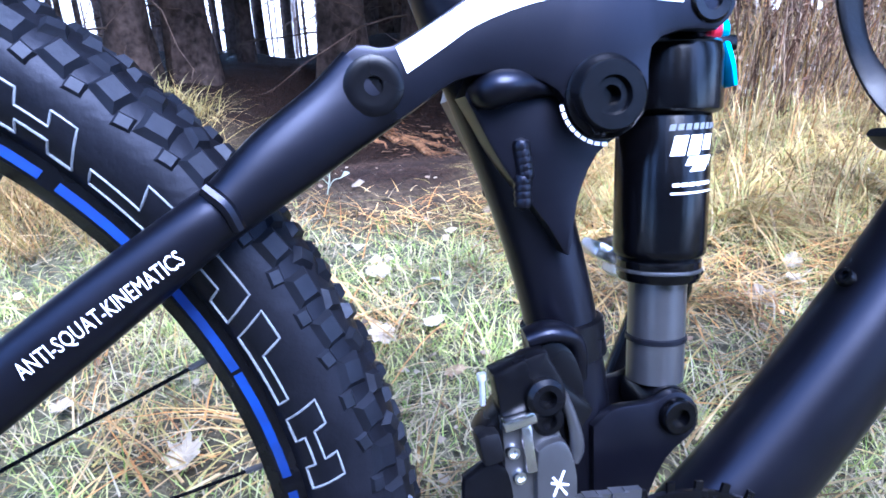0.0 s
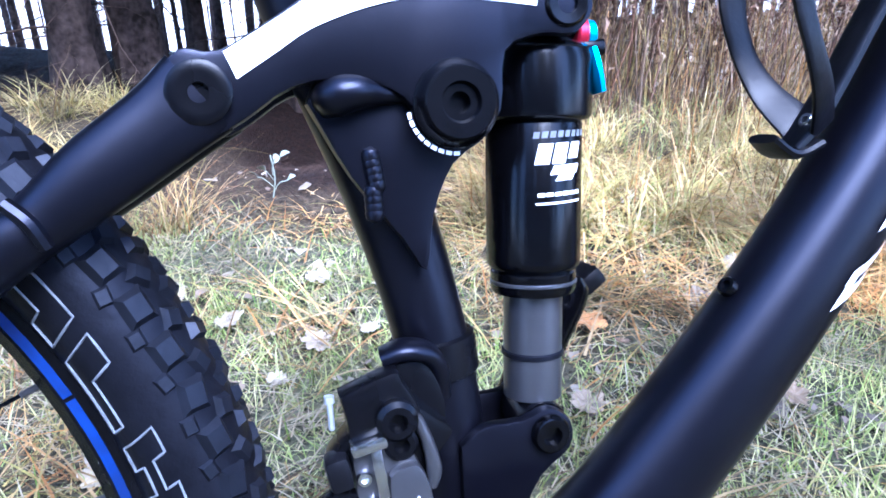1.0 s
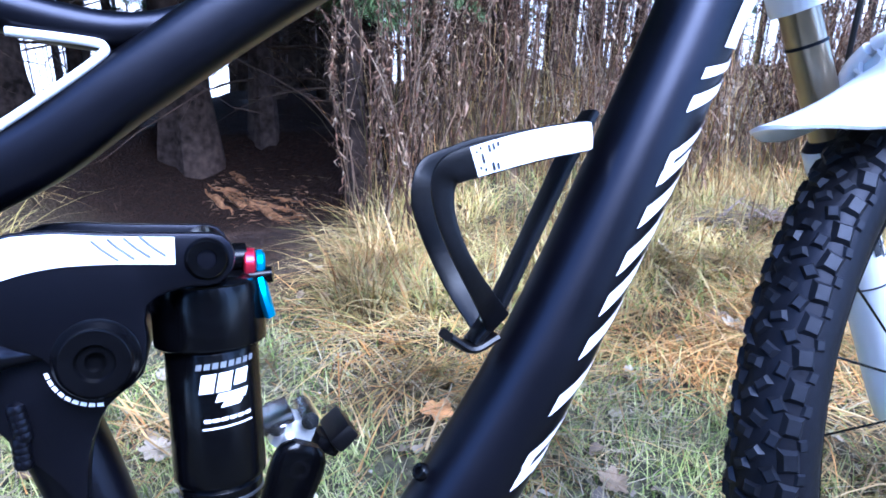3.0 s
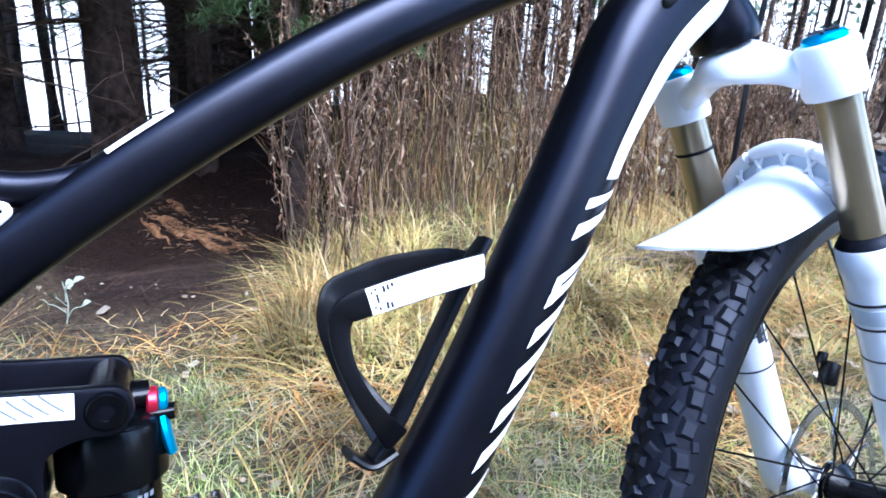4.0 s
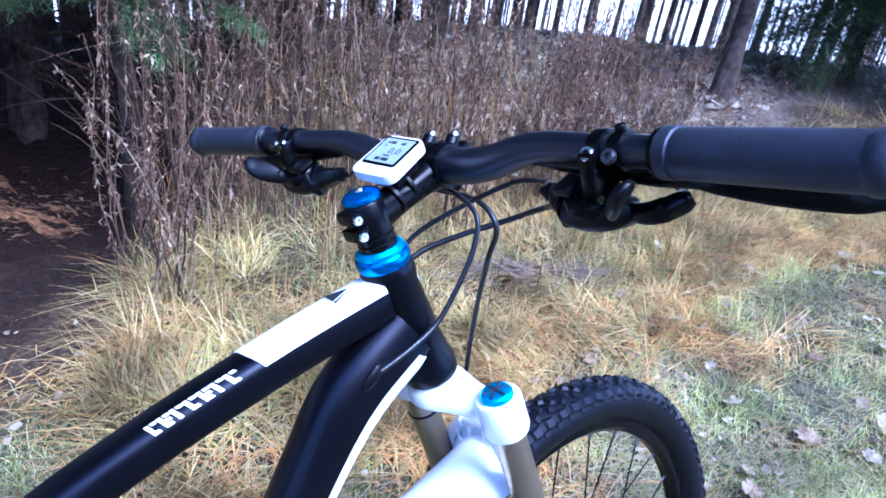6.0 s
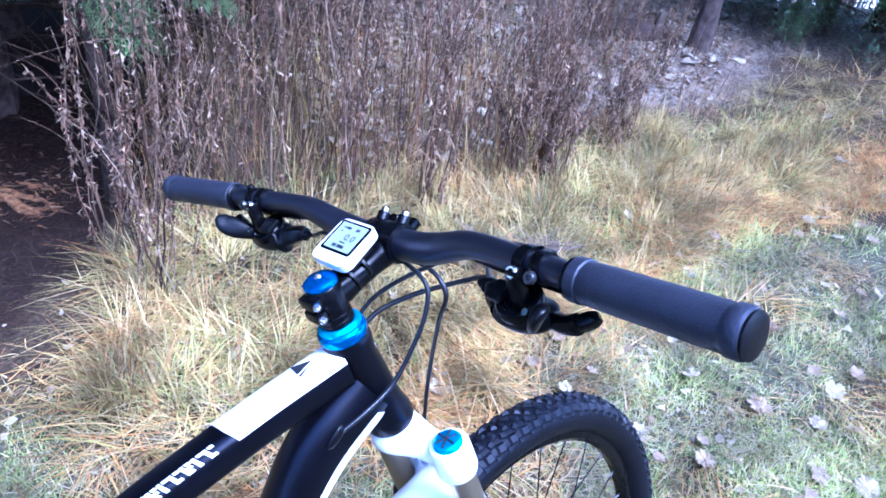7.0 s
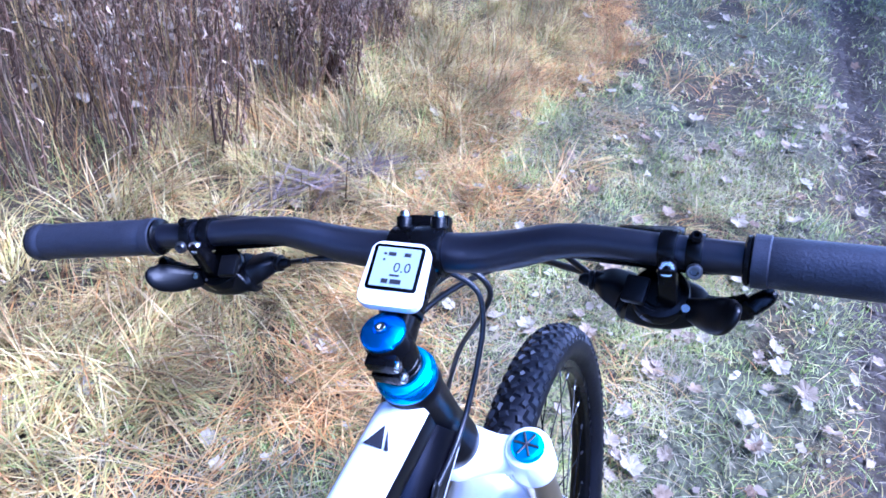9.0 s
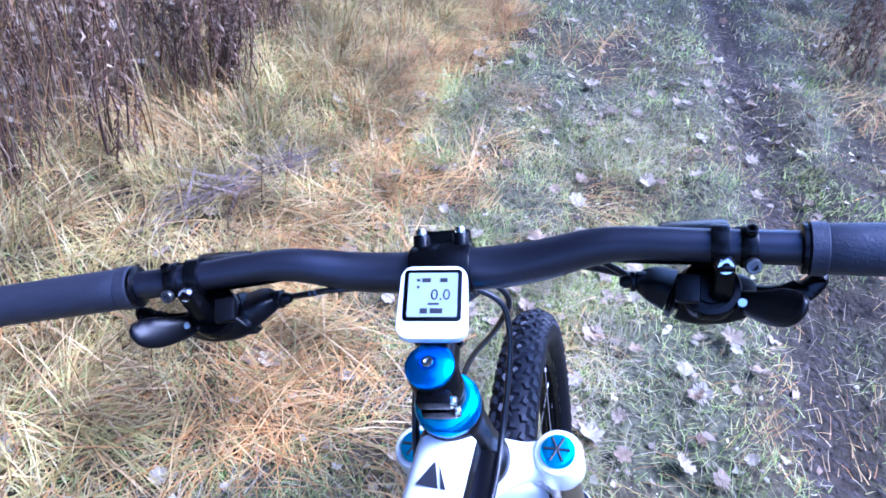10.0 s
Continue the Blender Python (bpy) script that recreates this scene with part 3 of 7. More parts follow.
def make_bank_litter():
    """Needles and twiglets, coloured darker for the spruces' shade, and the orange rotten wood at the front of the
    bank.
    """
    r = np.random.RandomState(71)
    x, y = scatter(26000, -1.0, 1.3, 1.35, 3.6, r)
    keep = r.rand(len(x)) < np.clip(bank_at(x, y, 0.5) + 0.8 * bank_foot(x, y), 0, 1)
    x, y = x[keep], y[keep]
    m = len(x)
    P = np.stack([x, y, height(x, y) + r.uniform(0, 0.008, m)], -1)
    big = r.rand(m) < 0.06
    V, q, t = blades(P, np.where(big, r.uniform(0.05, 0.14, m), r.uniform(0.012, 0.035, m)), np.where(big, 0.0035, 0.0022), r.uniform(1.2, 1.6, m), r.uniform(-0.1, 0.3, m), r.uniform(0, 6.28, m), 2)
    grass_stuff("shaded_needle_litter", M_SHADEDLITTER, [(above_ground(V, 0.002), q, t)], "brown needle litter and twigs, coloured darker for the spruce shade")
    # half-sunk, splitting roots of rotten wood with chips between them
    ob = tagged(new("rotten_roots"), "orange crumbling rotten wood on the dark bank", "rotten wood")
    for n in range(15):
        u = (n + r.rand()) / 15
        x, y = 0.42 + 0.34 * u + r.normal(0, 0.02), 2.84 - 0.17 * u + r.normal(0, 0.055)
        a, L, w = r.normal(-0.75, 0.22), r.uniform(0.12, 0.32), r.uniform(0.010, 0.026)
        rows = []
        for f in np.linspace(-0.5, 0.5, 8):
            px, py = x + math.cos(a) * L * f + r.normal(0, 0.008), y + math.sin(a) * L * f + r.normal(0, 0.008)
            rr = w * (1.05 - 1.7 * abs(f)) * r.uniform(0.7, 1.2) + 0.002
            rows.append((px, py, float(height(px, py)) - 0.15 * w, rr, rr * 0.7))
        part("root", sweep(rows, 4, 9), M_ROOT, ob, angle=25)
    n = 230
    u, v = r.rand(n), r.normal(0, 1, n)
    x, y = 0.40 + 0.40 * u + 0.02 * v, 2.86 - 0.22 * u + 0.085 * v
    P = np.stack([x, y, height(x, y) + r.uniform(0.0, 0.012, n)], -1)
    V, q, t = blades(P, r.uniform(0.012, 0.055, n), r.uniform(0.005, 0.018, n), r.uniform(1.3, 1.7, n), r.uniform(0.0, 0.3, n), r.normal(-0.8, 0.8, n), 3)
    return grass_stuff("rotten_wood", M_ROTTEN, [(above_ground(V, 0.0015), q, t)], "orange chips of rotten wood on dark soil")


def make_far_litter():
    """Pale fallen leaves covering the floor of the open wood."""
    r = np.random.RandomState(81)
    x, y = scatter(30000, 1.6, 11.0, 2.0, 8.0, r)
    line = verge_line(x) + 1.15 + 0.5 * (fuzz(x, y, 1.4) - 0.5)
    keep = r.rand(len(x)) < soft(-0.1, 0.6, y - line) * (0.35 + 0.75 * fuzz(x, y, 2.0)) * soft(1.5, 2.6, x)
    x, y = x[keep], y[keep]
    m = len(x)
    s, a = r.uniform(0.012, 0.042, m), r.uniform(0, 6.28, m)
    C = np.stack([x, y, height(x, y) + r.uniform(0.004, 0.03, m)], -1)
    V = np.zeros((m, 5, 3))
    for k in range(5):
        w = a + 1.2566 * k
        rad = s * r.uniform(0.45, 1.2, m)
        V[:, k] = C + np.stack([np.cos(w) * rad, np.sin(w) * rad, r.normal(0, 0.35, m) * s], -1)
    F = (np.arange(m) * 5)[:, None] + np.arange(5)[None]
    return tagged(new("wood_floor_leaves", np_mesh("wood_floor_leaves", V.reshape(-1, 3), F, M_BITS)), "pale dead leaves covering the floor of the wood", "leaves", kind="stuff")


def make_straw():
    sets = []
    # matted, fallen stems, lying mostly outwards from the thicket
    for n, x0, x1, y0, y1, l0, l1, w in ((15000, -0.9, 3.4, 0.25, 1.8, 0.06, 0.19, 0.0036), (9000, 0.3, 4.2, 0.8, 2.0, 0.12, 0.30, 0.0040), (10000, 1.2, 4.5, -1.1, 0.9, 0.02, 0.08, 0.0024), (9000, -0.9, 3.2, 0.2, 1.2, 0.02, 0.07, 0.0022), (12000, 3.2, 9.0, 0.6, 4.0, 0.10, 0.28, 0.005), (16000, 2.4, 9.0, -2.2, 0.4, 0.10, 0.30, 0.0045)):
        x, y = scatter(n, x0, x1, y0, y1, rng)
        mud, straw, litter, edge = covers(x, y)
        keep = rng.rand(n) < np.clip(((0.32 if l1 < 0.1 else 0.05) + 0.85 * straw * (0.15 + 1.1 * soft(0.25, 0.7, fuzz(x, y, 5.0)))) * (1 - 0.98 * litter) * (1 - 0.6 * mud) * (1 - 0.4 * bare_edge(x, y)) * (1 - 0.97 * bank_foot(x, y)) * (1 - 0.85 * dead_belt(x, y)) * (1 - 0.85 * wood_edge(x, y)), 0, 1)
        if y0 < -2:
            keep = (rng.rand(n) < (0.35 + 0.65 * fuzz(x, y, 3.0)) * soft(2.5, 3.6, x + 0.8 * fuzz(x, y, 1.6)) * soft(-2.3, -1.2, y + 0.6 * fuzz(x, y, 1.9))) & (y < rut_line(x) - 0.30 - 0.25 * fuzz(x, y, 2.0))
        x, y = x[keep], y[keep]
        m = len(x)
        P = np.stack([x, y, height(x, y) + rng.uniform(0, 0.03, m)], -1)
        az = 2 * np.pi * (fuzz(x, y, 2.6) * 1.5) + rng.normal(0, 0.5, m) - 1.4
        V, q, t = blades(P, rng.uniform(l0, l1, m) * (1 - 0.4 * bare_edge(x, y)) * (1 - 0.6 * low_growth(x, y)), rng.uniform(0.6, 1.3, m) * w, rng.uniform(0.75, 1.5, m), rng.uniform(0.2, 1.0, m), az, 4)
        sets.append((above_ground(V, 0.004), q, t))
    # upright dry stems thinly over the verge
    x, y = scatter(2600, 0.6, 4.5, 1.0, 2.4, rng)
    ok = (y > verge_line(x) + 0.2) & (bank_at(x, y, 0.5) < 0.1) & (rng.rand(len(x)) > 0.9 * bare_edge(x, y)) & (rng.rand(len(x)) > bank_foot(x, y)) & (rng.rand(len(x)) > 0.7 * dead_belt(x, y)) & (low_growth(x, y) < 0.3)
    x, y = x[ok], y[ok]
    m = len(x)
    P = np.stack([x, y, height(x, y)], -1)
    V, q, t = blades(P, rng.uniform(0.10, 0.32, m), rng.uniform(0.0018, 0.0034, m), rng.uniform(0.0, 0.5, m), rng.uniform(0.0, 0.6, m), rng.uniform(0, 6.28, m), 4)
    sets.append((above_ground(V, 0.003), q, t))
    # tufts at the foot of the bank
    tx, ty = scatter(34, -0.5, 1.0, 1.18, 1.60, rng)
    ok = (bank_at(tx, ty, 0.5) < 0.05) & (bare_edge(tx, ty) < 0.5) & (bank_foot(tx, ty) < 0.3) & (low_growth(tx, ty) < 0.3)
    tx, ty = tx[ok], ty[ok]
    x = np.repeat(tx, 130) + rng.normal(0, 0.03, len(tx) * 130)
    y = np.repeat(ty, 130) + rng.normal(0, 0.03, len(tx) * 130)
    m = len(x)
    P = np.stack([x, y, height(x, y)], -1)
    V, q, t = blades(P, rng.uniform(0.10, 0.30, m), rng.uniform(0.0018, 0.003, m), rng.uniform(0.05, 0.8, m), rng.uniform(0.3, 1.0, m), rng.uniform(0, 6.28, m), 4)
    sets.append((above_ground(V, 0.003), q, t))
    return grass_stuff("verge_grass", M_STRAW, sets, "matted straw-yellow verge grass and arching tussocks")


def make_rust():
    """Reddish fallen stems along the edge of the track and on the bank."""
    sets = []
    for n, x0, x1, y0, y1, l0, l1 in ((30000, 0.9, 4.8, 0.6, 1.7, 0.06, 0.20), (1200, 0.2, 1.2, 0.95, 1.4, 0.05, 0.13)):
        x, y = scatter(n, x0, x1, y0, y1, rng)
        mud, straw, litter, edge = covers(x, y)
        patchy = np.maximum(soft(0.42, 0.65, fuzz(x, y, 2.6)), soft(1.9, 2.4, x))
        keep = rng.rand(n) < (1 - bare_edge(x, y)) * np.exp(-(((edge - 0.12) / 0.12) ** 2)) * (0.12 + 0.88 * patchy)
        x, y = x[keep], y[keep]
        m = len(x)
        P = np.stack([x, y, height(x, y) + rng.uniform(0, 0.03, m)], -1)
        V, q, t = blades(P, rng.uniform(l0, l1, m), rng.uniform(0.0020, 0.0042, m), rng.uniform(0.9, 1.5, m), rng.uniform(0.2, 0.9, m), rng.uniform(0, 6.28, m), 3)
        sets.append((above_ground(V, 0.004), q, t))
    return grass_stuff("rust_grass", M_RUST, sets, "reddish fallen grass along the track edge")


def make_dead_belt():
    """Tangled grey-brown stems behind the tussocks, some still leaning up."""
    r = np.random.RandomState(29)
    sets = []
    for n, l0, l1, w, up in ((26000, 0.04, 0.18, 0.0036, 0.9), (9000, 0.10, 0.34, 0.0030, 0.15)):
        x, y = scatter(n, 1.4, 7.5, 1.5, 4.6, r)
        keep = (r.rand(n) < dead_belt(x, y) * np.interp(x, [1.4, 4.0, 7.5], [1.0, 0.9, 0.5]) * (0.35 + 0.65 * fuzz(x, y, 5.5)))
        x, y = x[keep], y[keep]
        m = len(x)
        P = np.stack([x, y, height(x, y) + r.uniform(0, 0.02, m)], -1)
        V, q, t = blades(P, r.uniform(l0, l1, m), r.uniform(0.6, 1.3, m) * w, r.uniform(up, up + 0.6, m), r.uniform(0.1, 1.0, m), r.uniform(0, 6.28, m), 3)
        sets.append((above_ground(V, 0.004), q, t))
    return grass_stuff("dead_undergrowth", M_WEED, sets, "tangled grey-brown dead undergrowth behind the tussocks")


def make_bits():
    """Torn leaf pieces and crumbs strewn over the track."""
    r = np.random.RandomState(8)
    n = 14000
    x, y = scatter(n, -0.8, 6.5, -1.0, 1.9, r)
    mud, straw, litter, edge = covers(x, y)
    keep = r.rand(n) < np.where(edge < 0.1, 0.10 + 0.6 * soft(0.4, 0.7, fuzz(x, y, 3.1)), 0.12) * (1 - 0.8 * mud)
    x, y = x[keep], y[keep]
    m = len(x)
    s = 0.003 + 0.014 * r.rand(m) ** 2.5
    a = r.uniform(0, 6.28, m)
    C = np.stack([x, y, height(x, y) + r.uniform(0.006, 0.022, m)], -1)
    V = np.zeros((m, 5, 3))
    for k in range(5):
        w = a + 1.2566 * k
        rad = s * r.uniform(0.45, 1.2, m)
        V[:, k] = C + np.stack([np.cos(w) * rad, np.sin(w) * rad, r.normal(0, 0.35, m) * s], -1)
    F = (np.arange(m) * 5)[:, None] + np.arange(5)[None]
    return tagged(new("leaf_litter", np_mesh("leaf_litter", V.reshape(-1, 3), F, M_BITS)), "torn dry leaf pieces strewn on the track", "leaves", kind="stuff")


def make_clods():
    """Churned lumps in and beside the rut."""
    r = np.random.RandomState(9)
    n = 4200
    x = r.uniform(0.6, 7.0, n)
    lane = r.choice([-0.10, -0.035, 0.03, 0.095], n)
    lug = r.rand(n) < 0.75
    x = np.where(lug, np.round(x / 0.042) * 0.042 + np.abs(lane) * 0.25, x)
    y = rut_line(x) + np.where(lug, lane + r.normal(0, 0.012, n), r.normal(0, 0.14, n))
    s = np.where(lug, r.uniform(0.007, 0.017, n), r.uniform(0.004, 0.014, n))
    C = np.stack([x, y, height(x, y) - s * 0.1], -1)
    base = np.array([(1, 0, 0), (-0.5, 0.87, 0), (-0.5, -0.87, 0), (0.25, 0.4, 0.75), (-0.45, 0.05, 0.8), (0.3, -0.4, 0.65)])
    a = np.where(lug, 1.57 + np.sign(lane) * 0.5, r.uniform(0, 6.28, n)) + r.normal(0, 0.25, n)
    ca, sa = np.cos(a), np.sin(a)
    V = base[None] * s[:, None, None] * r.uniform(0.6, 1.3, (n, 6, 3)) * np.where(lug[:, None, None], np.array([1.7, 0.6, 0.6]), 1.0)
    X = V[..., 0] * ca[:, None] - V[..., 1] * sa[:, None]
    Y = V[..., 0] * sa[:, None] + V[..., 1] * ca[:, None]
    V = np.stack([X, Y, V[..., 2]], -1) + C[:, None]
    F = np.array([(0, 1, 3), (1, 4, 3), (1, 2, 4), (2, 5, 4), (2, 0, 5), (0, 3, 5), (3, 4, 5)])
    F = ((np.arange(n) * 6)[:, None, None] + F[None]).reshape(-1, 3)
    return tagged(new("mud_clods", np_mesh("mud_clods", V.reshape(-1, 3), F, M_CLOD, True)), "churned wet mud lumps in the rut", "mud", kind="stuff")


def make_tussocks():
    """Arching clumps of yellowing grass in the verge."""
    r = np.random.RandomState(14)
    tx, ty = scatter(150, 0.75, 6.5, 0.95, 3.0, r)
    ok = (ty > verge_line(tx) + 0.30) & (ty < verge_line(tx) + 1.05) & (bank_at(tx, ty, 0.5) < 0.3) & (bare_edge(tx, ty) < 0.4) & (bank_foot(tx, ty) < 0.3) & (low_growth(tx, ty) < 0.3)
    tx, ty = tx[ok], ty[ok]
    ex, ey = scatter(95, -0.7, 0.9, 1.35, 2.5, r)
    ok = (bank_at(ex, ey, 0.5) < 0.05) & (bare_edge(ex, ey) < 0.4) & (bank_foot(ex, ey) < 0.3) & (low_growth(ex, ey) < 0.3)
    ex, ey = ex[ok], ey[ok]
    gx, gy = np.array([3.13, 2.59, 1.96, 2.88, 0.98, -0.10, 0.97, 3.43, 1.46, 2.35]), np.array([1.69, 1.63, 1.62, 1.61, 1.66, 1.76, 1.48, 1.80, 1.62, 1.52])
    # low clumps along the edge of the track
    cx = r.uniform(0.75, 4.2, 44)
    cy = verge_line(cx) + r.uniform(0.08, 0.55, 44)
    tx, ty = np.concatenate([tx, ex, cx, gx]), np.concatenate([ty, ey, cy, gy])
    per = 105
    x = np.repeat(tx, per) + r.normal(0, 0.04, len(tx) * per)
    y = np.repeat(ty, per) + r.normal(0, 0.04, len(tx) * per)
    big = np.repeat(np.concatenate([r.uniform(0.45, 1.0, len(tx) - 10), np.full(10, 1.15)]), per)
    m = len(x)
    P = np.stack([x, y, height(x, y)], -1)
    az = np.arctan2(y - np.repeat(ty, per), x - np.repeat(tx, per)) + r.normal(0, 0.7, m)
    V, q, t = blades(P, r.uniform(0.08, 0.27, m) * big, r.uniform(0.0024, 0.0050, m), r.uniform(0.1, 1.1, m), r.uniform(0.4, 1.5, m), az, 4)
    return grass_stuff("tussock_grass", M_TUSSOCK, [(above_ground(V, 0.003), q, t)], "arching yellow-green grass tussocks in the verge")


def make_twig_pile():
    """A line of thin dead sticks and dark bark crumbs along the verge."""
    r = np.random.RandomState(17)
    n = 170
    u = r.rand(n)
    x, y = 1.80 + 0.42 * u + r.normal(0, 0.03, n), 1.41 - 0.11 * u + r.normal(0, 0.028, n)
    P = np.stack([x, y, height(x, y) + r.uniform(0.01, 0.05, n)], -1)
    V, q, t = blades(P, r.uniform(0.05, 0.22, n), r.uniform(0.004, 0.012, n), r.uniform(1.3, 1.65, n), r.uniform(-0.1, 0.2, n), r.choice([-0.32, 2.8], n) + r.normal(0, 0.5, n), 3)
    return grass_stuff("twig_pile", M_STICK, [(above_ground(V, 0.006), q, t)], "line of dark dead twigs and bark lying on the verge")


make_tussocks()
make_twig_pile()
make_green()
make_straw()
make_rust()
make_dead_belt()
make_bits()
make_clods()
make_thatch()
make_bank_litter()
make_far_litter()


def make_weeds():
    """Dead stalks wrapped in hanging, curled brown leaves, standing in clumps."""
    r = np.random.RandomState(21)
    n = 1500
    x, y = scatter(n, 0.8, 3.5, 1.5, 3.3, r)
    front = np.interp(x, [0.8, 1.0, 1.4, 1.7, 1.95, 2.5, 2.75, 3.1, 3.5], [2.35, 2.15, 2.1, 1.9, 1.8, 1.85, 2.05, 2.05, 2.6]) + (fuzz(x, y, 3.0) - 0.5) * 0.3
    back = np.interp(x, [0.8, 1.3, 2.2, 3.5], [2.45, 3.0, 3.3, 2.9])
    clump = soft(0.35, 0.62, fuzz(x, y, 6.5))
    keep = (y > front) & (y < back) & (r.rand(n) < (0.05 + 0.68 * clump) * np.interp(x, [0.9, 1.4, 2.0, 2.6, 3.3], [0.50, 0.80, 0.55, 0.28, 0.10]) * soft(-0.15, 0.5, y - front))
    sx = np.array([1.00, 0.96, 0.90, 1.20, 1.68, 1.71, 1.95, 1.98, 2.38, 2.40, 2.36, 2.50, 2.52, 2.49, 2.54, 3.05, 3.07, 2.70, 2.73, 3.13, 3.00, 1.78, 1.42, 1.35, 1.12])
    sy = np.array([1.52, 1.64, 1.85, 1.95, 1.84, 1.88, 1.74, 1.79, 1.82, 1.85, 1.80, 1.74, 1.77, 1.80, 1.76, 1.91, 1.94, 2.01, 1.98, 2.01, 2.29, 2.10, 1.95, 2.0, 2.05])
    # thin groups among the straw, towards the open wood
    ox, oy = r.uniform(3.0, 4.8, 16), r.uniform(0.0, 1.0, 16)
    sx, sy = np.concatenate([sx, ox]), np.concatenate([sy, 2.35 + 0.28 * (ox - 3.0) + 0.9 * oy])
    qx, qy = r.uniform(4.0, 6.0, 9), r.uniform(-1.0, -0.35, 9)
    sx, sy = np.concatenate([sx, qx]), np.concatenate([sy, qy])
    kx = np.repeat(sx, 7) + r.normal(0, 0.026, 7 * len(sx))
    ky = np.repeat(sy, 7) + r.normal(0, 0.026, 7 * len(sy))
    x, y = np.concatenate([x[keep], kx]), np.concatenate([y[keep], ky])
    m = len(x)
    z = height(x, y)
    H = np.interp(x, [0.9, 1.8, 2.5, 3.2, 4.8], [1.15, 1.12, 0.84, 0.62, 0.50]) * r.uniform(0.5, 1.15, m)
    az, lean = r.uniform(0, 6.28, m), np.abs(r.normal(0.0, 0.16, m))
    vs, quads, tris, off = [], [], [], 0
    st = 8
    C = np.zeros((m, st + 1, 3))
    wob = np.cumsum(r.normal(0, 0.017, (m, st + 1, 2)), 1)
    V = np.zeros((m, st + 1, 3, 3))
    thick = r.uniform(0.7, 1.5, m)
    for k in range(st + 1):
        s = k / st
        C[:, k, 0] = x + np.cos(az) * np.sin(lean) * H * s * s + wob[:, k, 0]
        C[:, k, 1] = y + np.sin(az) * np.sin(lean) * H * s * s + wob[:, k, 1]
        C[:, k, 2] = z - 0.01 + H * s * np.cos(lean)
        rad = (0.0030 - 0.0022 * s) * thick
        for j in range(3):
            a = 2.094 * j
            V[:, k, j] = C[:, k] + np.stack([np.cos(a) * rad, np.sin(a) * rad, 0 * rad], -1)
    b = (np.arange(m) * (st + 1) * 3)[:, None]
    for k in range(st):
        for j in range(3):
            j2 = (j + 1) % 3
            quads.append(b + np.array([[3 * k + j, 3 * k + j2, 3 * k + 3 + j2, 3 * k + 3 + j]]))
    vs.append(V.reshape(-1, 3))
    off += len(vs[-1])
    # hanging curled leaves close round each stalk
    per = 125
    s = np.clip(np.repeat(r.uniform(0.08, 0.42, m), per).reshape(m, per), 0.05, 0.9)
    s = np.clip(s + (1 - s) * r.beta(1.2, 1.0, (m, per)), 0.05, 0.999)
    k0 = np.minimum((s * st).astype(int), st - 1)
    f = (s * st - k0)[..., None]
    idx = np.arange(m)[:, None]
    P = (C[idx, k0] * (1 - f) + C[idx, k0 + 1] * f).reshape(-1, 3)
    full = np.repeat(r.rand(m) < 0.85, per)
    some = r.rand(len(P)) < np.where(full, 1.0, 0.18)
    ss = s.reshape(-1)[some]
    P = P[some]
    nn = len(P)
    a2 = r.uniform(0, 6.28, nn)
    L = r.uniform(0.010, 0.036, nn) * (1.15 - 0.45 * ss)
    W = L * r.uniform(0.10, 0.28, nn)
    o = np.stack([np.cos(a2), np.sin(a2), 0 * a2], -1)
    sd = np.stack([-np.sin(a2), np.cos(a2), r.uniform(-0.6, 0.6, nn)], -1)
    hang = r.uniform(0.2, 1.3, nn)[:, None]
    up = np.array([0, 0, 1.0])
    mid = P + o * (L * r.uniform(0.25, 0.7, nn))[:, None] - up * (L[:, None] * 0.35 * hang)
    tip = mid + o * (L * r.uniform(-0.45, 0.35, nn))[:, None] - up * (L[:, None] * 0.6 * hang) + sd * (L * r.normal(0, 0.25, nn))[:, None]
    L3 = np.zeros((nn, 5, 3))
    L3[:, 0] = P
    L3[:, 1] = mid + sd * W[:, None] * 0.6 + o * W[:, None] * 0.4
    L3[:, 2] = mid - sd * W[:, None] * 0.6 + o * W[:, None] * 0.4
    L3[:, 3] = mid
    L3[:, 4] = tip
    b = (np.arange(nn) * 5)[:, None] + off
    for tr in ([0, 1, 3], [0, 3, 2], [1, 4, 3], [3, 4, 2]):
        tris.append(b + np.array([tr]))
    vs.append(L3.reshape(-1, 3))
    off += nn * 5
    # bent and broken side twigs
    nt = int(m * 2.2)
    i = r.randint(0, m, nt)
    kk = r.randint(1, st, nt)
    V2, q2, t2 = blades(C[i, kk], r.uniform(0.06, 0.26, nt), r.uniform(0.002, 0.0045, nt), r.uniform(0.2, 1.7, nt), r.uniform(-0.2, 1.1, nt), r.uniform(0, 6.28, nt), 4)
    vs.append(V2)
    quads.append(q2 + off)
    tris.append(t2 + off)
    off += len(V2)
    # thin bare pale stems among them
    px, py = scatter(1500, 1.0, 3.5, 1.6, 3.2, r)
    ok = (py > np.interp(px, [1.0, 1.5, 2.0, 2.8, 3.5], [2.1, 1.9, 1.7, 1.75, 2.1])) & (r.rand(1500) < np.interp(px, [1.0, 2.6, 3.4], [1, 0.8, 0.4]))
    px, py = px[ok], py[ok]
    np_ = len(px)
    V3, q3, t3 = blades(np.stack([px, py, height(px, py)], -1), r.uniform(0.25, 0.85, np_), r.uniform(0.002, 0.004, np_), np.abs(r.normal(0, 0.28, np_)), r.uniform(0.0, 0.7, np_), r.uniform(0, 6.28, np_), 5)
    tagged(new("dry_stems", np_mesh("dry_stems", V3, [q3, t3], M_STRAW)), "thin pale dead stems among the weeds", "weeds", kind="stuff")
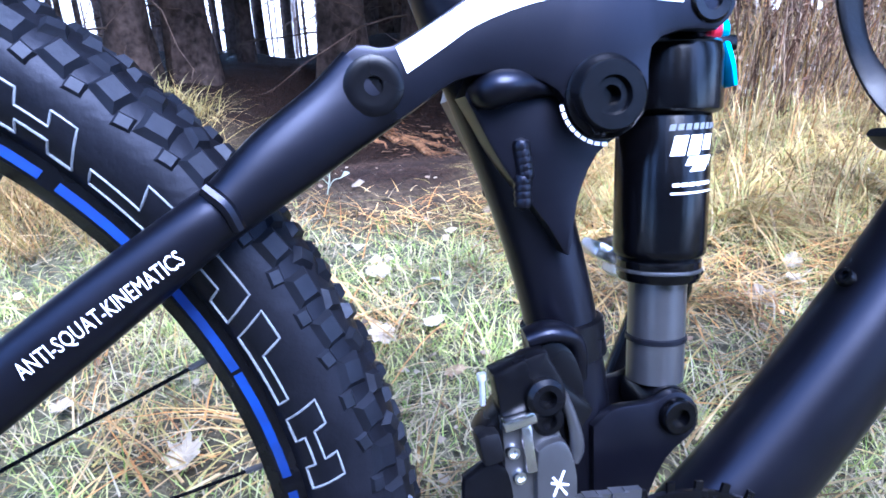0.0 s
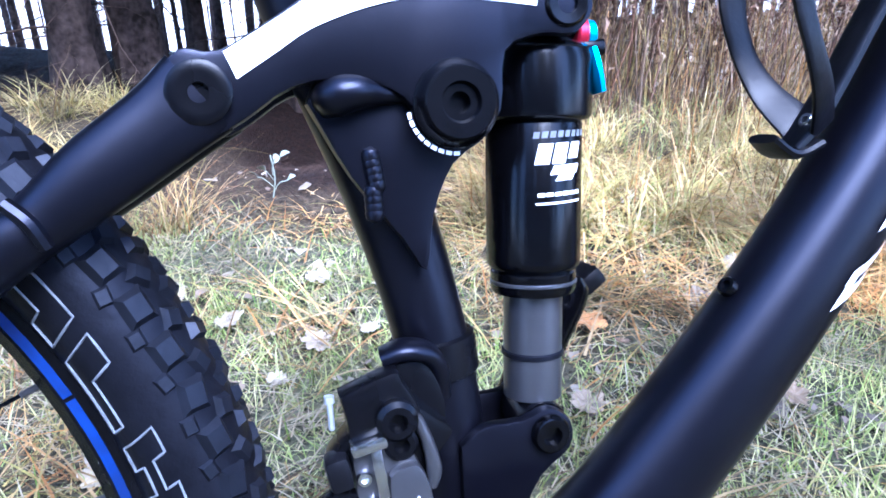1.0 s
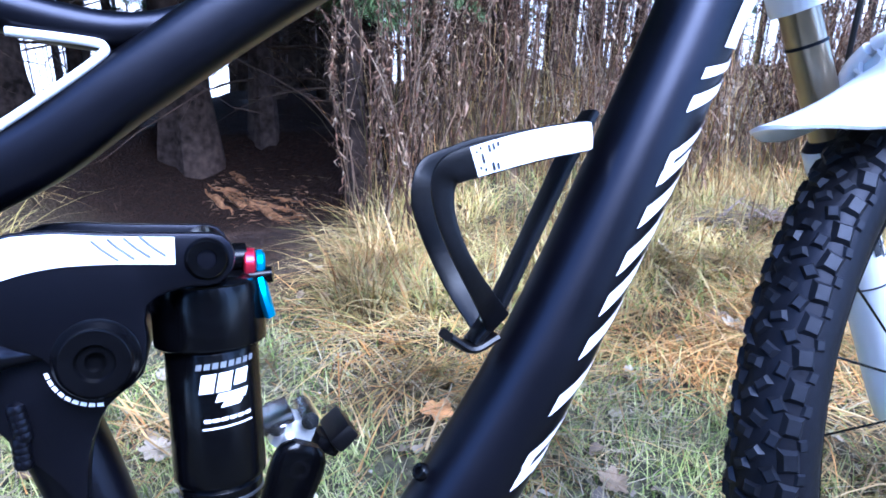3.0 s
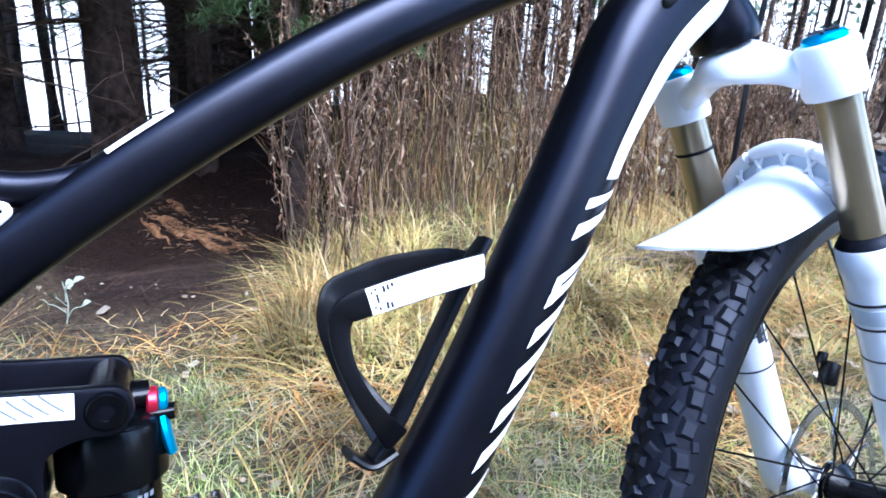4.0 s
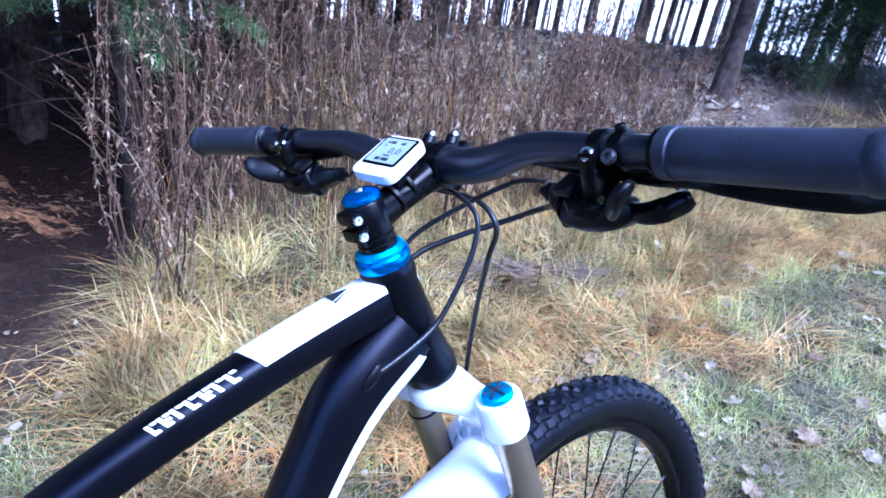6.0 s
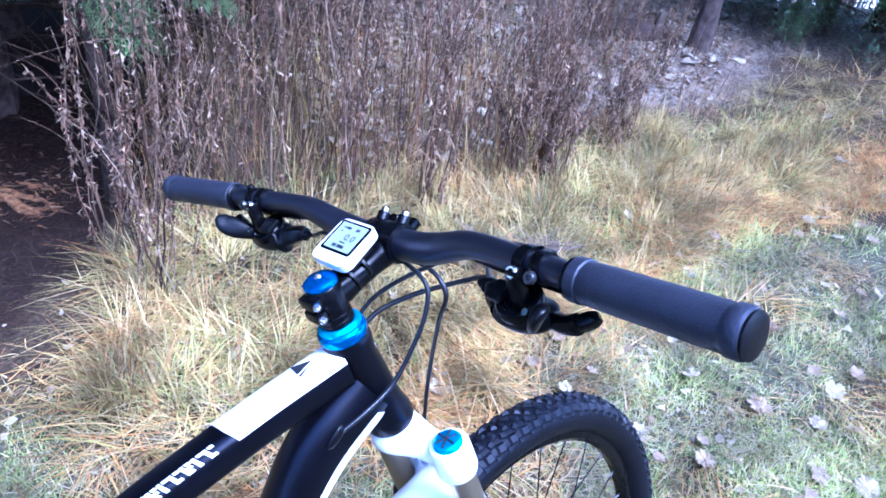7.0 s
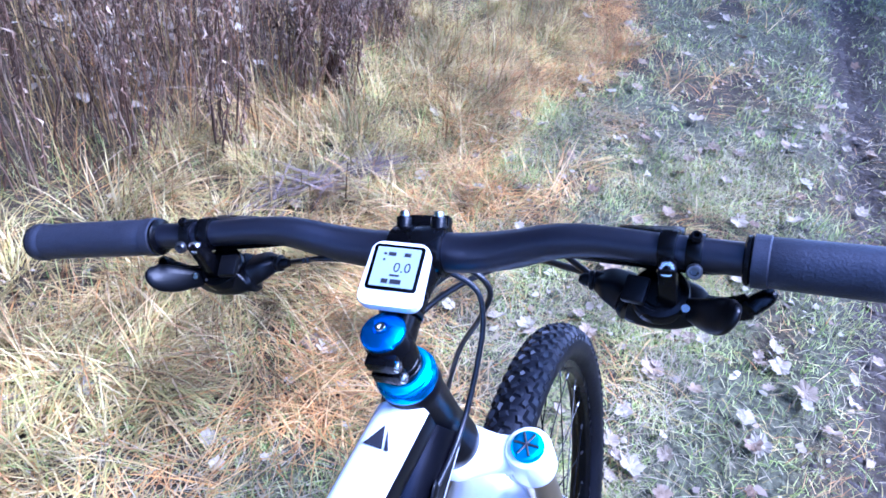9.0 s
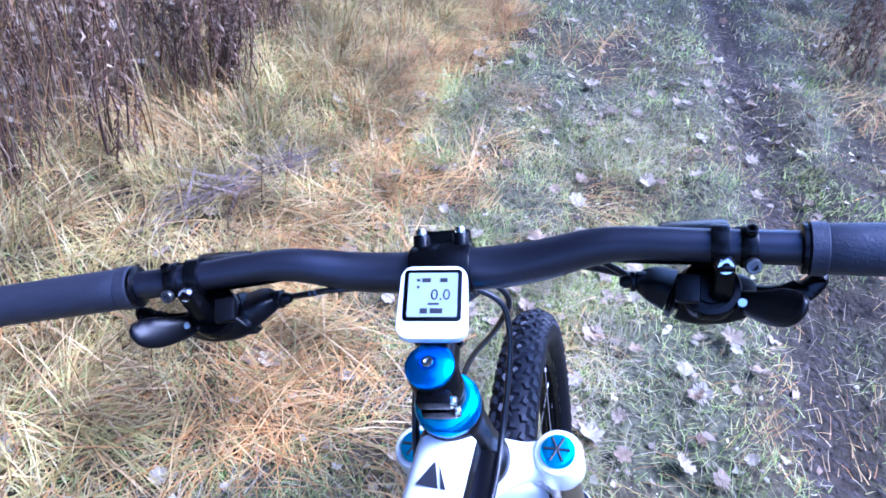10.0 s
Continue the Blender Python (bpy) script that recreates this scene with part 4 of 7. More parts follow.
    me = np_mesh("dry_weeds", np.concatenate(vs), [np.concatenate(quads), np.concatenate(tris)], M_WEED)
    return tagged(new("dry_weeds", me), "clumps of dead brown weed stalks with curled hanging leaves", "weeds", kind="stuff")


make_weeds()

# ---------------------------------------------------------------- trees


def trunk_bm(h, r0, r1, seed, seg=14, rings=16, flare=1.5):
    r = random.Random(seed)
    bm = bmesh.new()
    lx, ly = r.uniform(-0.02, 0.02), r.uniform(-0.02, 0.02)
    ph = [r.uniform(0, 6.28) for _ in range(4)]
    prev = None
    for k in range(rings + 1):
        s = (k / rings) ** 1.7
        z = h * s - 0.15 * (k == 0)
        rad = r0 + (r1 - r0) * s
        if z < 0.5:
            rad *= 1 + (flare - 1) * (1 - max(z, 0) / 0.5) ** 2
        ring = []
        for j in range(seg):
            a = 2 * math.pi * j / seg
            lump = 1 + 0.06 * math.sin(3 * a + ph[0] + z * 0.7) + 0.04 * math.sin(7 * a + ph[1] + z * 2.3) + r.uniform(-0.035, 0.035)
            if z < 0.5:
                lump += 0.16 * (1 - max(z, 0) / 0.5) * math.sin(5 * a + ph[2])
            ring.append(bm.verts.new((lx * z + rad * lump * math.cos(a), ly * z + rad * lump * math.sin(a), z)))
        if prev:
            for j in range(seg):
                bm.faces.new((prev[j], prev[(j + 1) % seg], ring[(j + 1) % seg], ring[j]))
        prev = ring
    bm.faces.new(prev)
    return bm


def branches_arrays(h0, h1, n, length, r, droop=0.35, rise=0.1):
    """Dead limbs as thin tapering triangles-in-section, with side twigs."""
    vs, quads, off = [], [], 0
    for k in range(n):
        z = r.uniform(h0, h1)
        a = r.uniform(0, 6.28)
        L = length * r.uniform(0.4, 1.1)
        pts = []
        for i in range(6):
            s = i / 5
            pts.append(np.array([math.cos(a) * L * s, math.sin(a) * L * s, z + rise * L * s - droop * L * s * s]) + np.array([r.uniform(-1, 1), r.uniform(-1, 1), r.uniform(-1, 1)]) * 0.03 * L * s)
        lines = [(pts, 0.006 * L + 0.002)]
        for _ in range(8):
            i, f = r.randint(0, 4), r.random()
            b = a + r.choice((-1, 1)) * r.uniform(0.3, 0.9)
            l2 = L * r.uniform(0.08, 0.30)
            at = pts[i] * (1 - f) + pts[i + 1] * f
            tilt = r.uniform(-0.7, 0.1)
            q = [at + np.array([math.cos(b) * l2 * s, math.sin(b) * l2 * s, tilt * l2 * s * s + (r.uniform(-0.012, 0.012) if s else 0)]) for s in (0, 0.5, 1)]
            lines.append((q, 0.0020))
        for line, rad in lines:
            nl = len(line)
            for i, p in enumerate(line):
                rr = rad * (1 - 0.8 * i / (nl - 1))
                for j in range(3):
                    vs.append(p + rr * np.array([math.cos(2.094 * j) * -math.sin(a), math.cos(2.094 * j) * math.cos(a), math.sin(2.094 * j)]))
            for i in range(nl - 1):
                for j in range(3):
                    quads.append((off + 3 * i + j, off + 3 * i + (j + 1) % 3, off + 3 * i + 3 + (j + 1) % 3, off + 3 * i + 3 + j))
            off += 3 * nl
    return np.array(vs), np.array(quads)


def crown_arrays(h0, h1, n, spread, r, sprays=10, fine=5):
    """Needle sprays on drooping boughs: many short flat blades."""
    P, A, D, L = [], [], [], []
    for k in range(n):
        s = r.random()
        z = h0 + (h1 - h0) * s
        a = r.uniform(0, 6.28)
        reach = spread * (1 - 0.85 * s) * r.uniform(0.5, 1.0)
        for i in range(sprays):
            f = (i + 0.5) / sprays
            P.append((math.cos(a) * reach * f, math.sin(a) * reach * f, z - 0.35 * reach * f * f + r.uniform(-0.05, 0.05)))
            A.append(a + r.uniform(-1.0, 1.0))
            L.append(r.uniform(0.14, 0.34))
    P, A, L = np.array(P), np.array(A), np.array(L)
    rs = np.random.RandomState(r.randint(0, 9999))
    m = len(P)
    P, A, L = np.repeat(P, fine, 0) + rs.normal(0, 0.06, (m * fine, 3)), np.repeat(A, fine) + rs.normal(0, 0.6, m * fine), np.repeat(L, fine) * 5 / fine
    return blades(P, L * rs.uniform(0.5, 1.0, len(L)), 0.225 / fine * np.ones(len(L)), rs.uniform(1.0, 1.9, len(L)), rs.uniform(0, 0.5, len(L)), A, 2)


def tree(name, label, seed, h, r0, bark, limbs, limb_len, crown_from, crown_n, spread, low=0.35, fine=5):
    r = random.Random(seed)
    ob = tagged(new(name), label, "tree")
    part("trunk", trunk_bm(h, r0, r0 * 0.25, seed), bark, ob)
    v, q = branches_arrays(low, crown_from, limbs, limb_len, r)
    limb = new("deadwood", np_mesh("deadwood", v, q, M_TWIG))
    limb.parent = ob
    tagged(limb, "thin bare dead branches and twigs", kind="stuff")
    v, q, t = crown_arrays(crown_from, h + 0.3, crown_n, spread, r, 10, fine)
    cr = new("crown", np_mesh("crown", v, [q, t], M_NEEDLE))
    cr.parent = ob
    return ob


def put(ob, x, y, turn=0, s=1.0):
    ob.matrix_world = pose(x, y, float(height(x, y)) - 0.03, 0, 0, turn) @ Matrix.Scale(s, 4)
    return ob


def bough_arrays(z0, z1, n, reach, seed):
    """Green spruce boughs: hanging twigs set with fine needles."""
    r = np.random.RandomState(seed)
    P, A = [], []
    for k in range(n):
        z, a = r.uniform(z0, z1), r.uniform(0, 6.28)
        L = reach * r.uniform(0.55, 1.05)
        for i in range(16):
            f = 0.25 + 0.75 * (i + r.rand()) / 16
            c = np.array([math.cos(a) * L * f, math.sin(a) * L * f, z + 0.10 * L * f - 0.38 * L * f * f])
            for side in (-1, 1):
                b = a + side * r.uniform(0.5, 1.0)
                l2 = 0.30 * L * (1.15 - f) + 0.05
                for u in np.linspace(0.05, 1, 7):
                    p = c + np.array([math.cos(b) * l2 * u, math.sin(b) * l2 * u, -0.45 * l2 * u * u])
                    for q in range(5):
                        P.append(p + r.normal(0, 0.008, 3))
                        A.append(b + r.normal(0, 0.9))
    P, A = np.array(P), np.array(A)
    m = len(P)
    return blades(P, r.uniform(0.02, 0.055, m), r.uniform(0.003, 0.0055, m), r.uniform(0.6, 2.3, m), r.uniform(0, 0.5, m), A, 2)


def add_boughs(ob, z0, z1, n, reach, seed):
    v, q, t = bough_arrays(z0, z1, n, reach, seed)
    b = new("bough", np_mesh("bough", v, [q, t], M_BOUGH))
    b.parent = ob
    tagged(b, "hanging green needle boughs", kind="stuff")
    return ob


LAB_S = "dark spruce with bare dead lower branches on needle litter"
# spruces at the edge of the wood
spruce = put(add_boughs(tree("spruce_tree", LAB_S, 1, 13, 0.105, M_BARK, 26, 1.1, 2.0, 520, 2.2, 0.3), 1.12, 1.65, 24, 0.92, 11), 0.33, 3.08)
# wider boughs above the view, added to shade the bank
add_boughs(spruce, 1.95, 3.0, 30, 1.75, 31)
spruce_b = put(tree("spruce_tree", LAB_S, 2, 12, 0.055, M_BARK, 60, 1.0, 2.0, 440, 1.9, 0.25), 0.65, 3.22)
green = put(add_boughs(tree("spruce_tree", "young spruce with green hanging boughs among dead weeds", 4, 8, 0.036, M_BARK, 40, 0.8, 2.8, 200, 1.2, 0.2), 0.88, 1.6, 24, 0.50, 6), 1.0, 2.57)
pine = put(tree("pine_tree", "tall pine with bare lower trunk and dead side branches", 3, 15, 0.062, M_BARK2, 16, 1.0, 4.5, 240, 2.4, 0.7), 5.02, 3.15)
add_boughs(pine, 1.25, 2.2, 9, 0.75, 19)
low_spruce = put(add_boughs(tree("spruce_tree", "low dark green spruce, with unseen copies behind the camera to block light", 5, 5, 0.05, M_BARK, 20, 0.6, 0.35, 600, 1.45, 0.2, 16), 0.35, 2.6, 110, 1.30, 8), 6.75, 3.30, 0, 1.0)
for src, spots in ((spruce, ((-0.28, 2.80, 40, 0.8), (-0.45, 2.62, 120, 0.75), (1.9, 5.0, 10, 1.0), (-1.9, 3.6, 60, 1.0), (9.5, 2.6, 200, 1.4), (8.0, -2.6, 30, 1.2))), (spruce_b, ((1.35, 4.2, 200, 1.2), (1.05, 3.9, 140, 1.0), (0.72, 4.0, 60, 1.1), (0.95, 4.9, 240, 1.2), (0.55, 5.2, 300, 1.2), (1.3, 6.3, 15, 1.4), (0.75, 6.4, 100, 1.4), (0.5, 7.6, 190, 1.5), (1.75, 3.7, 320, 1.0), (2.2, 4.4, 40, 1.1), (2.7, 4.3, 250, 1.0), (1.5, 5.6, 20, 1.3), (3.6, 5.6, 70, 1.0), (2.4, 5.4, 110, 1.3), (3.0, 6.2, 200, 1.2), (2.0, 4.0, 30, 0.9))), (green, ((-0.15, 3.35, 90, 0.9), (-0.95, 2.9, 200, 0.9), (2.3, 3.6, 220, 1.1), (3.3, 4.4, 10, 1.2))), (low_spruce, ((7.6, 3.3, 150, 1.3),)), (pine, ((6.3, 4.2, 90, 0.7), (4.1, 5.2, 10, 0.6), (7.4, 4.0, 190, 0.6), (8.8, 6.0, 240, 0.8), (6.8, 7.4, 60, 0.7), (4.6, 6.6, 20, 0.6), (10.5, 4.2, 150, 1.0), (5.2, 8.6, 35, 0.7), (-0.6, 7.0, 20, 0.7)))):
    for x, y, a, s in spots:
        copy_thing(src, pose(x, y, float(height(x, y)) - 0.03, 0, 0, a) @ Matrix.Scale(s, 4))


# unseen spruces added behind the camera, to block low sky and darken reflections
for x, y, a, s in ((-7.0, -5.5, 20, 1.5), (-4.6, -7.6, 80, 1.6), (-2.4, -8.2, 140, 1.5), (-0.4, -8.0, 200, 1.6), (1.6, -8.6, 260, 1.6), (3.4, -8.0, 320, 1.5), (5.4, -8.8, 50, 1.6), (7.6, -8.2, 110, 1.2), (-8.0, -2.4, 10, 1.1), (-7.6, 0.6, 70, 1.1), (0.6, -9.8, 130, 2.0), (4.4, -10.0, 190, 2.0), (-3.6, -9.8, 250, 2.0)):
    copy_thing(low_spruce, pose(x, y, float(height(x, y)) - 0.03, 0, 0, a) @ Matrix.Scale(s, 4))


def far_woods():
    """Trunks with thin limbs, standing in depth as far as one can see between them."""
    r = random.Random(33)
    vs, quads, off = [], [], 0
    rows = []
    while len(rows) < 800:
        d = 7.5 + 42 * r.random() ** 1.3
        a = radians(r.uniform(-28, 190))
        x, y = 1.0 + d * math.cos(a), d * math.sin(a)
        if y < 2.2 + 0.32 * max(0, x) and x > 0:
            if not (x > 14 and r.random() < 0.5 and y < -3):
                continue
        rows.append((x, y))
    while len(rows) < 920:
        d, a = r.uniform(26, 60), radians(r.uniform(190, 332))
        rows.append((1 + d * math.cos(a), d * math.sin(a)))
    for x, y in rows:
        h, rad = r.uniform(9, 15), 0.018 + 0.085 * r.random() ** 2.4
        g = float(height(x, y))
        lx, ly = r.gauss(0, 0.013), r.gauss(0, 0.013)
        for k, s in enumerate((0, 0.03, 0.1, 0.25, 0.5, 1)):
            rr = rad * (1.35 if k == 0 else 1 - 0.8 * s)
            for j in range(7):
                w = 2 * math.pi * j / 7
                vs.append((x + lx * h * s + rr * math.cos(w), y + ly * h * s + rr * math.sin(w), g + h * s - 0.2 * (k == 0)))
        for k in range(5):
            for j in range(7):
                quads.append((off + 7 * k + j, off + 7 * k + (j + 1) % 7, off + 7 * k + 7 + (j + 1) % 7, off + 7 * k + 7 + j))
        off += 42
        for _ in range(14):
            z, a, L = g + r.uniform(0.4, 5.0), r.uniform(0, 6.28), r.uniform(0.4, 1.2)
            for s in (0, 0.5, 1):
                rr = 0.009 * (1.1 - s)
                for j in range(3):
                    vs.append((x + math.cos(a) * L * s - math.sin(a) * rr * math.cos(2.094 * j), y + math.sin(a) * L * s + math.cos(a) * rr * math.cos(2.094 * j), z - 0.3 * L * s * s + rr * math.sin(2.094 * j)))
            for k in range(2):
                for j in range(3):
                    quads.append((off + 3 * k + j, off + 3 * k + (j + 1) % 3, off + 3 * k + 3 + (j + 1) % 3, off + 3 * k + 3 + j))
            off += 9
    woods = tagged(new("far_woods", np_mesh("far_woods", np.array(vs), np.array(quads), M_BARK2, True)), "bare trunks of woods receding into pale daylight", "woods", kind="stuff")
    # their crowns, high overhead
    rs = np.random.RandomState(3)
    P, A, L = [], [], []
    for x, y in rows:
        for k in range(24):
            P.append((x + rs.normal(0, 0.9), y + rs.normal(0, 0.9), float(height(x, y)) + rs.uniform(5.5, 14)))
    P = np.array(P)
    m = len(P)
    V, q, t = blades(P, rs.uniform(0.5, 1.3, m), rs.uniform(0.15, 0.4, m), rs.uniform(0.8, 1.9, m), rs.uniform(0, 0.6, m), rs.uniform(0, 6.28, m), 2)
    ob = new("crowns", np_mesh("crowns", V, [q, t], M_NEEDLE))
    ob.parent = woods


far_woods()


def dead_twigs():
    """Fine dead branches that fill the gaps between the spruce trunks over the hollow."""
    r = np.random.RandomState(47)
    n = 26000
    x, y = scatter(n, -0.1, 1.6, 3.35, 7.0, r)
    z = height(x, y) + 0.40 + 1.9 * r.rand(n) ** 0.8
    keep = (x > 0.75 - 0.13 * y) & (r.rand(n) < 0.35 + 0.65 * soft(0.3, 0.6, fuzz(x * 1.7 + z * 2.1, y + z, 2.2)))
    P = np.stack([x, y, z], -1)[keep]
    n = len(P)
    V, q, t = blades(P, r.uniform(0.12, 0.45, n), r.uniform(0.003, 0.008, n), r.uniform(1.1, 1.9, n), r.uniform(-0.1, 0.7, n), r.uniform(0, 6.28, n), 3)
    me = np_mesh("dead_twigs", V, [q, t], M_DEADTWIG)
    return tagged(new("dead_twigs", me), "tangle of fine brown dead twigs between spruce trunks", "twigs", kind="stuff")


dead_twigs()

# pale overcast distance, far behind everything
bd = bpy.data.materials.new("pale_distance")
bd.use_nodes = True
bd.node_tree.nodes.clear()
em = bd.node_tree.nodes.new("ShaderNodeEmission")
em.inputs["Color"].default_value, em.inputs["Strength"].default_value = (0.93, 0.96, 1.0, 1), 0.55
bo = bd.node_tree.nodes.new("ShaderNodeOutputMaterial")
bd.node_tree.links.new(em.outputs[0], bo.inputs["Surface"])
far = bmesh.new()
ra, rb = [], []
for k in range(64):
    w = 2 * math.pi * k / 64
    ra.append(far.verts.new((330 * math.cos(w), 330 * math.sin(w), -130)))
    rb.append(far.verts.new((330 * math.cos(w), 330 * math.sin(w), 28)))
for k in range(64):
    far.faces.new((ra[k], ra[(k + 1) % 64], rb[(k + 1) % 64], rb[k]))
tagged(part("backdrop", far, bd, None), "pale overcast sky low between distant trees", "sky", kind="structure")

def rotten_log():
    """A short, broken, dark log with a hollow underside."""
    r = random.Random(12)
    bm = bmesh.new()
    rings = []
    for k in range(15):
        f = k / 14
        rad = 0.085 * (0.75 + 0.35 * math.sin(3.0 * f + 0.3)) * (0.55 if k in (0, 14) else 1)
        ring = []
        for j in range(14):
            w = 2 * math.pi * j / 14
            q = rad * (1 + 0.16 * math.sin(3 * w + 5 * f) + r.uniform(-0.10, 0.10))
            ring.append(bm.verts.new((-0.27 + 0.54 * f + r.uniform(-0.012, 0.012), q * math.cos(w), 0.05 + q * math.sin(w) * 0.9)))
        rings.append(ring)
    for a, b in zip(rings, rings[1:]):
        for j in range(14):
            bm.faces.new((a[j], a[(j + 1) % 14], b[(j + 1) % 14], b[j]))
    bm.faces.new(rings[0])
    bm.faces.new(rings[-1])
    log = tagged(new("fallen_log", finish("fallen_log", bm, M_LOG, True, 60)), "short dark rotten log lying on pale leaf litter", "log")
    for x, y, z, l in ((0.16, 0.02, 0.12, 0.10), (-0.12, -0.03, 0.11, 0.07)):
        part("branch_stub", sweep([(x, y, z - 0.03, 0.018, 0.018), (x + 0.01, y, z + l * 0.5, 0.014, 0.014), (x + 0.02, y + 0.01, z + l, 0.007, 0.007)], 4, 8), M_LOG, log)
    log.matrix_world = pose(4.70, 3.53, float(height(4.70, 3.53)) - 0.01, 0, 0, -38)


def seedling():
    """A small plant with a few pale leaves at the foot of the bank."""
    r = random.Random(3)
    ob = tagged(new("seedling"), "small seedling with pale grey-green leaves on bare soil", "plant")
    part("stem", tube([(0, 0, -0.01), (0.010, 0.004, 0.05), (0.004, 0.008, 0.105)], 0.0017, 5, 6), M_PALELEAF, ob)
    for x, y, z, a, tilt in ((0.028, -0.004, 0.105, 20, 15), (-0.030, 0.0, 0.055, 170, 25), (0.012, 0.012, 0.085, 80, 35), (0.040, -0.006, 0.045, -20, 30), (-0.010, -0.012, 0.075, 230, 30)):
        part("twig", tube([(0.006, 0.005, z - 0.03), (x * 0.5, y * 0.8, z - 0.006), (x, y, z)], 0.0012, 3, 5), M_PALELEAF, ob)
        bm = bmesh.new()
        mid = []
        for k in range(7):
            f = k / 6
            w = 0.009 * math.sin(math.pi * min(1, f * 0.92 + 0.06)) ** 0.8
            mid.append([bm.verts.new((0.026 * f, sgn * w, 0.004 * math.sin(3 * f) + 0.25 * w * abs(sgn))) for sgn in (-1, 0, 1)])
        for p, q in zip(mid, mid[1:]):
            for i in (0, 1):
                bm.faces.new((p[i], p[i + 1], q[i + 1], q[i]))
        part("leaf", bm, M_PALELEAF, ob, xf=pose(x, y, z, tilt, -tilt, a))
    ob.matrix_world = pose(0.31, 1.49, float(height(0.31, 1.49)))


rotten_log()
seedling()

# ---------------------------------------------------------------- the bicycle
# Its own axes: x forward, y to its left, z up in its leaning plane; the origin is where the rear tyre meets the ground.
BIKE = Matrix(((0.99549, -0.09129, -0.02568, 0.1169), (0.09483, 0.95831, 0.26953, 0.0028), (0.0, -0.27075, 0.96265, -0.0371), (0, 0, 0, 1)))
bike = tagged(new("mountain_bike"), "matt black full-suspension mountain bike with white fork, leaning on verge grass", "bicycle")
bike.matrix_world = BIKE
HEAD_TOP, HEAD_LOW = Vector((0.888, 0, 0.918)), Vector((0.928, 0, 0.793))
STEER_AXIS = (HEAD_TOP - HEAD_LOW).normalized()
STEER = Matrix.Translation(HEAD_LOW) @ Matrix.Rotation(radians(8), 4, STEER_AXIS) @ Matrix.Translation(-HEAD_LOW)
STEER_BAR = Matrix.Translation(HEAD_LOW) @ Matrix.Rotation(radians(10), 4, STEER_AXIS) @ Matrix.Translation(-HEAD_LOW)
DOWN = -STEER_AXIS
REAR_AXLE, FRONT_AXLE = Vector((0, 0, 0.342)), Vector((1.1276, 0, 0.371))
BB = Vector((0.452, 0, 0.300))


def bolt(c, axis, r=0.006, h=0.004, mat=M_STEEL, parent=bike, xf=None, name="bolt"):
    """A round head with a hexagon socket."""
    prof = [(r, 0), (r, h * 0.7), (r * 0.85, h), (r * 0.5, h), (r * 0.45, h * 0.3), (0, h * 0.25)]
    return part(name, lathe(prof, c, axis, 16), mat, parent, "", xf)


# ---- frame
DT = [(0.464, 0, 0.297, 0.026, 0.030), (0.548, 0, 0.372, 0.027, 0.032), (0.664, 0, 0.514, 0.027, 0.0285), (0.764, 0, 0.671, 0.027, 0.029), (0.805, 0, 0.741, 0.027, 0.029), (0.848, 0, 0.803, 0.028, 0.034), (0.907, 0, 0.850, 0.026, 0.034)]
down_tube = part("down_tube", sweep(DT, 8, 24, 2.3), M_FRAME, bike)
part("white_edge", patch(DT, 8, 0.580, 0.985, 106, 146, power=2.3, steps=30, slant=0.020), M_DECAL, down_tube, "white painted line")
for s0, s1, a0, a1 in ((0.516, 0.527, 99, 150), (0.486, 0.498, 99, 152), (0.449, 0.456, 102, 152), (0.437, 0.444, 102, 132), (0.413, 0.423, 103, 136), (0.387, 0.398, 104, 152), (0.365, 0.375, 106, 152), (0.341, 0.351, 108, 152), (0.308, 0.318, 108, 152), (0.279, 0.285, 110, 152), (0.266, 0.273, 112, 138)):
    lean = 0.042 * (a1 - a0) / 50
    part("letter_stroke", patch(DT, 8, s0 + lean / 2 + 0.005, s1 + lean / 2 + 0.0075, a0 - 6, a1, power=2.3, slant=lean), M_DECAL, down_tube)
for s0, s1, a0 in ((0.4375, 0.4555, 101), (0.2665, 0.2845, 110)):
    part("letter_stroke", patch(DT, 8, s0 + 0.008, s1 + 0.008, a0 - 4, a0 + 5, power=2.3, slant=0.005), M_DECAL, down_tube)
TT = [(0.358, 0, 0.640, 0.016, 0.016), (0.410, 0, 0.664, 0.017, 0.0165), (0.452, 0, 0.692, 0.018, 0.0165), (0.525, 0, 0.738, 0.020, 0.0175), (0.611, 0, 0.785, 0.021, 0.018), (0.692, 0, 0.821, 0.021, 0.0185), (0.795, 0, 0.859, 0.022, 0.0195), (0.882, 0, 0.886, 0.022, 0.0210)]
top_tube = part("top_tube", sweep(TT, 8, 24, 3.0), M_FRAME, bike)
part("white_panel", patch(TT, 8, 0.812, 0.995, -68, 68, power=3.0, steps=24, slant=0.022), M_DECAL, top_tube, "white painted panel")
for k in range(7):
    s = 0.703 + 0.0140 * k
    part("letter_stroke", patch(TT, 8, s, s + 0.0048, 24, 62, power=3.0, slant=0.006, steps=3), M_DECAL, top_tube)
    for a in ((24, 34), (52, 62), (38, 48))[: (2, 3, 1)[k % 3]]:
        part("letter_stroke", patch(TT, 8, s + 0.0046, s + 0.0108, *a, power=3.0, slant=0.002, steps=3), M_DECAL, top_tube)
part("dash", patch(TT, 8, 0.380, 0.440, 30, 48, power=3.0, steps=6), M_DECAL, top_tube)
tri = bmesh.new()
tri.faces.new([tri.verts.new(v) for v in ((0.834, 0.011, 0.8944), (0.834, -0.006, 0.8944), (0.852, 0.001, 0.9003))])
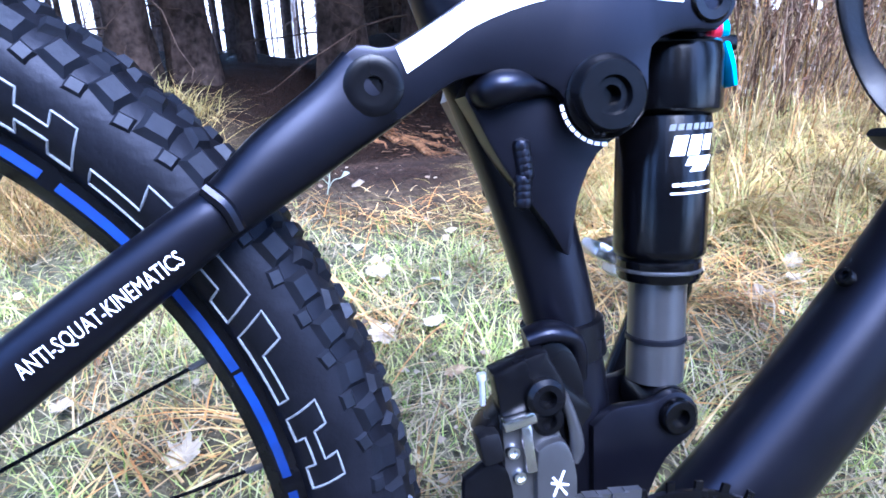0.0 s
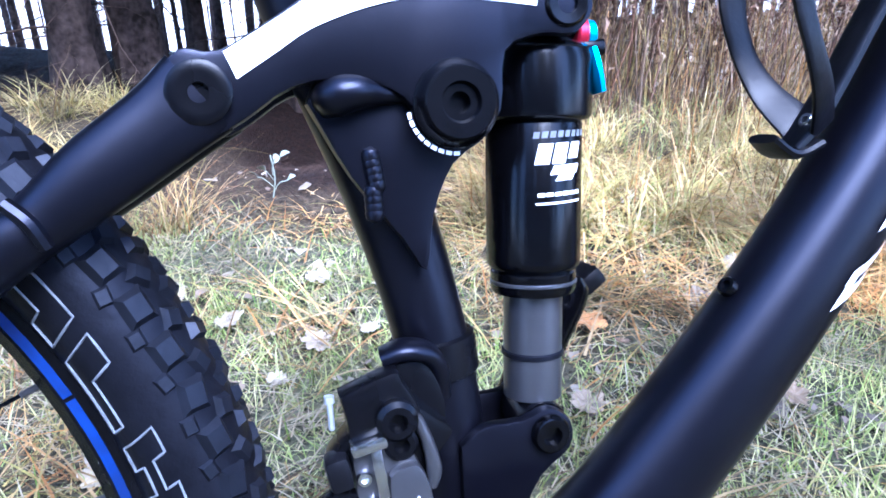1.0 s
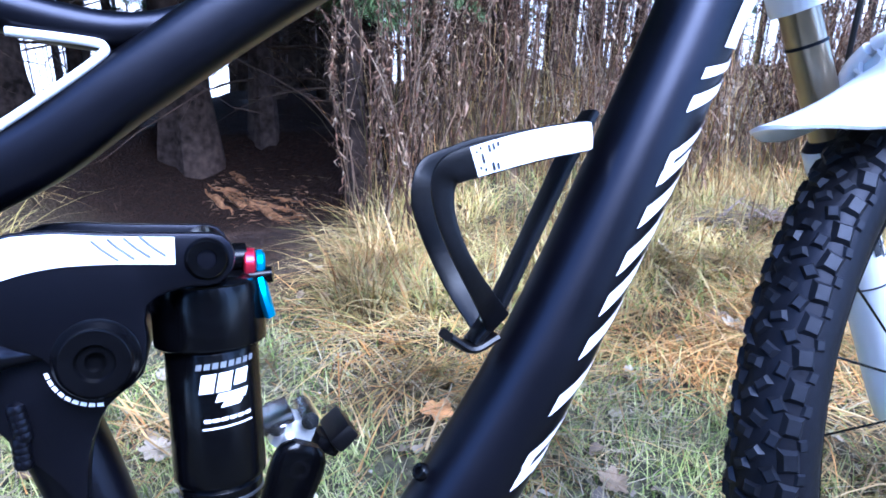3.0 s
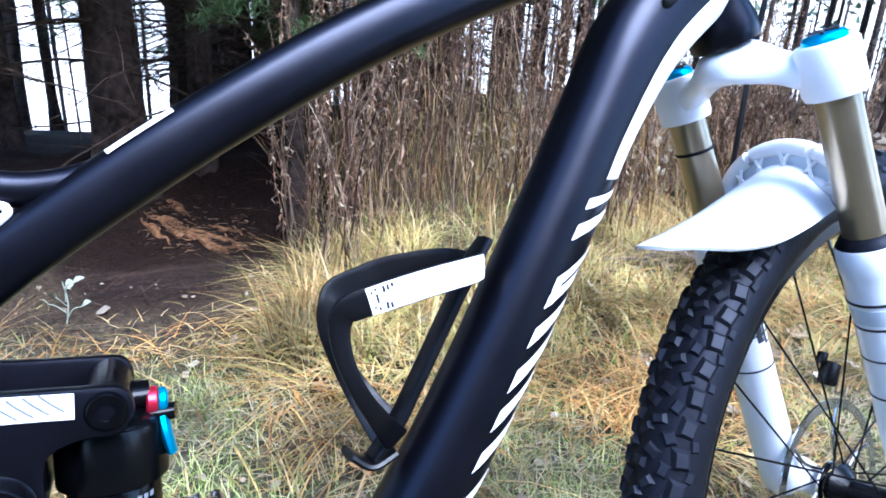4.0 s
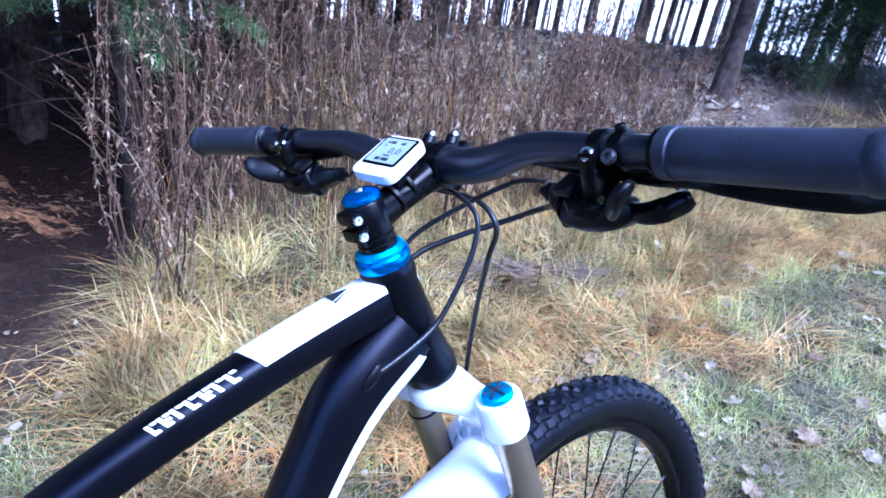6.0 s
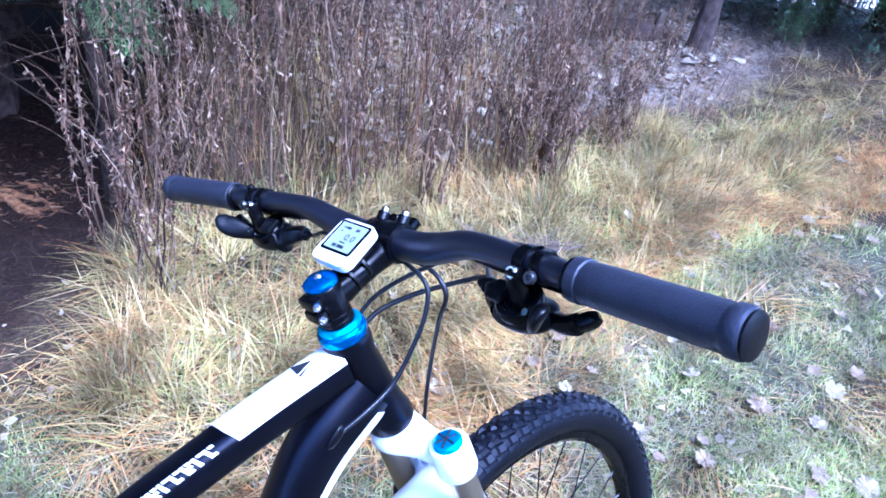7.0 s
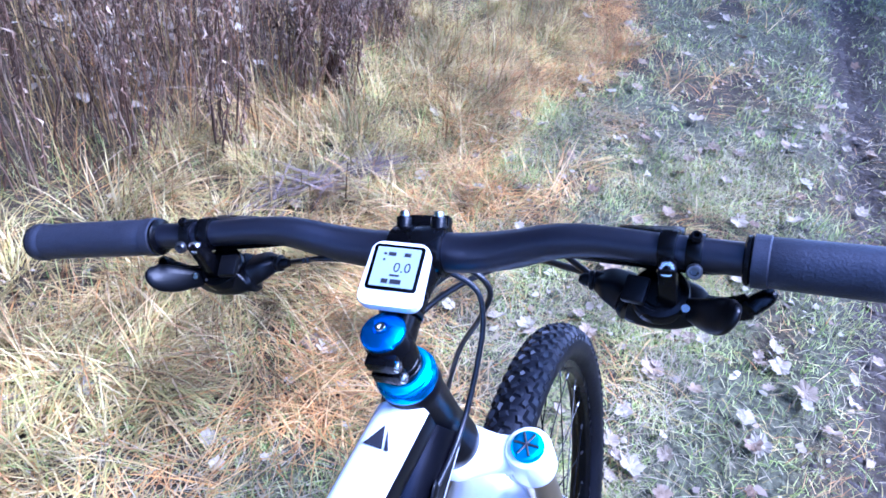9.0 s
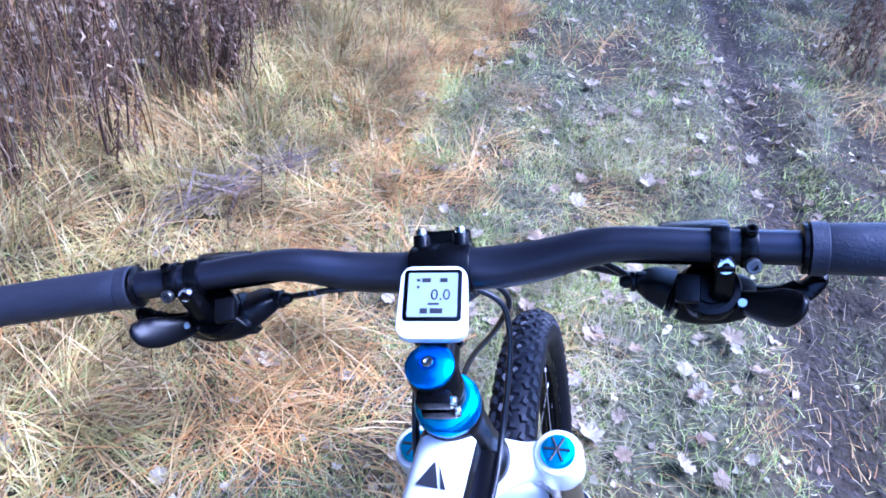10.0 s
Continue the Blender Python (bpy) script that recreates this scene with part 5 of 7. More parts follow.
tri.faces.new([tri.verts.new(v) for v in ((0.834, -0.008, 0.8944), (0.834, -0.012, 0.8944), (0.851, -0.002, 0.9000))])
part("emblem", tri, M_DARKDECAL, top_tube, "dark triangle emblem", smooth=False)
strut = part("brace_strut", sweep([(0.512, 0, 0.733, 0.012, 0.010), (0.468, 0, 0.719, 0.011, 0.009), (0.425, 0, 0.722, 0.011, 0.010), (0.345, 0, 0.748, 0.012, 0.012)], 8, 16, 2.6), M_FRAME, bike)
part("white_rim", tube([(0.380, -0.013, 0.664), (0.412, -0.0135, 0.684), (0.440, -0.013, 0.703), (0.444, -0.012, 0.709), (0.436, -0.0115, 0.712), (0.405, -0.012, 0.7165)], 0.0022), M_DECAL, strut, "white painted edge")
SEAT = [(0.432, 0, 0.300, 0.021, 0.021), (0.425, 0, 0.36, 0.019, 0.019), (0.422, 0, 0.42, 0.0185, 0.0185), (0.414, 0, 0.475, 0.0185, 0.0185), (0.400, 0, 0.53, 0.019, 0.0195), (0.381, 0, 0.585, 0.0195, 0.020), (0.362, 0, 0.64, 0.0185, 0.019), (0.345, 0, 0.70, 0.0175, 0.0175), (0.318, 0, 0.79, 0.017, 0.017)]
seat_tube = part("seat_tube", sweep(SEAT, 8, 22, 2.2), M_FRAME, bike)
part("collar", lathe([(0.020, -0.008), (0.021, 0), (0.020, 0.010)], (0.317, 0, 0.793), (-0.28, 0, 0.96)), M_BLACK, bike)
part("seatpost", sweep([(0.318, 0, 0.79, 0.0152, 0.0152), (0.262, 0, 0.97, 0.0152, 0.0152)], 4, 18), M_BLACK, bike)
part("saddle", sweep([(0.13, 0, 0.995, 0.062, 0.010), (0.16, 0, 1.0, 0.068, 0.016), (0.22, 0, 0.995, 0.055, 0.018), (0.29, 0, 0.993, 0.026, 0.016), (0.37, 0, 0.99, 0.018, 0.013), (0.395, 0, 0.985, 0.010, 0.008)], 6, 20, 2.4), M_PLASTIC, bike, "black padded saddle")
HEAD_FOOT = Vector((0.9345, 0, 0.7990))
head_tube = part("head_tube", lathe([(0.0215, -0.002), (0.0245, 0.004), (0.0245, 0.012), (0.0225, 0.024), (0.0225, 0.078), (0.0240, 0.102), (0.0265, 0.113), (0.0265, 0.125), (0.0250, 0.128)], HEAD_TOP, HEAD_FOOT - HEAD_TOP, 32), M_FRAME, bike)
for side in (-1, 1):
    part("edge_line", tube([(0.9085, side * 0.011, 0.918), (0.922, side * 0.0115, 0.876), (0.936, side * 0.013, 0.832)], 0.0016), M_DECAL, head_tube, "white painted line")
part("bottom_bracket_shell", lathe([(0.021, -0.037), (0.0235, -0.034), (0.0235, 0.034), (0.021, 0.037)], BB, (0, 1, 0)), M_FRAME, bike)
bolt((0.5836, -0.004, 0.4640), (-0.75, -0.25, 0.62), 0.0055, 0.004, M_BLACK, down_tube, name="cable_guide")
# cable port on the side of the down tube
part("cable_port", sweep([(0.8475, -0.0270, 0.8170, 0.0008, 0.0012), (0.8500, -0.0280, 0.8200, 0.0018, 0.0042), (0.8560, -0.0288, 0.8270, 0.0024, 0.0054), (0.8620, -0.0282, 0.8340, 0.0018, 0.0042), (0.8650, -0.0270, 0.8375, 0.0008, 0.0012)], 6, 14), M_PLASTIC, down_tube)

# ---- suspension
bracket = part("pivot_bracket", plate([(0.366, 0.572), (0.374, 0.588), (0.392, 0.590), (0.412, 0.583), (0.432, 0.587), (0.446, 0.575), (0.444, 0.556), (0.427, 0.543), (0.417, 0.522), (0.412, 0.497), (0.402, 0.512), (0.382, 0.540)], -0.029, 0.029, 0.004), M_FRAME, bike)
for side in (-1, 1):
    part("lobe", sweep([(0.3705, side * 0.027, 0.571, 0.003, 0.006), (0.377, side * 0.033, 0.574, 0.009, 0.0085), (0.386, side * 0.034, 0.5755, 0.009, 0.0075), (0.396, side * 0.032, 0.5745, 0.006, 0.005), (0.409, side * 0.030, 0.573, 0.003, 0.003)], 6, 14), M_FRAME, bracket)
    for k in range(9):
        part("weld_bead", lathe([(0, -0.0042), (0.0035, -0.0025), (0.0043, 0), (0.0035, 0.0025), (0, 0.0042)], (0.3905 + 0.0004 * k * (1 if k < 5 else 0), side * 0.029, 0.549 - 0.0031 * k), (0.1, 0, 1), 10), M_FRAME, bracket)
ROCK = [(0.310, 0.586), (0.3205, 0.5945), (0.3345, 0.5935), (0.359, 0.607), (0.391, 0.6255), (0.413, 0.6275), (0.436, 0.6245), (0.468, 0.621), (0.486, 0.618), (0.4905, 0.606), (0.482, 0.5955), (0.466, 0.5955), (0.450, 0.589), (0.447, 0.565), (0.434, 0.551), (0.418, 0.553), (0.405, 0.572), (0.385, 0.580), (0.361, 0.578), (0.341, 0.566), (0.326, 0.560), (0.311, 0.567)]
for side in (-1, 1):
    y0, y1 = sorted((side * 0.0295, side * 0.0385))
    rocker = part("rocker_arm", plate(ROCK, y0, y1, 0.0025), M_FRAME, bike)
    ys = -0.0392 if side < 0 else 0.0386
    part("white_stripe", band([(0.336, 0.5925), (0.359, 0.6055), (0.391, 0.624), (0.413, 0.626), (0.436, 0.623), (0.465, 0.6195)], [(0.340, 0.582), (0.355, 0.591), (0.370, 0.600), (0.390, 0.607), (0.411, 0.611), (0.434, 0.6105), (0.464, 0.607)], ys), M_DECAL, rocker, "white painted stripe")
    for k in range(4):
        x = 0.431 + 0.0065 * k
        part("fine_line", tube([(x, side * 0.0396, 0.6215), (x + 0.004, side * 0.0396, 0.617), (x + 0.010, side * 0.0396, 0.6115)], 0.0005, 4, 6), M_GREYDECAL, rocker)
    ax = (0, side, 0)
    part("pivot_washer", lathe([(0.0185, 0), (0.0185, 0.004), (0.0165, 0.006), (0.0160, 0.0105), (0.0145, 0.012), (0.0085, 0.012), (0.0075, 0.009), (0.0045, 0.009), (0.0042, 0.004), (0, 0.004)], (0.4269, side * 0.036, 0.5687), ax, 36), M_BLACK, rocker, "round black pivot cap")
    part("pivot_washer", lathe([(0.0125, 0), (0.0125, 0.0018), (0.0112, 0.0026), (0.0075, 0.0022), (0.0040, 0.0022), (0.0036, -0.002), (0, -0.002)], (0.3256, side * 0.0395, 0.5776), ax, 32), M_BLACK, rocker)
    part("shock_bolt", lathe([(0.0105, 0), (0.0105, 0.004), (0.0085, 0.0065), (0.0045, 0.0062), (0.0038, 0.002), (0, 0.002)], (0.4778, side * 0.034, 0.6078), ax, 28), M_GLOSS, rocker)
    ring = bmesh.new()
    for a in range(9):
        w0, w1 = radians(188 + 9.4 * a), radians(188 + 9.4 * a + 7.2)
        q = [ring.verts.new((0.4269 + r * math.cos(w), side * 0.0394, 0.5687 + r * math.sin(w))) for r, w in ((0.0200, w0), (0.0217, w0), (0.0217, w1), (0.0200, w1))]
        ring.faces.new(q)
    part("lettering", ring, M_DECAL, rocker, "small white lettering arc", smooth=False)
part("rocker_bridge", sweep([(0.352, -0.030, 0.588, 0.010, 0.008), (0.350, 0, 0.588, 0.009, 0.007), (0.352, 0.030, 0.588, 0.010, 0.008)], 6, 12), M_FRAME, bike)
for side in (-1, 1):
    stay = [(0.3256, side * 0.0345, 0.5776, 0.0065, 0.0185), (0.310, side * 0.0350, 0.566, 0.0075, 0.0165), (0.285, side * 0.036, 0.549, 0.010, 0.0155), (0.264, side * 0.038, 0.533, 0.011, 0.0125), (0.250, side * 0.040, 0.524, 0.0115, 0.0125), (0.213, side * 0.044, 0.4985, 0.0115, 0.0140), (0.172, side * 0.048, 0.470, 0.011, 0.0140), (0.10, side * 0.055, 0.418, 0.010, 0.012), (0.012, side * 0.062, 0.352, 0.008, 0.011)]
    seat_stay = part("seat_stay", sweep(stay, 7, 18, 2.3), M_FRAME, bike)
    part("weld_rib", sweep([(0.2565, side * 0.049, 0.5415, 0.003, 0.003), (0.264, side * 0.0505, 0.534, 0.0032, 0.0032), (0.268, side * 0.0485, 0.5245, 0.003, 0.003)], 5, 8), M_FRAME, seat_stay)
    d = Vector((0.078, 0, 0.055)).normalized()
    if side < 0:
        d = Vector((0.0602, 0.004, 0.0371)).normalized()
        e = Vector((-d.z, 0, d.x)).normalized()
        words = lettering("ANTI-SQUAT-KINEMATICS", 1.0, Matrix.Identity(4), 0.0)
        wide = max(v.co.x for v in words.verts)
        n = d.cross(e)
        for v in words.verts:
            q = Vector((0.1872, -0.0594, 0.4770)) + d * (v.co.x / wide * 0.0715) + e * (v.co.y * 0.0092)
            v.co = q - Vector((0, 0.0002 + 0.0012 * (1 - abs(v.co.y - 0.3)), 0))
        part("lettering", words, M_DECAL, seat_stay, "white lettering", smooth=False)
    part("chain_stay", sweep([(0.418, side * 0.030, 0.318, 0.011, 0.013), (0.34, side * 0.042, 0.322, 0.009, 0.012), (0.2, side * 0.055, 0.33, 0.009, 0.011), (0.012, side * 0.064, 0.342, 0.008, 0.010)], 6, 14), M_FRAME, bike)
    part("dropout", plate([(-0.02, 0.33), (-0.012, 0.362), (0.015, 0.368), (0.03, 0.352), (0.02, 0.33), (0.0, 0.322)], *sorted((side * 0.060, side * 0.067)), 0.0015), M_FRAME, bike)
    part("lower_shock_mount", plate([(0.424, 0.408), (0.436, 0.416), (0.456, 0.4165), (0.470, 0.4205), (0.481, 0.412), (0.480, 0.398), (0.464, 0.385), (0.452, 0.360), (0.447, 0.330), (0.430, 0.325), (0.424, 0.360)], *sorted((side * 0.0165, side * 0.0235)), 0.002), M_FRAME, bike)
    bolt((0.4691, side * 0.0225, 0.4081), (0, side, 0), 0.0098, 0.006, M_GLOSS, bike, name="shock_bolt")

SHOCK_UP = (Vector((0.4778, 0, 0.6078)) - Vector((0.4691, 0, 0.4081))).normalized()
SB = Vector((0.4691, 0, 0.4081))
shock = part("rear_shock", lathe([(0.0205, 0.067), (0.0215, 0.069), (0.0215, 0.0775), (0.0205, 0.0785), (0.0222, 0.0800), (0.0234, 0.0815), (0.0236, 0.0840), (0.0236, 0.1500), (0.0230, 0.1512), (0.0262, 0.1520), (0.0280, 0.1535), (0.0282, 0.1550), (0.0282, 0.1800), (0.0272, 0.1840), (0.0240, 0.1860)], SB, SHOCK_UP, 48), M_GLOSS, bike, "gloss black air shock")
part("shaft", lathe([(0.0150, 0.012), (0.0150, 0.070)], SB, SHOCK_UP, 32), M_SHAFT, shock, "grey anodised shaft")
part("ring", lathe([(0.0152, 0.0335), (0.0160, 0.034), (0.0160, 0.0362), (0.0152, 0.0368)], SB, SHOCK_UP, 32), M_RUBBER, shock)
part("ring", lathe([(0.0214, 0.0715), (0.0220, 0.072), (0.0220, 0.0732), (0.0214, 0.0738)], SB, SHOCK_UP, 32), M_SHAFT, shock)
part("eyelet", lathe([(0.0125, -0.016), (0.013, -0.014), (0.013, 0.014), (0.0125, 0.016)], SB, (0, 1, 0), 24), M_BLACK, shock)
part("eyelet", lathe([(0.0115, -0.029), (0.0118, -0.027), (0.0118, 0.027), (0.0115, 0.029)], SB + SHOCK_UP * 0.1999, (0, 1, 0), 24), M_BLACK, shock)
part("cap", lathe([(0.0272, 0.1838), (0.0274, 0.1848), (0.0262, 0.1862), (0.0200, 0.1890), (0.0120, 0.1905)], SB, SHOCK_UP, 40), M_BLACK, shock, "black shock head")
part("lever_body", sweep([(0.486, 0, 0.5925, 0.010, 0.0045), (0.500, -0.004, 0.5925, 0.0085, 0.0045), (0.510, -0.006, 0.5925, 0.006, 0.0040)], 4, 14, 3), M_BLACK, shock)
part("neck", sweep([(0.482, 0, 0.603, 0.012, 0.009), (0.498, 0, 0.603, 0.010, 0.007)], 4, 14), M_BLACK, shock)
part("red_dial", lathe([(0.0075, -0.003), (0.0085, -0.002), (0.0085, 0.002), (0.0075, 0.003)], (0.4985, -0.004, 0.5990), (1, 0, -0.1), 24), M_RED, shock, "red anodised dial")
part("blue_dial", lathe([(0.0072, 0), (0.0077, 0.001), (0.0077, 0.003), (0.0060, 0.0045)], (0.5018, -0.004, 0.5985), (1, 0, -0.1), 24), M_CYAN, shock, "light blue anodised dial")
part("blue_lever", sweep([(0.503, -0.006, 0.590, 0.008, 0.0035), (0.504, -0.009, 0.581, 0.008, 0.0035), (0.506, -0.010, 0.571, 0.006, 0.003)], 4, 10), M_CYAN, shock, "light blue lever")
# shock label, as plain shapes wrapped on the can


def can_patch(name, h0, h1, a0, a1, slant=0.0, mat=M_DECAL):
    """A shape on the air can: heights in metres above the lower eye, degrees from straight forward."""
    bm = bmesh.new()
    m = Matrix.Translation(SB) @ SHOCK_UP.to_track_quat("Z", "Y").to_matrix().to_4x4()
    x, y = Vector((0, -1, 0)), Vector((1, 0, 0))
    vs = []
    for k in range(7):
        for h in (h0, h1):
            w = radians(a0 + (a1 - a0) * k / 6 + slant * (h - h0) / max(h1 - h0, 1e-6))
            vs.append(bm.verts.new(SB + SHOCK_UP * h + (x * math.cos(w) + y * math.sin(w)) * 0.0240))
    for k in range(6):
        bm.faces.new((vs[2 * k], vs[2 * k + 1], vs[2 * k + 3], vs[2 * k + 2]))
    return part(name, bm, mat, shock)


for k in range(8):
    can_patch("label_bar", 0.1435, 0.1465, -22 + 9.5 * k, -22 + 9.5 * k + 7, 1.5, M_GREYDECAL)
for a0, a1, h0, h1 in ((-20, -3, 0.1315, 0.141), (0, 17, 0.1315, 0.141), (21, 38, 0.1335, 0.141), (-2, 36, 0.1265, 0.1308), (4, 28, 0.1235, 0.1262)):
    can_patch("label_shape", h0, h1, a0, a1, 5)
for k in range(6):
    can_patch("label_bar", 0.1165, 0.1183, -16 + 10 * k, -16 + 10 * k + 8.5)
can_patch("label_bar", 0.1128, 0.1138, -18, 44)
# front derailleur on the seat tube
fd = part("front_derailleur", box((0.388, -0.036, 0.418), (0.040, 0.020, 0.044), 0.005, (0, 42, 0)), M_BLACK, bike, "black and silver front derailleur")
part("clamp_band", lathe([(0.0200, -0.010), (0.0215, -0.009), (0.0215, 0.009), (0.0200, 0.010)], (0.4185, 0, 0.443), (-0.1, 0, 1), 28), M_BLACK, fd)
part("mount", sweep([(0.388, -0.032, 0.455, 0.008, 0.004), (0.398, -0.033, 0.4575, 0.009, 0.0045), (0.408, -0.031, 0.4545, 0.009, 0.0045), (0.4135, -0.027, 0.446, 0.009, 0.005), (0.415, -0.024, 0.432, 0.008, 0.005)], 6, 14, 2.6), M_FRAME, fd)
part("mount_body", plate([(0.390, 0.452), (0.405, 0.452), (0.413, 0.440), (0.415, 0.424), (0.404, 0.420), (0.392, 0.430)], -0.036, -0.022, 0.003), M_BLACK, fd)
part("top_plate", plate([(0.3670, 0.4460), (0.3900, 0.4535), (0.3940, 0.4490), (0.4010, 0.4330), (0.3930, 0.4240), (0.3720, 0.4240), (0.3690, 0.4360)], -0.0500, -0.036, 0.003), M_BLACK, fd)
part("side_plate", plate([(0.3700, 0.4250), (0.3850, 0.4280), (0.3960, 0.4180), (0.4020, 0.3950), (0.4000, 0.3700), (0.3780, 0.3700), (0.3720, 0.3900)], -0.0490, -0.036, 0.002), M_SHAFT, fd)
part("crossbar", box((0.3775, -0.0515, 0.4243), (0.0155, 0.006, 0.0056), 0.0012, (0, -11, 0)), M_STEEL, fd, "bright alloy bar")
part("link", box((0.3812, -0.0512, 0.4110), (0.0050, 0.006, 0.0230), 0.0012, (0, -6, 0)), M_STEEL, fd, "bright alloy link")
part("cover", plate([(0.3850, 0.4090), (0.3900, 0.4120), (0.3985, 0.4115), (0.4035, 0.3940), (0.4000, 0.3720), (0.3860, 0.3720), (0.3840, 0.3900)], -0.0540, -0.046, 0.002), M_SHAFT, fd, "grey cover with white marks")
part("arm", sweep([(0.3985, -0.050, 0.4330, 0.003, 0.0025), (0.4030, -0.050, 0.4200, 0.003, 0.0028), (0.4050, -0.050, 0.4075, 0.003, 0.0035), (0.4035, -0.049, 0.4000, 0.003, 0.0025)], 5, 10), M_SHAFT, fd)
for a, c in (((0.3968, 0.3985), (0.3915, 0.3870)), ((0.3905, 0.3935), (0.3985, 0.3915)), ((0.3975, 0.3870), (0.3915, 0.3960))):
    part("mark", tube([(a[0], -0.0544, a[1]), (c[0], -0.0544, c[1])], 0.0006, 2, 6), M_DECAL, fd)
for c in ((0.3746, 0.4090), (0.3773, 0.3965)):
    bolt((c[0], -0.049, c[1]), (0, -1, 0), 0.0034, 0.003, M_STEEL, fd, name="screw")
part("pivot_barrel", lathe([(0.0085, 0), (0.0090, 0.002), (0.0090, 0.006), (0.0070, 0.008), (0.0042, 0.008), (0.0036, 0.003), (0, 0.003)], (0.3899, -0.048, 0.4335), (0, -1, 0), 20), M_BLACK, fd)
part("pivot_barrel", lathe([(0.0070, 0), (0.0075, 0.002), (0.0075, 0.004), (0.0058, 0.006), (0.0035, 0.006), (0.003, 0.002), (0, 0.002)], (0.3910, -0.048, 0.4225), (0, -1, 0), 20), M_BLACK, fd)
part("stop", box((0.3645, -0.046, 0.4125), (0.0105, 0.014, 0.0150), 0.003, (0, -10, 0)), M_PLASTIC, fd)
part("cage_plate", plate([(0.352, 0.398), (0.364, 0.404), (0.374, 0.398), (0.374, 0.380), (0.352, 0.376)], -0.049, -0.041, 0.002), M_BLACK, fd)
part("cable_end", tube([(0.3633, -0.044, 0.4304), (0.3633, -0.045, 0.438), (0.3632, -0.045, 0.4425)], 0.0013, 3, 6), M_ALLOY, fd)
part("cable_cap", lathe([(0, -0.0018), (0.0022, -0.0015), (0.0022, 0.0015), (0, 0.0018)], (0.3632, -0.045, 0.4440), (0, 0, 1), 10), M_ALLOY, fd)

fd.location.z = 0.006

# ---- wheels


def torus_section(axle, prof, seg=96):
    return lathe([(r, h) for r, h in prof], axle, (0, 1, 0), seg, closed=True)


def wheel(name, axle, xf, decals):
    """Tyre with tread blocks, rim, spokes and hub; the axle points across the bicycle."""
    rim_prof = [(0.2865, -0.0125), (0.2875, -0.0105), (0.280, -0.0095), (0.276, 0), (0.280, 0.0095), (0.2875, 0.0105), (0.2865, 0.0125), (0.276, 0.0125), (0.2695, 0.006), (0.2695, -0.006), (0.276, -0.0125)]
    rim = part(name, torus_section(axle, rim_prof), M_BLACK, bike, "black spoked wheel with knobbly tyre", xf)
    tp = []
    for k in range(19):
        w = radians(-128 + 256 * k / 18)
        tp.append((0.3105 + 0.0265 * math.cos(w) * (1.0 if math.cos(w) > 0 else 1.08), 0.0285 * math.sin(w)))
    tp += [(0.283, 0.0085), (0.283, -0.0085)]
    tyre = part("tyre", torus_section(axle, tp), M_RUBBER, rim, "black rubber tyre", xf)
    rng = random.Random(7)
    bm = bmesh.new()
    n = 92
    for k in range(n):
        for lat, off, lx, ly, hh in ((-9, 0.0, 0.0065, 0.0095, 0.0046), (9, 0.4, 0.0065, 0.0095, 0.0046), (-31, 0.5, 0.0090, 0.0075, 0.0048), (31, 0.9, 0.0090, 0.0075, 0.0048), (-53, 0.05, 0.0125, 0.0105, 0.0050), (53, 0.35, 0.0125, 0.0105, 0.0050), (-69, 0.55, 0.0075, 0.0060, 0.0028), (69, 0.85, 0.0075, 0.0060, 0.0028)):
            w = 2 * math.pi * (k + off) / n
            la = radians(lat)
            r = 0.3105 + 0.0265 * math.cos(la)
            c = Vector((r * math.cos(w), 0.0285 * math.sin(la), r * math.sin(w)))
            nrm = Vector((math.cos(w) * math.cos(la), math.sin(la), math.sin(w) * math.cos(la)))
            tan = Vector((-math.sin(w), 0, math.cos(w)))
            lt = nrm.cross(tan)
            yaw = rng.uniform(-0.25, 0.25) + (0.5 if (k % 2) else -0.3) * (1 if abs(lat) < 40 else 0)
            t2 = tan * math.cos(yaw) + lt * math.sin(yaw)
            l2 = nrm.cross(t2)
            h = hh * 0.62 * rng.uniform(0.85, 1.05)
            vs = []
            for z, f in ((-0.002, 1.40), (h, 0.78)):
                for sx, sy in ((-1, -1), (1, -1), (1, 1), (-1, 1)):
                    vs.append(bm.verts.new(axle + c + nrm * z + t2 * sx * lx * 0.5 * f + l2 * sy * ly * 0.5 * f))
            for f in ((4, 5, 6, 7), (0, 1, 5, 4), (1, 2, 6, 5), (2, 3, 7, 6), (3, 0, 4, 7)):
                bm.faces.new([vs[i] for i in f])
    knobs = part("tread", bm, M_KNOB, tyre, "dusty rubber tread", xf, smooth=False)
    tagged(knobs, kind="stuff")

    def on_wall(u, v, a):
        r = 0.2905 + 0.0165 * v
        w = radians(a + 7.2 * u + 1.2 * v)
        cosv = (r - 0.3105) / 0.0265
        cosv = cosv / 1.08 if cosv < 0 else cosv
        return axle + Vector((r * math.cos(w), -(0.0285 * math.sqrt(max(0.0, 1 - cosv * cosv)) + 0.0001), r * math.sin(w)))

    # outlined block shapes, like worn print
    shapes = (((0, 0), (0, 1), (0.34, 1), (0.34, 0.36), (1, 0.36), (1, 0)), ((0, 0), (0, 1), (0.3, 1), (0.3, 0.62), (0.68, 0.62), (0.68, 1), (1, 1), (1, 0), (0.68, 0), (0.68, 0.3), (0.3, 0.3), (0.3, 0)), ((0, 0), (0, 0.34), (0.62, 0.34), (0.62, 1), (1, 1), (1, 0)), ((0, 0), (0, 1), (1, 1), (1, 0.42), (0.34, 0.42), (0.34, 0)))
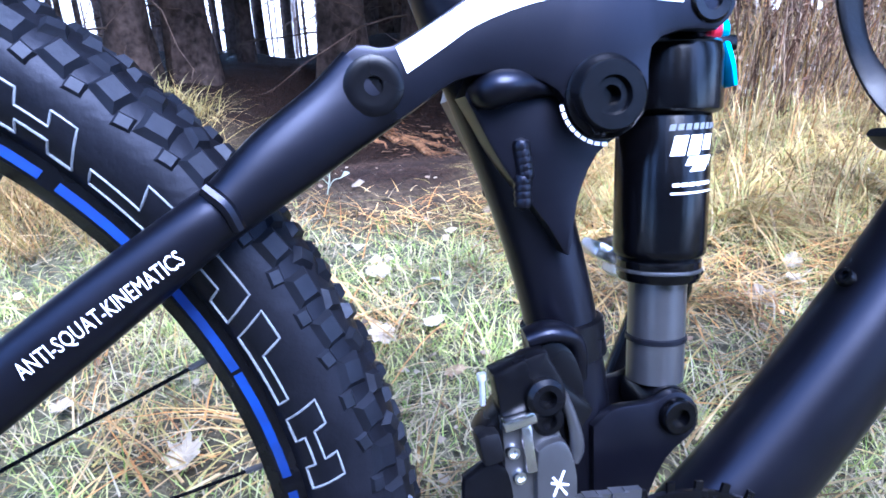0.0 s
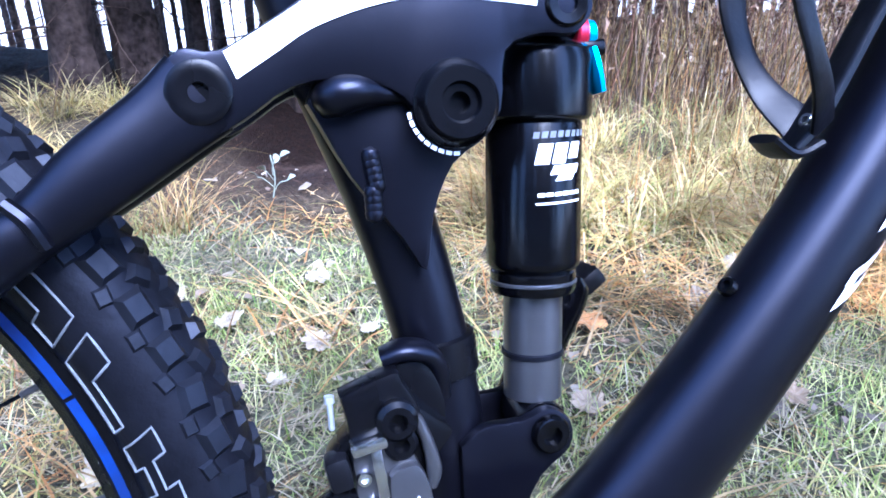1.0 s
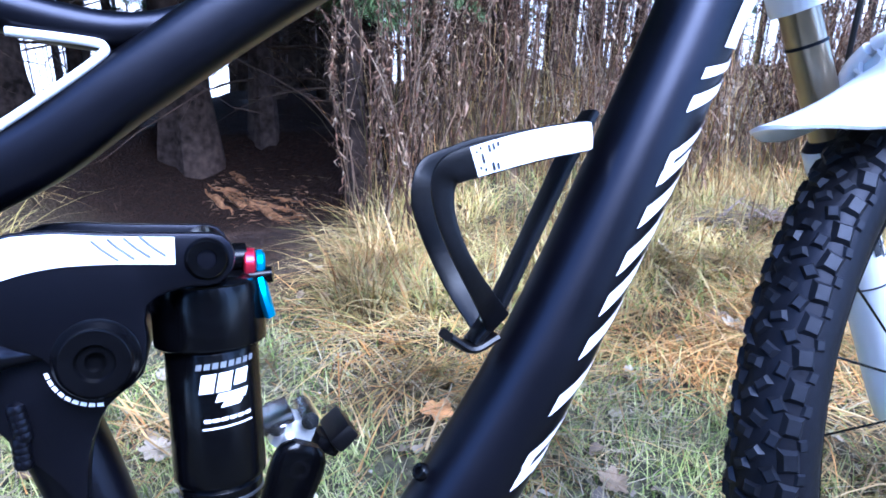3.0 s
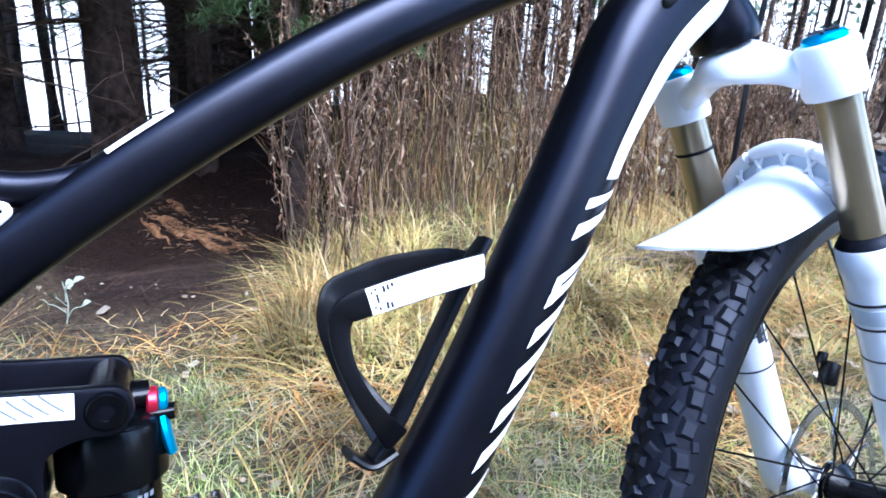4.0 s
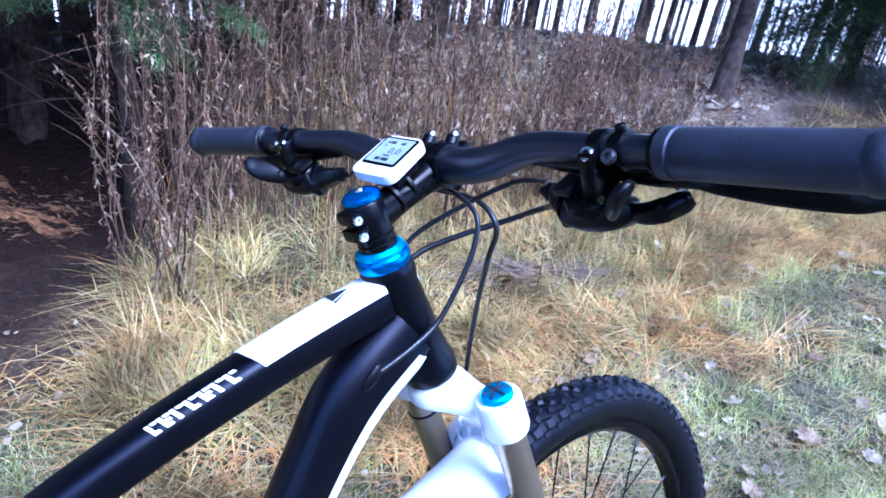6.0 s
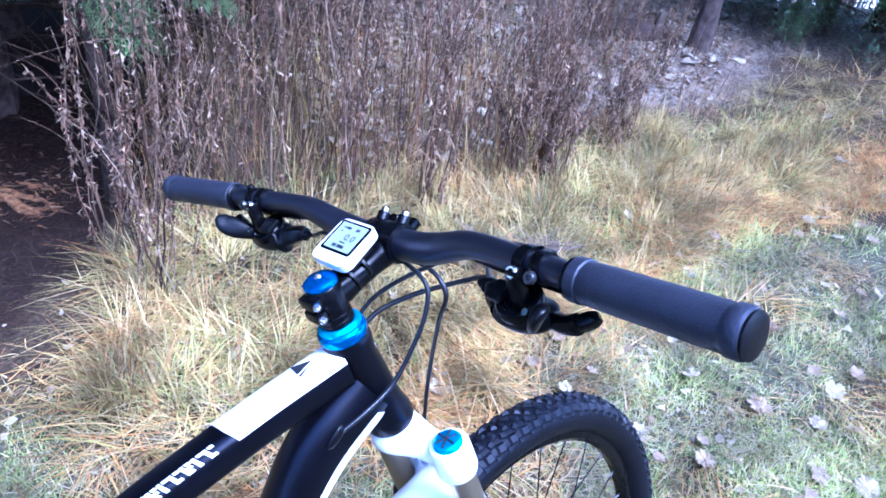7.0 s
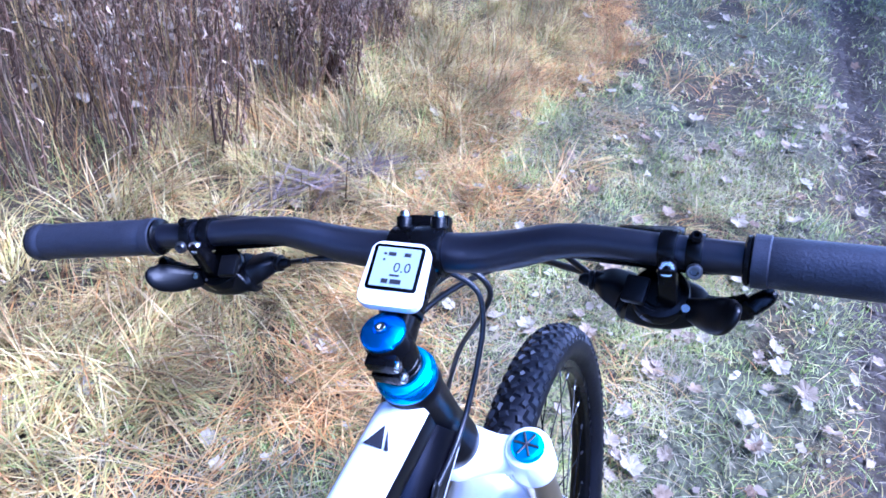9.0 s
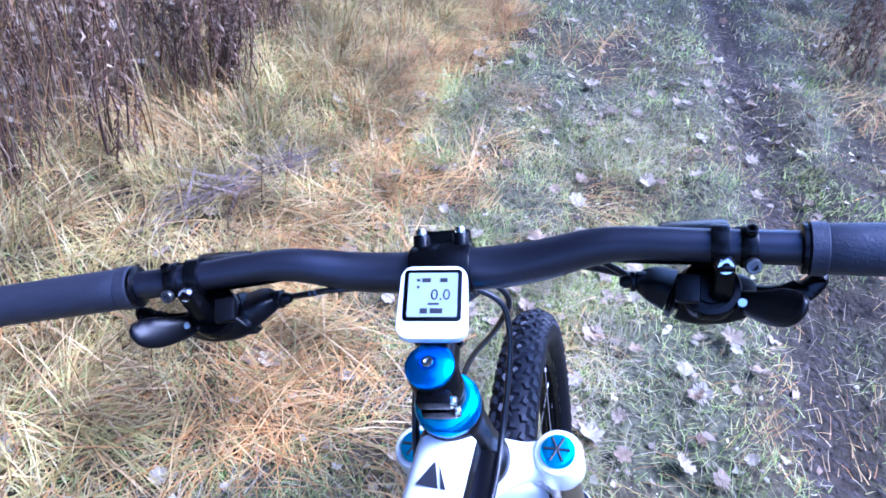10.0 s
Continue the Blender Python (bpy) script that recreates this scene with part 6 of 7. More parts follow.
    for a, count in decals:
        for k in range(count):
            shape = shapes[k % 4]
            pts = []
            for (u0, v0), (u1, v1) in zip(shape, shape[1:] + shape[:1]):
                for i in range(4):
                    pts.append(tuple(on_wall(u0 + (u1 - u0) * i / 4, v0 + (v1 - v0) * i / 4, a + 8.8 * k)))
            part("outline_mark", tube(pts + pts[:1], 0.0006, 1, 5), M_GREYDECAL, tyre, "grey outlined print", xf)
    for side in (-1, 1):
        for a in range(0, 360, 12) if xf is None else ():
            b2 = bmesh.new()
            vs = []
            for i in range(5):
                w = radians(a + (11.6 if (a // 12) % 3 else 10.4) * i / 4)
                for r, y in ((0.2775, 0.0130), (0.2818, 0.0130)):
                    vs.append(b2.verts.new(axle + Vector((r * math.cos(w), side * y, r * math.sin(w)))))
            for i in range(4):
                b2.faces.new((vs[2 * i], vs[2 * i + 1], vs[2 * i + 3], vs[2 * i + 2]))
            part("rim_decal", b2, M_BLUEDECAL, rim, "blue rim decal", xf)
    hub = part("hub", lathe([(0.008, -0.050), (0.010, -0.046), (0.024, -0.032), (0.027, -0.029), (0.024, -0.026), (0.013, -0.018), (0.013, 0.018), (0.024, 0.026), (0.027, 0.029), (0.024, 0.032), (0.010, 0.046), (0.008, 0.050)], axle, (0, 1, 0), 28), M_BLACK, rim, "", xf)
    for k in range(28):
        w = 2 * math.pi * k / 28
        side = 1 if k % 2 else -1
        lean = radians(38) * (1 if (k // 2) % 2 else -1)
        a = axle + Vector((0.0255 * math.cos(w + lean), side * 0.029, 0.0255 * math.sin(w + lean)))
        b = axle + Vector((0.271 * math.cos(w), 0, 0.271 * math.sin(w)))
        sp = part("spoke", tube([tuple(a), tuple(b)], 0.0010, 2, 6), M_BLACK, rim, "", xf)
        nip = a.lerp(b, 0.955)
        part("nipple", tube([tuple(nip), tuple(b)], 0.0016, 1, 6), M_SHAFT, sp, "", xf)
    # brake disc on the left
    d = join(lathe([(0.080, 0.0), (0.090, 0.0), (0.090, 0.0018), (0.080, 0.0018)], axle + Vector((0, 0.040, 0)), (0, 1, 0), 64, closed=True), lathe([(0.018, 0), (0.026, 0), (0.026, 0.003), (0.018, 0.003)], axle + Vector((0, 0.039, 0)), (0, 1, 0), 28, closed=True))
    for k in range(6):
        w = 2 * math.pi * k / 6
        d = join(d, tube([tuple(axle + Vector((0.024 * math.cos(w), 0.041, 0.024 * math.sin(w)))), tuple(axle + Vector((0.055 * math.cos(w + 0.35), 0.041, 0.055 * math.sin(w + 0.35)))), tuple(axle + Vector((0.082 * math.cos(w + 0.3), 0.041, 0.082 * math.sin(w + 0.3))))], 0.002, 4, 6))
    part("brake_disc", d, M_STEEL, rim, "steel brake disc", xf)
    return rim


rear_wheel = wheel("rear_wheel", REAR_AXLE, None, ((2, 8), (190, 6)))
front_wheel = wheel("front_wheel", FRONT_AXLE, STEER, ())
part("cassette", lathe([(0.050, 0), (0.052, 0.004), (0.040, 0.014), (0.026, 0.030), (0.016, 0.034)], REAR_AXLE + Vector((0, -0.028, 0)), (0, -1, 0), 36), M_SHAFT, bike)

# ---- drivetrain


def crank(side, tip):
    """A crank arm with its pedal, on one side."""
    y = side * 0.083
    a = Vector((BB.x, y, BB.z))
    b = Vector((tip[0], y, tip[1]))
    arm = part("crank_arm", sweep([(*(a.lerp(b, t)), ry, rz) for t, ry, rz in ((-0.06, 0.008, 0.017), (0.05, 0.009, 0.019), (0.35, 0.008, 0.0165), (0.8, 0.0078, 0.0170), (0.98, 0.0080, 0.0190), (1.06, 0.0075, 0.0170), (1.10, 0.006, 0.010))], 5, 18, 2.8), M_GLOSS, bike, "gloss black crank arm")
    part("spindle_boss", lathe([(0.012, -0.030), (0.0125, 0.006), (0.010, 0.008), (0.006, 0.008), (0.005, 0.004), (0, 0.004)], a, (0, side, 0), 24), M_BLACK, arm)
    part("pedal_axle", tube([(b.x, y, b.z), (b.x, y + side * 0.095, b.z)], 0.0065, 2, 12), M_STEEL, arm)
    part("axle_cap", lathe([(0.0075, 0), (0.007, 0.001), (0.004, 0.001), (0.0035, -0.002), (0, -0.002)], (b.x, y - side * 0.0078, b.z), (0, -side, 0), 18), M_BLACK, arm)
    mid = a.lerp(b, 0.62)
    em = lathe([(0.0088, 0), (0.0088, 0.0004), (0.0072, 0.0004), (0.0072, 0)], (mid.x, y - side * 0.0079, mid.z), (0, -side, 0), 28, closed=True)
    part("emblem_ring", em, M_DECAL, arm, "white ring emblem")
    for k in (-1, 1):
        part("emblem_stroke", box((mid.x + 0.003 * k, y - side * 0.0082, mid.z), (0.0016, 0.0005, 0.009), 0, (0, 20, 0)), M_DECAL, arm)
    for h, l in ((0.78, 0.020), (0.81, 0.016)):
        q = a.lerp(b, h)
        part("lettering_bar", box((q.x, y - side * 0.0079, q.z), (l, 0.0005, 0.0016), 0, (0, 18, 0)), M_DECAL, arm)
    ang = (0, 30, 0)
    c = Vector((b.x + 0.004, y + side * 0.058, b.z + 0.004))
    pedal = part("pedal", box(c, (0.030, 0.030, 0.026), 0.006, ang), M_ALLOY, arm, "silver clipless pedal")
    for s2 in (-1, 1):
        q = c + Vector((0.024 * s2, 0, -0.013 * s2))
        part("clip", box(q, (0.020, 0.034, 0.012), 0.004, ang), M_BLACK if s2 > 0 else M_STEEL, pedal)
        part("spring", lathe([(0.0065, -0.022), (0.0072, -0.018), (0.0072, 0.018), (0.0065, 0.022)], c + Vector((0.012 * s2, 0, 0.012)), (0, 1, 0), 16), M_STEEL, pedal)
    part("plate", box(c + Vector((-0.010, -side * 0.004, 0.016)), (0.022, 0.042, 0.008), 0.002, (0, -15, 0)), M_STEEL, pedal, "worn bright plate")
    part("wing", box(c + Vector((0.036, 0, -0.006)), (0.014, 0.050, 0.020), 0.004, (0, 55, 0)), M_PLASTIC, pedal)


crank(1, (0.5215, 0.447))
crank(-1, (0.3825, 0.153))
rings = part("chainring", lathe([(0.060, 0), (0.082, 0), (0.082, 0.003), (0.060, 0.003)], BB + Vector((0, -0.050, 0)), (0, 1, 0), 64, closed=True), M_BLACK, bike)
for k in range(36):
    w = 2 * math.pi * k / 36
    part("tooth", box(BB + Vector((0.0835 * math.cos(w), -0.0485, 0.0835 * math.sin(w))), (0.006, 0.002, 0.004), 0, (0, -math.degrees(w), 0)), M_BLACK, rings)
for k in range(4):
    w = 2 * math.pi * k / 4 + 0.4
    part("spider_arm", tube([tuple(BB + Vector((0, -0.056, 0))), tuple(BB + Vector((0.066 * math.cos(w), -0.050, 0.066 * math.sin(w))))], 0.006, 2, 8), M_BLACK, rings)
chain = bmesh.new()
for k in range(66):
    f = k / 65
    p = Vector((BB.x - 0.02, -0.048, BB.z + 0.083)).lerp(Vector((0.0, -0.044, REAR_AXLE.z + 0.045)), f)
    b2 = box(p, (0.0085, 0.006 if k % 2 else 0.004, 0.008), 0, (0, 5, 0))
    chain = join(chain, b2)
part("chain", chain, M_SHAFT, bike, "", smooth=False)

# ---- bottle cage on the down tube
cage = part("bottle_cage", sweep([(0.622, 0, 0.536, 0.009, 0.003), (0.640, 0, 0.556, 0.010, 0.0035), (0.672, 0, 0.607, 0.010, 0.0035), (0.700, 0, 0.652, 0.011, 0.0035), (0.712, 0, 0.668, 0.009, 0.003)], 5, 14, 3.5), M_PLASTIC, bike, "black and white bottle cage")
for c in ((0.6330, -0.002, 0.5500), (0.6735, 0, 0.6085)):
    bolt(c, (-0.84, -0.05, 0.54), 0.0045, 0.0035, M_STEEL, cage)
for side in (-1, 1):
    fw = 0.011 if side < 0 else 0.0
    arm = [(0.703, side * 0.010, 0.653, 0.0016, 0.007), (0.690, side * 0.028, 0.653, 0.0016, 0.0088), (0.655, side * 0.0365, 0.650, 0.0016, 0.0092), (0.6330 - 0.7 * fw, side * 0.0365, 0.645, 0.0016, 0.0092), (0.6165 - fw, side * 0.0350, 0.6405, 0.0016, 0.0085)]
    wide = 1.0 if side < 0 else 1.45
    low = [(0.6105 - fw, side * 0.0330, 0.6330, 0.0018, 0.0072), (0.6100 - fw, side * 0.0325, 0.6200, 0.0018, 0.0060 * wide), (0.6125 - 0.9 * fw, side * 0.0320, 0.604, 0.0018, 0.0054 * wide), (0.6185 - 0.7 * fw, side * 0.0300, 0.585, 0.0018, 0.0054 * wide), (0.6270 - 0.4 * fw, side * 0.023, 0.566, 0.0018, 0.0068 * wide), (0.637, side * 0.007, 0.547, 0.0018, 0.0090 * wide)]
    part("arm", sweep(arm + low, 7, 14, 3.5), M_PLASTIC, cage)
    if side < 0:
        for a0, a1, words in ((42, 138, "white band with dark lettering marks"), (-42, -138, "white band")):
            part("white_band", patch(arm, 7, 0.07, 0.86, a0, a1, power=3.5, steps=20, lift=0.0006), M_DECAL, cage, words)
        for s, a0, a1 in ((0.715, 60, 82), (0.715, 100, 122), (0.690, 60, 76), (0.740, 62, 84), (0.740, 96, 122), (0.790, 60, 72), (0.790, 82, 94), (0.790, 104, 116), (0.820, 70, 78), (0.820, 98, 106)):
            part("mark", patch(arm, 7, s, s + 0.014, a0, a1, power=3.5, steps=2, lift=0.0011), M_DARKDECAL, cage)
part("foot", sweep([(0.636, 0, 0.539, 0.012, 0.0030), (0.619, 0, 0.534, 0.013, 0.0030), (0.606, 0, 0.543, 0.011, 0.0030)], 5, 12, 3), M_PLASTIC, cage)

# ---- fork, turned with the steering
LEG = Vector((0.954, 0, 0.792))


def leg(d, side, w=0.066):
    return LEG + Vector((0, side * w, 0)) + DOWN * d


def crown_bm():
    """The bridge of the fork: thick round the steerer, dipping to a waist and swelling into both bosses."""
    bm = bmesh.new()
    fore = Vector((0, 1, 0)).cross(STEER_AXIS)
    mid, end = HEAD_FOOT + DOWN * 0.0175, LEG + DOWN * 0.0245
    rings = []
    for k in range(49):
        y = -0.062 + 0.124 * k / 48
        a = abs(y)
        f = np.interp(a, [0, 0.012, 0.05, 0.062], [0, 0.05, 0.93, 1])
        c = mid.lerp(end, float(f))
        rx = float(np.interp(a, [0, 0.010, 0.018, 0.026, 0.036, 0.05, 0.062], [0.0290, 0.0280, 0.0250, 0.0215, 0.0188, 0.0178, 0.0180]))
        top = float(np.interp(a, [0, 0.016, 0.026, 0.036, 0.046, 0.062], [0.0185, 0.0180, 0.0150, 0.0115, 0.0125, 0.0170]))
        low = float(np.interp(a, [0, 0.016, 0.030, 0.040, 0.050, 0.062], [0.0130, 0.0125, 0.0110, 0.0115, 0.0150, 0.0185]))
        ring = []
        for i in range(32):
            w = 2 * math.pi * i / 32
            u = math.copysign(abs(math.cos(w)) ** 0.8, math.cos(w))
            v = math.copysign(abs(math.sin(w)) ** 0.75, math.sin(w))
            p = c + fore * rx * u + STEER_AXIS * (top if v > 0 else low) * v
            ring.append(bm.verts.new((p.x, y, p.z)))
        rings.append(ring)
    for a, b in zip(rings, rings[1:]):
        for i in range(32):
            bm.faces.new((a[i], a[(i + 1) % 32], b[(i + 1) % 32], b[i]))
    bm.faces.new(rings[0])
    bm.faces.new(rings[-1])
    for _ in range(3):
        bmesh.ops.smooth_vert(bm, verts=[v for r in rings[1:-1] for v in r], factor=0.5, use_axis_x=True, use_axis_z=True)
    bmesh.ops.recalc_face_normals(bm, faces=bm.faces)
    return bm


crown = part("fork_crown", crown_bm(), M_WHITE, bike, "white fork crown", STEER, angle=85)
for side in (-1, 1):
    leg_part = part("fork_leg", lathe([(0.0225, 0.162), (0.0238, 0.164), (0.0240, 0.181), (0.0230, 0.186), (0.0222, 0.190), (0.0224, 0.204), (0.0220, 0.213), (0.0208, 0.225), (0.0205, 0.300), (0.0200, 0.400), (0.0190, 0.430), (0.0120, 0.440)], leg(0, side), DOWN, 36), M_WHITE, bike, "white fork lower leg", STEER)
    part("stanchion", lathe([(0.016, 0.01), (0.016, 0.172)], leg(0, side), DOWN, 32), M_GOLD, leg_part, "bronze anodised stanchion", STEER)
    part("seal", lathe([(0.0162, 0.1545), (0.0185, 0.1555), (0.0205, 0.159), (0.0224, 0.1610), (0.0228, 0.1635)], leg(0, side), DOWN, 36), M_RUBBER, leg_part, "", STEER)
    part("crown_boss", lathe([(0.0170, 0.0045), (0.0205, 0.0050), (0.0222, 0.0075), (0.0226, 0.040), (0.0212, 0.0445), (0.0165, 0.0450)], leg(0, side), DOWN, 36), M_WHITE, crown, "", STEER)
    cap = part("top_cap", lathe([(0.0155, 0.0052), (0.0155, 0.0015), (0.0135, -0.0010), (0.0100, -0.0020), (0, -0.0020)], leg(0, side), DOWN, 28), M_CYAN, crown, "light blue anodised cap", STEER)
    for w in (0.4, 1.5, 2.6):
        v = Vector((math.cos(w), math.sin(w), 0))
        c = leg(-0.0022, side)
        ux = Vector((0, 1, 0)).cross(STEER_AXIS)
        part("cap_rib", tube([tuple(c + ux * 0.012 * v.x + Vector((0, 0.012 * v.y, 0))), tuple(c - ux * 0.012 * v.x - Vector((0, 0.012 * v.y, 0)))], 0.0013, 2, 6), M_DARKDECAL, cap, "", STEER)
    if side < 0:
        part("rebound_ring", lathe([(0.0163, 0.072), (0.0170, 0.0725), (0.0170, 0.0745), (0.0163, 0.075)], leg(0, 1), DOWN, 32), M_RUBBER, leg_part, "", STEER)
    # printed rings and outlined marks on the lower leg
    LEGROWS = [(*leg(d, side), r, r) for d, r in ((0.200, 0.0224), (0.2125, 0.0220), (0.225, 0.0209), (0.300, 0.0205), (0.400, 0.0200))]
    for d0, d1 in ((0.2065, 0.2085), (0.2285, 0.2305), (0.257, 0.2585), (0.292, 0.2935)):
        rr = 0.0231 if d0 < 0.21 else 0.0213
        part("print_ring", lathe([(rr - 0.002, d0), (rr, d0), (rr, d1), (rr - 0.002, d1)], leg(0, side), DOWN, 36, closed=True), M_DARKDECAL, leg_part, "", STEER)
    part("grey_band", lathe([(0.018, 0.212), (0.02245, 0.2121), (0.02125, 0.2255), (0.018, 0.2256)], leg(0, side), DOWN, 36, closed=True), M_LATTICE, leg_part, "", STEER)
    for s0, s1, a0, a1 in [m2 for m in ((0.16, 0.165, 20, 85), (0.16, 0.26, 80, 90), (0.255, 0.26, 20, 85), (0.19, 0.235, 30, 62), (0.31, 0.315, 15, 88), (0.31, 0.44, 82, 90), (0.35, 0.41, 30, 60), (0.435, 0.44, 15, 88), (0.52, 0.526, 10, 88), (0.52, 0.66, 80, 88), (0.655, 0.66, 10, 88), (0.17, 0.25, 92, 112), (0.32, 0.43, 92, 104), (0.53, 0.65, 92, 110)) for m2 in (m, (m[0], m[1], -m[2], -m[3]))]:
        part("outline_mark", patch(LEGROWS, 10, s0, s1, a0, a1, steps=6), M_DARKDECAL, leg_part, "", STEER)
    dr = leg(0.425, side)
    part("dropout", sweep([(dr.x, dr.y, dr.z, 0.012, 0.018), (0.5 * (dr.x + FRONT_AXLE.x), side * 0.060, 0.385, 0.010, 0.018), (FRONT_AXLE.x, side * 0.056, FRONT_AXLE.z, 0.008, 0.015)], 5, 16), M_WHITE, leg_part, "", STEER)
# the bridge between the legs, with its ribbed back
arch_pts = []
for k in range(17):
    w = math.pi * k / 16
    y = -0.064 * math.cos(w)
    lift = math.sin(w) ** 0.75
    base = leg(0.165, 0) + Vector((0.010, 0, 0.004))
    p = base + STEER_AXIS * (0.082 * lift) + Vector((0.012 * lift, 0, 0))
    arch_pts.append((p.x, y, p.z))
arch = part("fork_arch", sweep([(*p, 0.007, 0.007) for p in arch_pts], 2, 12), M_WHITE, crown, "white fork arch with ribbed back", STEER)
web = bmesh.new()
lo_pts = [(p[0] - 0.004, p[1] * 0.80, p[2] - 0.021 * math.sin(math.pi * k / 16) - 0.002) for k, p in enumerate(arch_pts)]
va = [web.verts.new(p) for p in arch_pts]
vb = [web.verts.new(p) for p in lo_pts]
for k in range(16):
    web.faces.new((va[k], va[k + 1], vb[k + 1], vb[k]))
part("web", web, M_LATTICE, arch, "", STEER)
part("lower_rib", sweep([(*p, 0.004, 0.004) for p in lo_pts], 2, 8), M_WHITE, arch, "", STEER)
for k in range(3, 13):
    a, b = arch_pts[k], lo_pts[k + 1 if k % 2 else k - 1 if k > 3 else k]
    part("rib", tube([(a[0] - 0.003, a[1], a[2]), (b[0] - 0.003, b[1], b[2])], 0.0016, 2, 6), M_WHITE, arch, "", STEER)
# mudguard blade behind the crown, above the tyre
guard = bmesh.new()
rows = []
spine = smooth_path([(0.836, 0.6520, 0.016, 0.002), (0.856, 0.6565, 0.029, 0.008), (0.880, 0.6620, 0.040, 0.017), (0.915, 0.6720, 0.0465, 0.027), (0.955, 0.6870, 0.0470, 0.035), (1.000, 0.7035, 0.0450, 0.040)], 5)
for x, z, hw, drop in spine:
    line = []
    for k in range(13):
        q = -1 + k / 6
        line.append(guard.verts.new((x - 0.006 * (1 - q * q) * max(0.0, 1 - (x - 0.838) / 0.02), hw * q, z - drop * abs(q) ** 2.4)))
    rows.append(line)
for a, b in zip(rows, rows[1:]):
    for k in range(12):
        guard.faces.new((a[k], a[k + 1], b[k + 1], b[k]))
bmesh.ops.recalc_face_normals(guard, faces=guard.faces)
bmesh.ops.solidify(guard, geom=guard.faces[:], thickness=0.0028)
part("mudguard", guard, M_WHITE, bike, "white plastic mudguard blade over front tyre", STEER, angle=60)
part("brake_caliper", join(box((1.097, 0.032, 0.497), (0.015, 0.014, 0.024), 0.004, (0, 20, 0)), box((1.094, 0.037, 0.512), (0.008, 0.008, 0.012), 0.002, (0, 20, 0))), M_BLACK, bike)

# ---- cockpit
part("headset_cup", lathe([(0.0235, -0.002), (0.0248, 0.0), (0.0248, 0.007), (0.0235, 0.0095), (0.0215, 0.011)], HEAD_TOP, STEER_AXIS, 36), M_BLUE, bike, "blue anodised headset cup", STEER)
part("headset_cover", lathe([(0.0222, 0.009), (0.0222, 0.013), (0.0190, 0.016)], HEAD_TOP, STEER_AXIS, 36), M_CYAN, bike, "", STEER)
for h in (0.0150, 0.0218):
    part("spacer", lathe([(0.0165, h), (0.0172, h + 0.0008), (0.0172, h + 0.0060), (0.0165, h + 0.0066)], HEAD_TOP, STEER_AXIS, 30), M_BLACK, bike, "", STEER)
stem = part("stem", lathe([(0.0165, 0.0290), (0.0175, 0.0300), (0.0175, 0.0585), (0.0165, 0.0597)], HEAD_TOP, STEER_AXIS, 32), M_BLACK, bike, "black alloy stem", STEER_BAR)
BAR = Vector((0.9540, 0, 0.9945))
st0 = HEAD_TOP + STEER_AXIS * 0.041
part("stem_body", sweep([(st0.x + 0.004, 0, st0.z + 0.003, 0.0150, 0.0165), (0.5 * (st0.x + BAR.x), 0, 0.5 * (st0.z + BAR.z) - 0.002, 0.0150, 0.0130), (BAR.x - 0.010, 0, BAR.z - 0.006, 0.0215, 0.0165)], 6, 20, 2.6), M_BLACK, stem, "", STEER_BAR)
part("bar_clamp", lathe([(0.0195, -0.023), (0.0205, -0.021), (0.0205, 0.021), (0.0195, 0.023)], BAR, (0, 1, 0), 32), M_BLACK, stem, "", STEER_BAR)
part("face_plate", box(BAR + Vector((0.0165, 0, 0.0095)), (0.010, 0.040, 0.026), 0.003, (0, 60, 0)), M_BLACK, stem, "", STEER_BAR)
for y in (-0.0150, 0.0150):
    part("bolt_boss", lathe([(0.0065, 0), (0.0065, 0.014), (0.006, 0.015)], BAR + Vector((0.004, y, 0.012)), (0.55, 0, 0.83), 16), M_BLACK, stem, "", STEER_BAR)
    bolt(BAR + Vector((0.0122, y, 0.0245)), (0.55, 0, 0.83), 0.0042, 0.0045, M_STEEL, stem, STEER_BAR)
    part("bolt_boss", lathe([(0.0060, 0), (0.0060, 0.012)], BAR + Vector((0.010, y, -0.020)), (0.8, 0, 0.6), 16), M_BLACK, stem, "", STEER_BAR)
part("top_cap", lathe([(0.0160, 0.0598), (0.0172, 0.0608), (0.0170, 0.0638), (0.0135, 0.0668), (0.0055, 0.0678), (0.0045, 0.0663), (0, 0.0663)], HEAD_TOP, STEER_AXIS, 36), M_BLUE, stem, "blue anodised top cap", STEER_BAR)
bolt(HEAD_TOP + STEER_AXIS * 0.0672, STEER_AXIS, 0.0042, 0.0025, M_STEEL, stem, STEER_BAR)
for h in (0.037, 0.052):
    p = HEAD_TOP + STEER_AXIS * h + Vector((-0.0185, -0.003, -0.006))
    part("clamp_ear", box(p, (0.011, 0.024, 0.0115), 0.003, (0, -18, 0)), M_BLACK, stem, "", STEER_BAR)
    bolt(p + Vector((-0.002, -0.012, 0)), (0, -1, 0), 0.0042, 0.003, M_STEEL, stem, STEER_BAR)


def bar_at(y):
    """The bar's centre line: a flat middle, then a rise and a sweep back."""
    a = abs(y)
    x = np.interp(a, [0, 0.06, 0.13, 0.19, 0.243, 0.39], [0.954, 0.954, 0.9465, 0.936, 0.927, 0.9065])
    z = np.interp(a, [0, 0.05, 0.075, 0.11, 0.14, 0.39], [0.9945, 0.9945, 1.000, 1.0105, 1.0145, 1.0145])
    return Vector((float(x), y, float(z)))


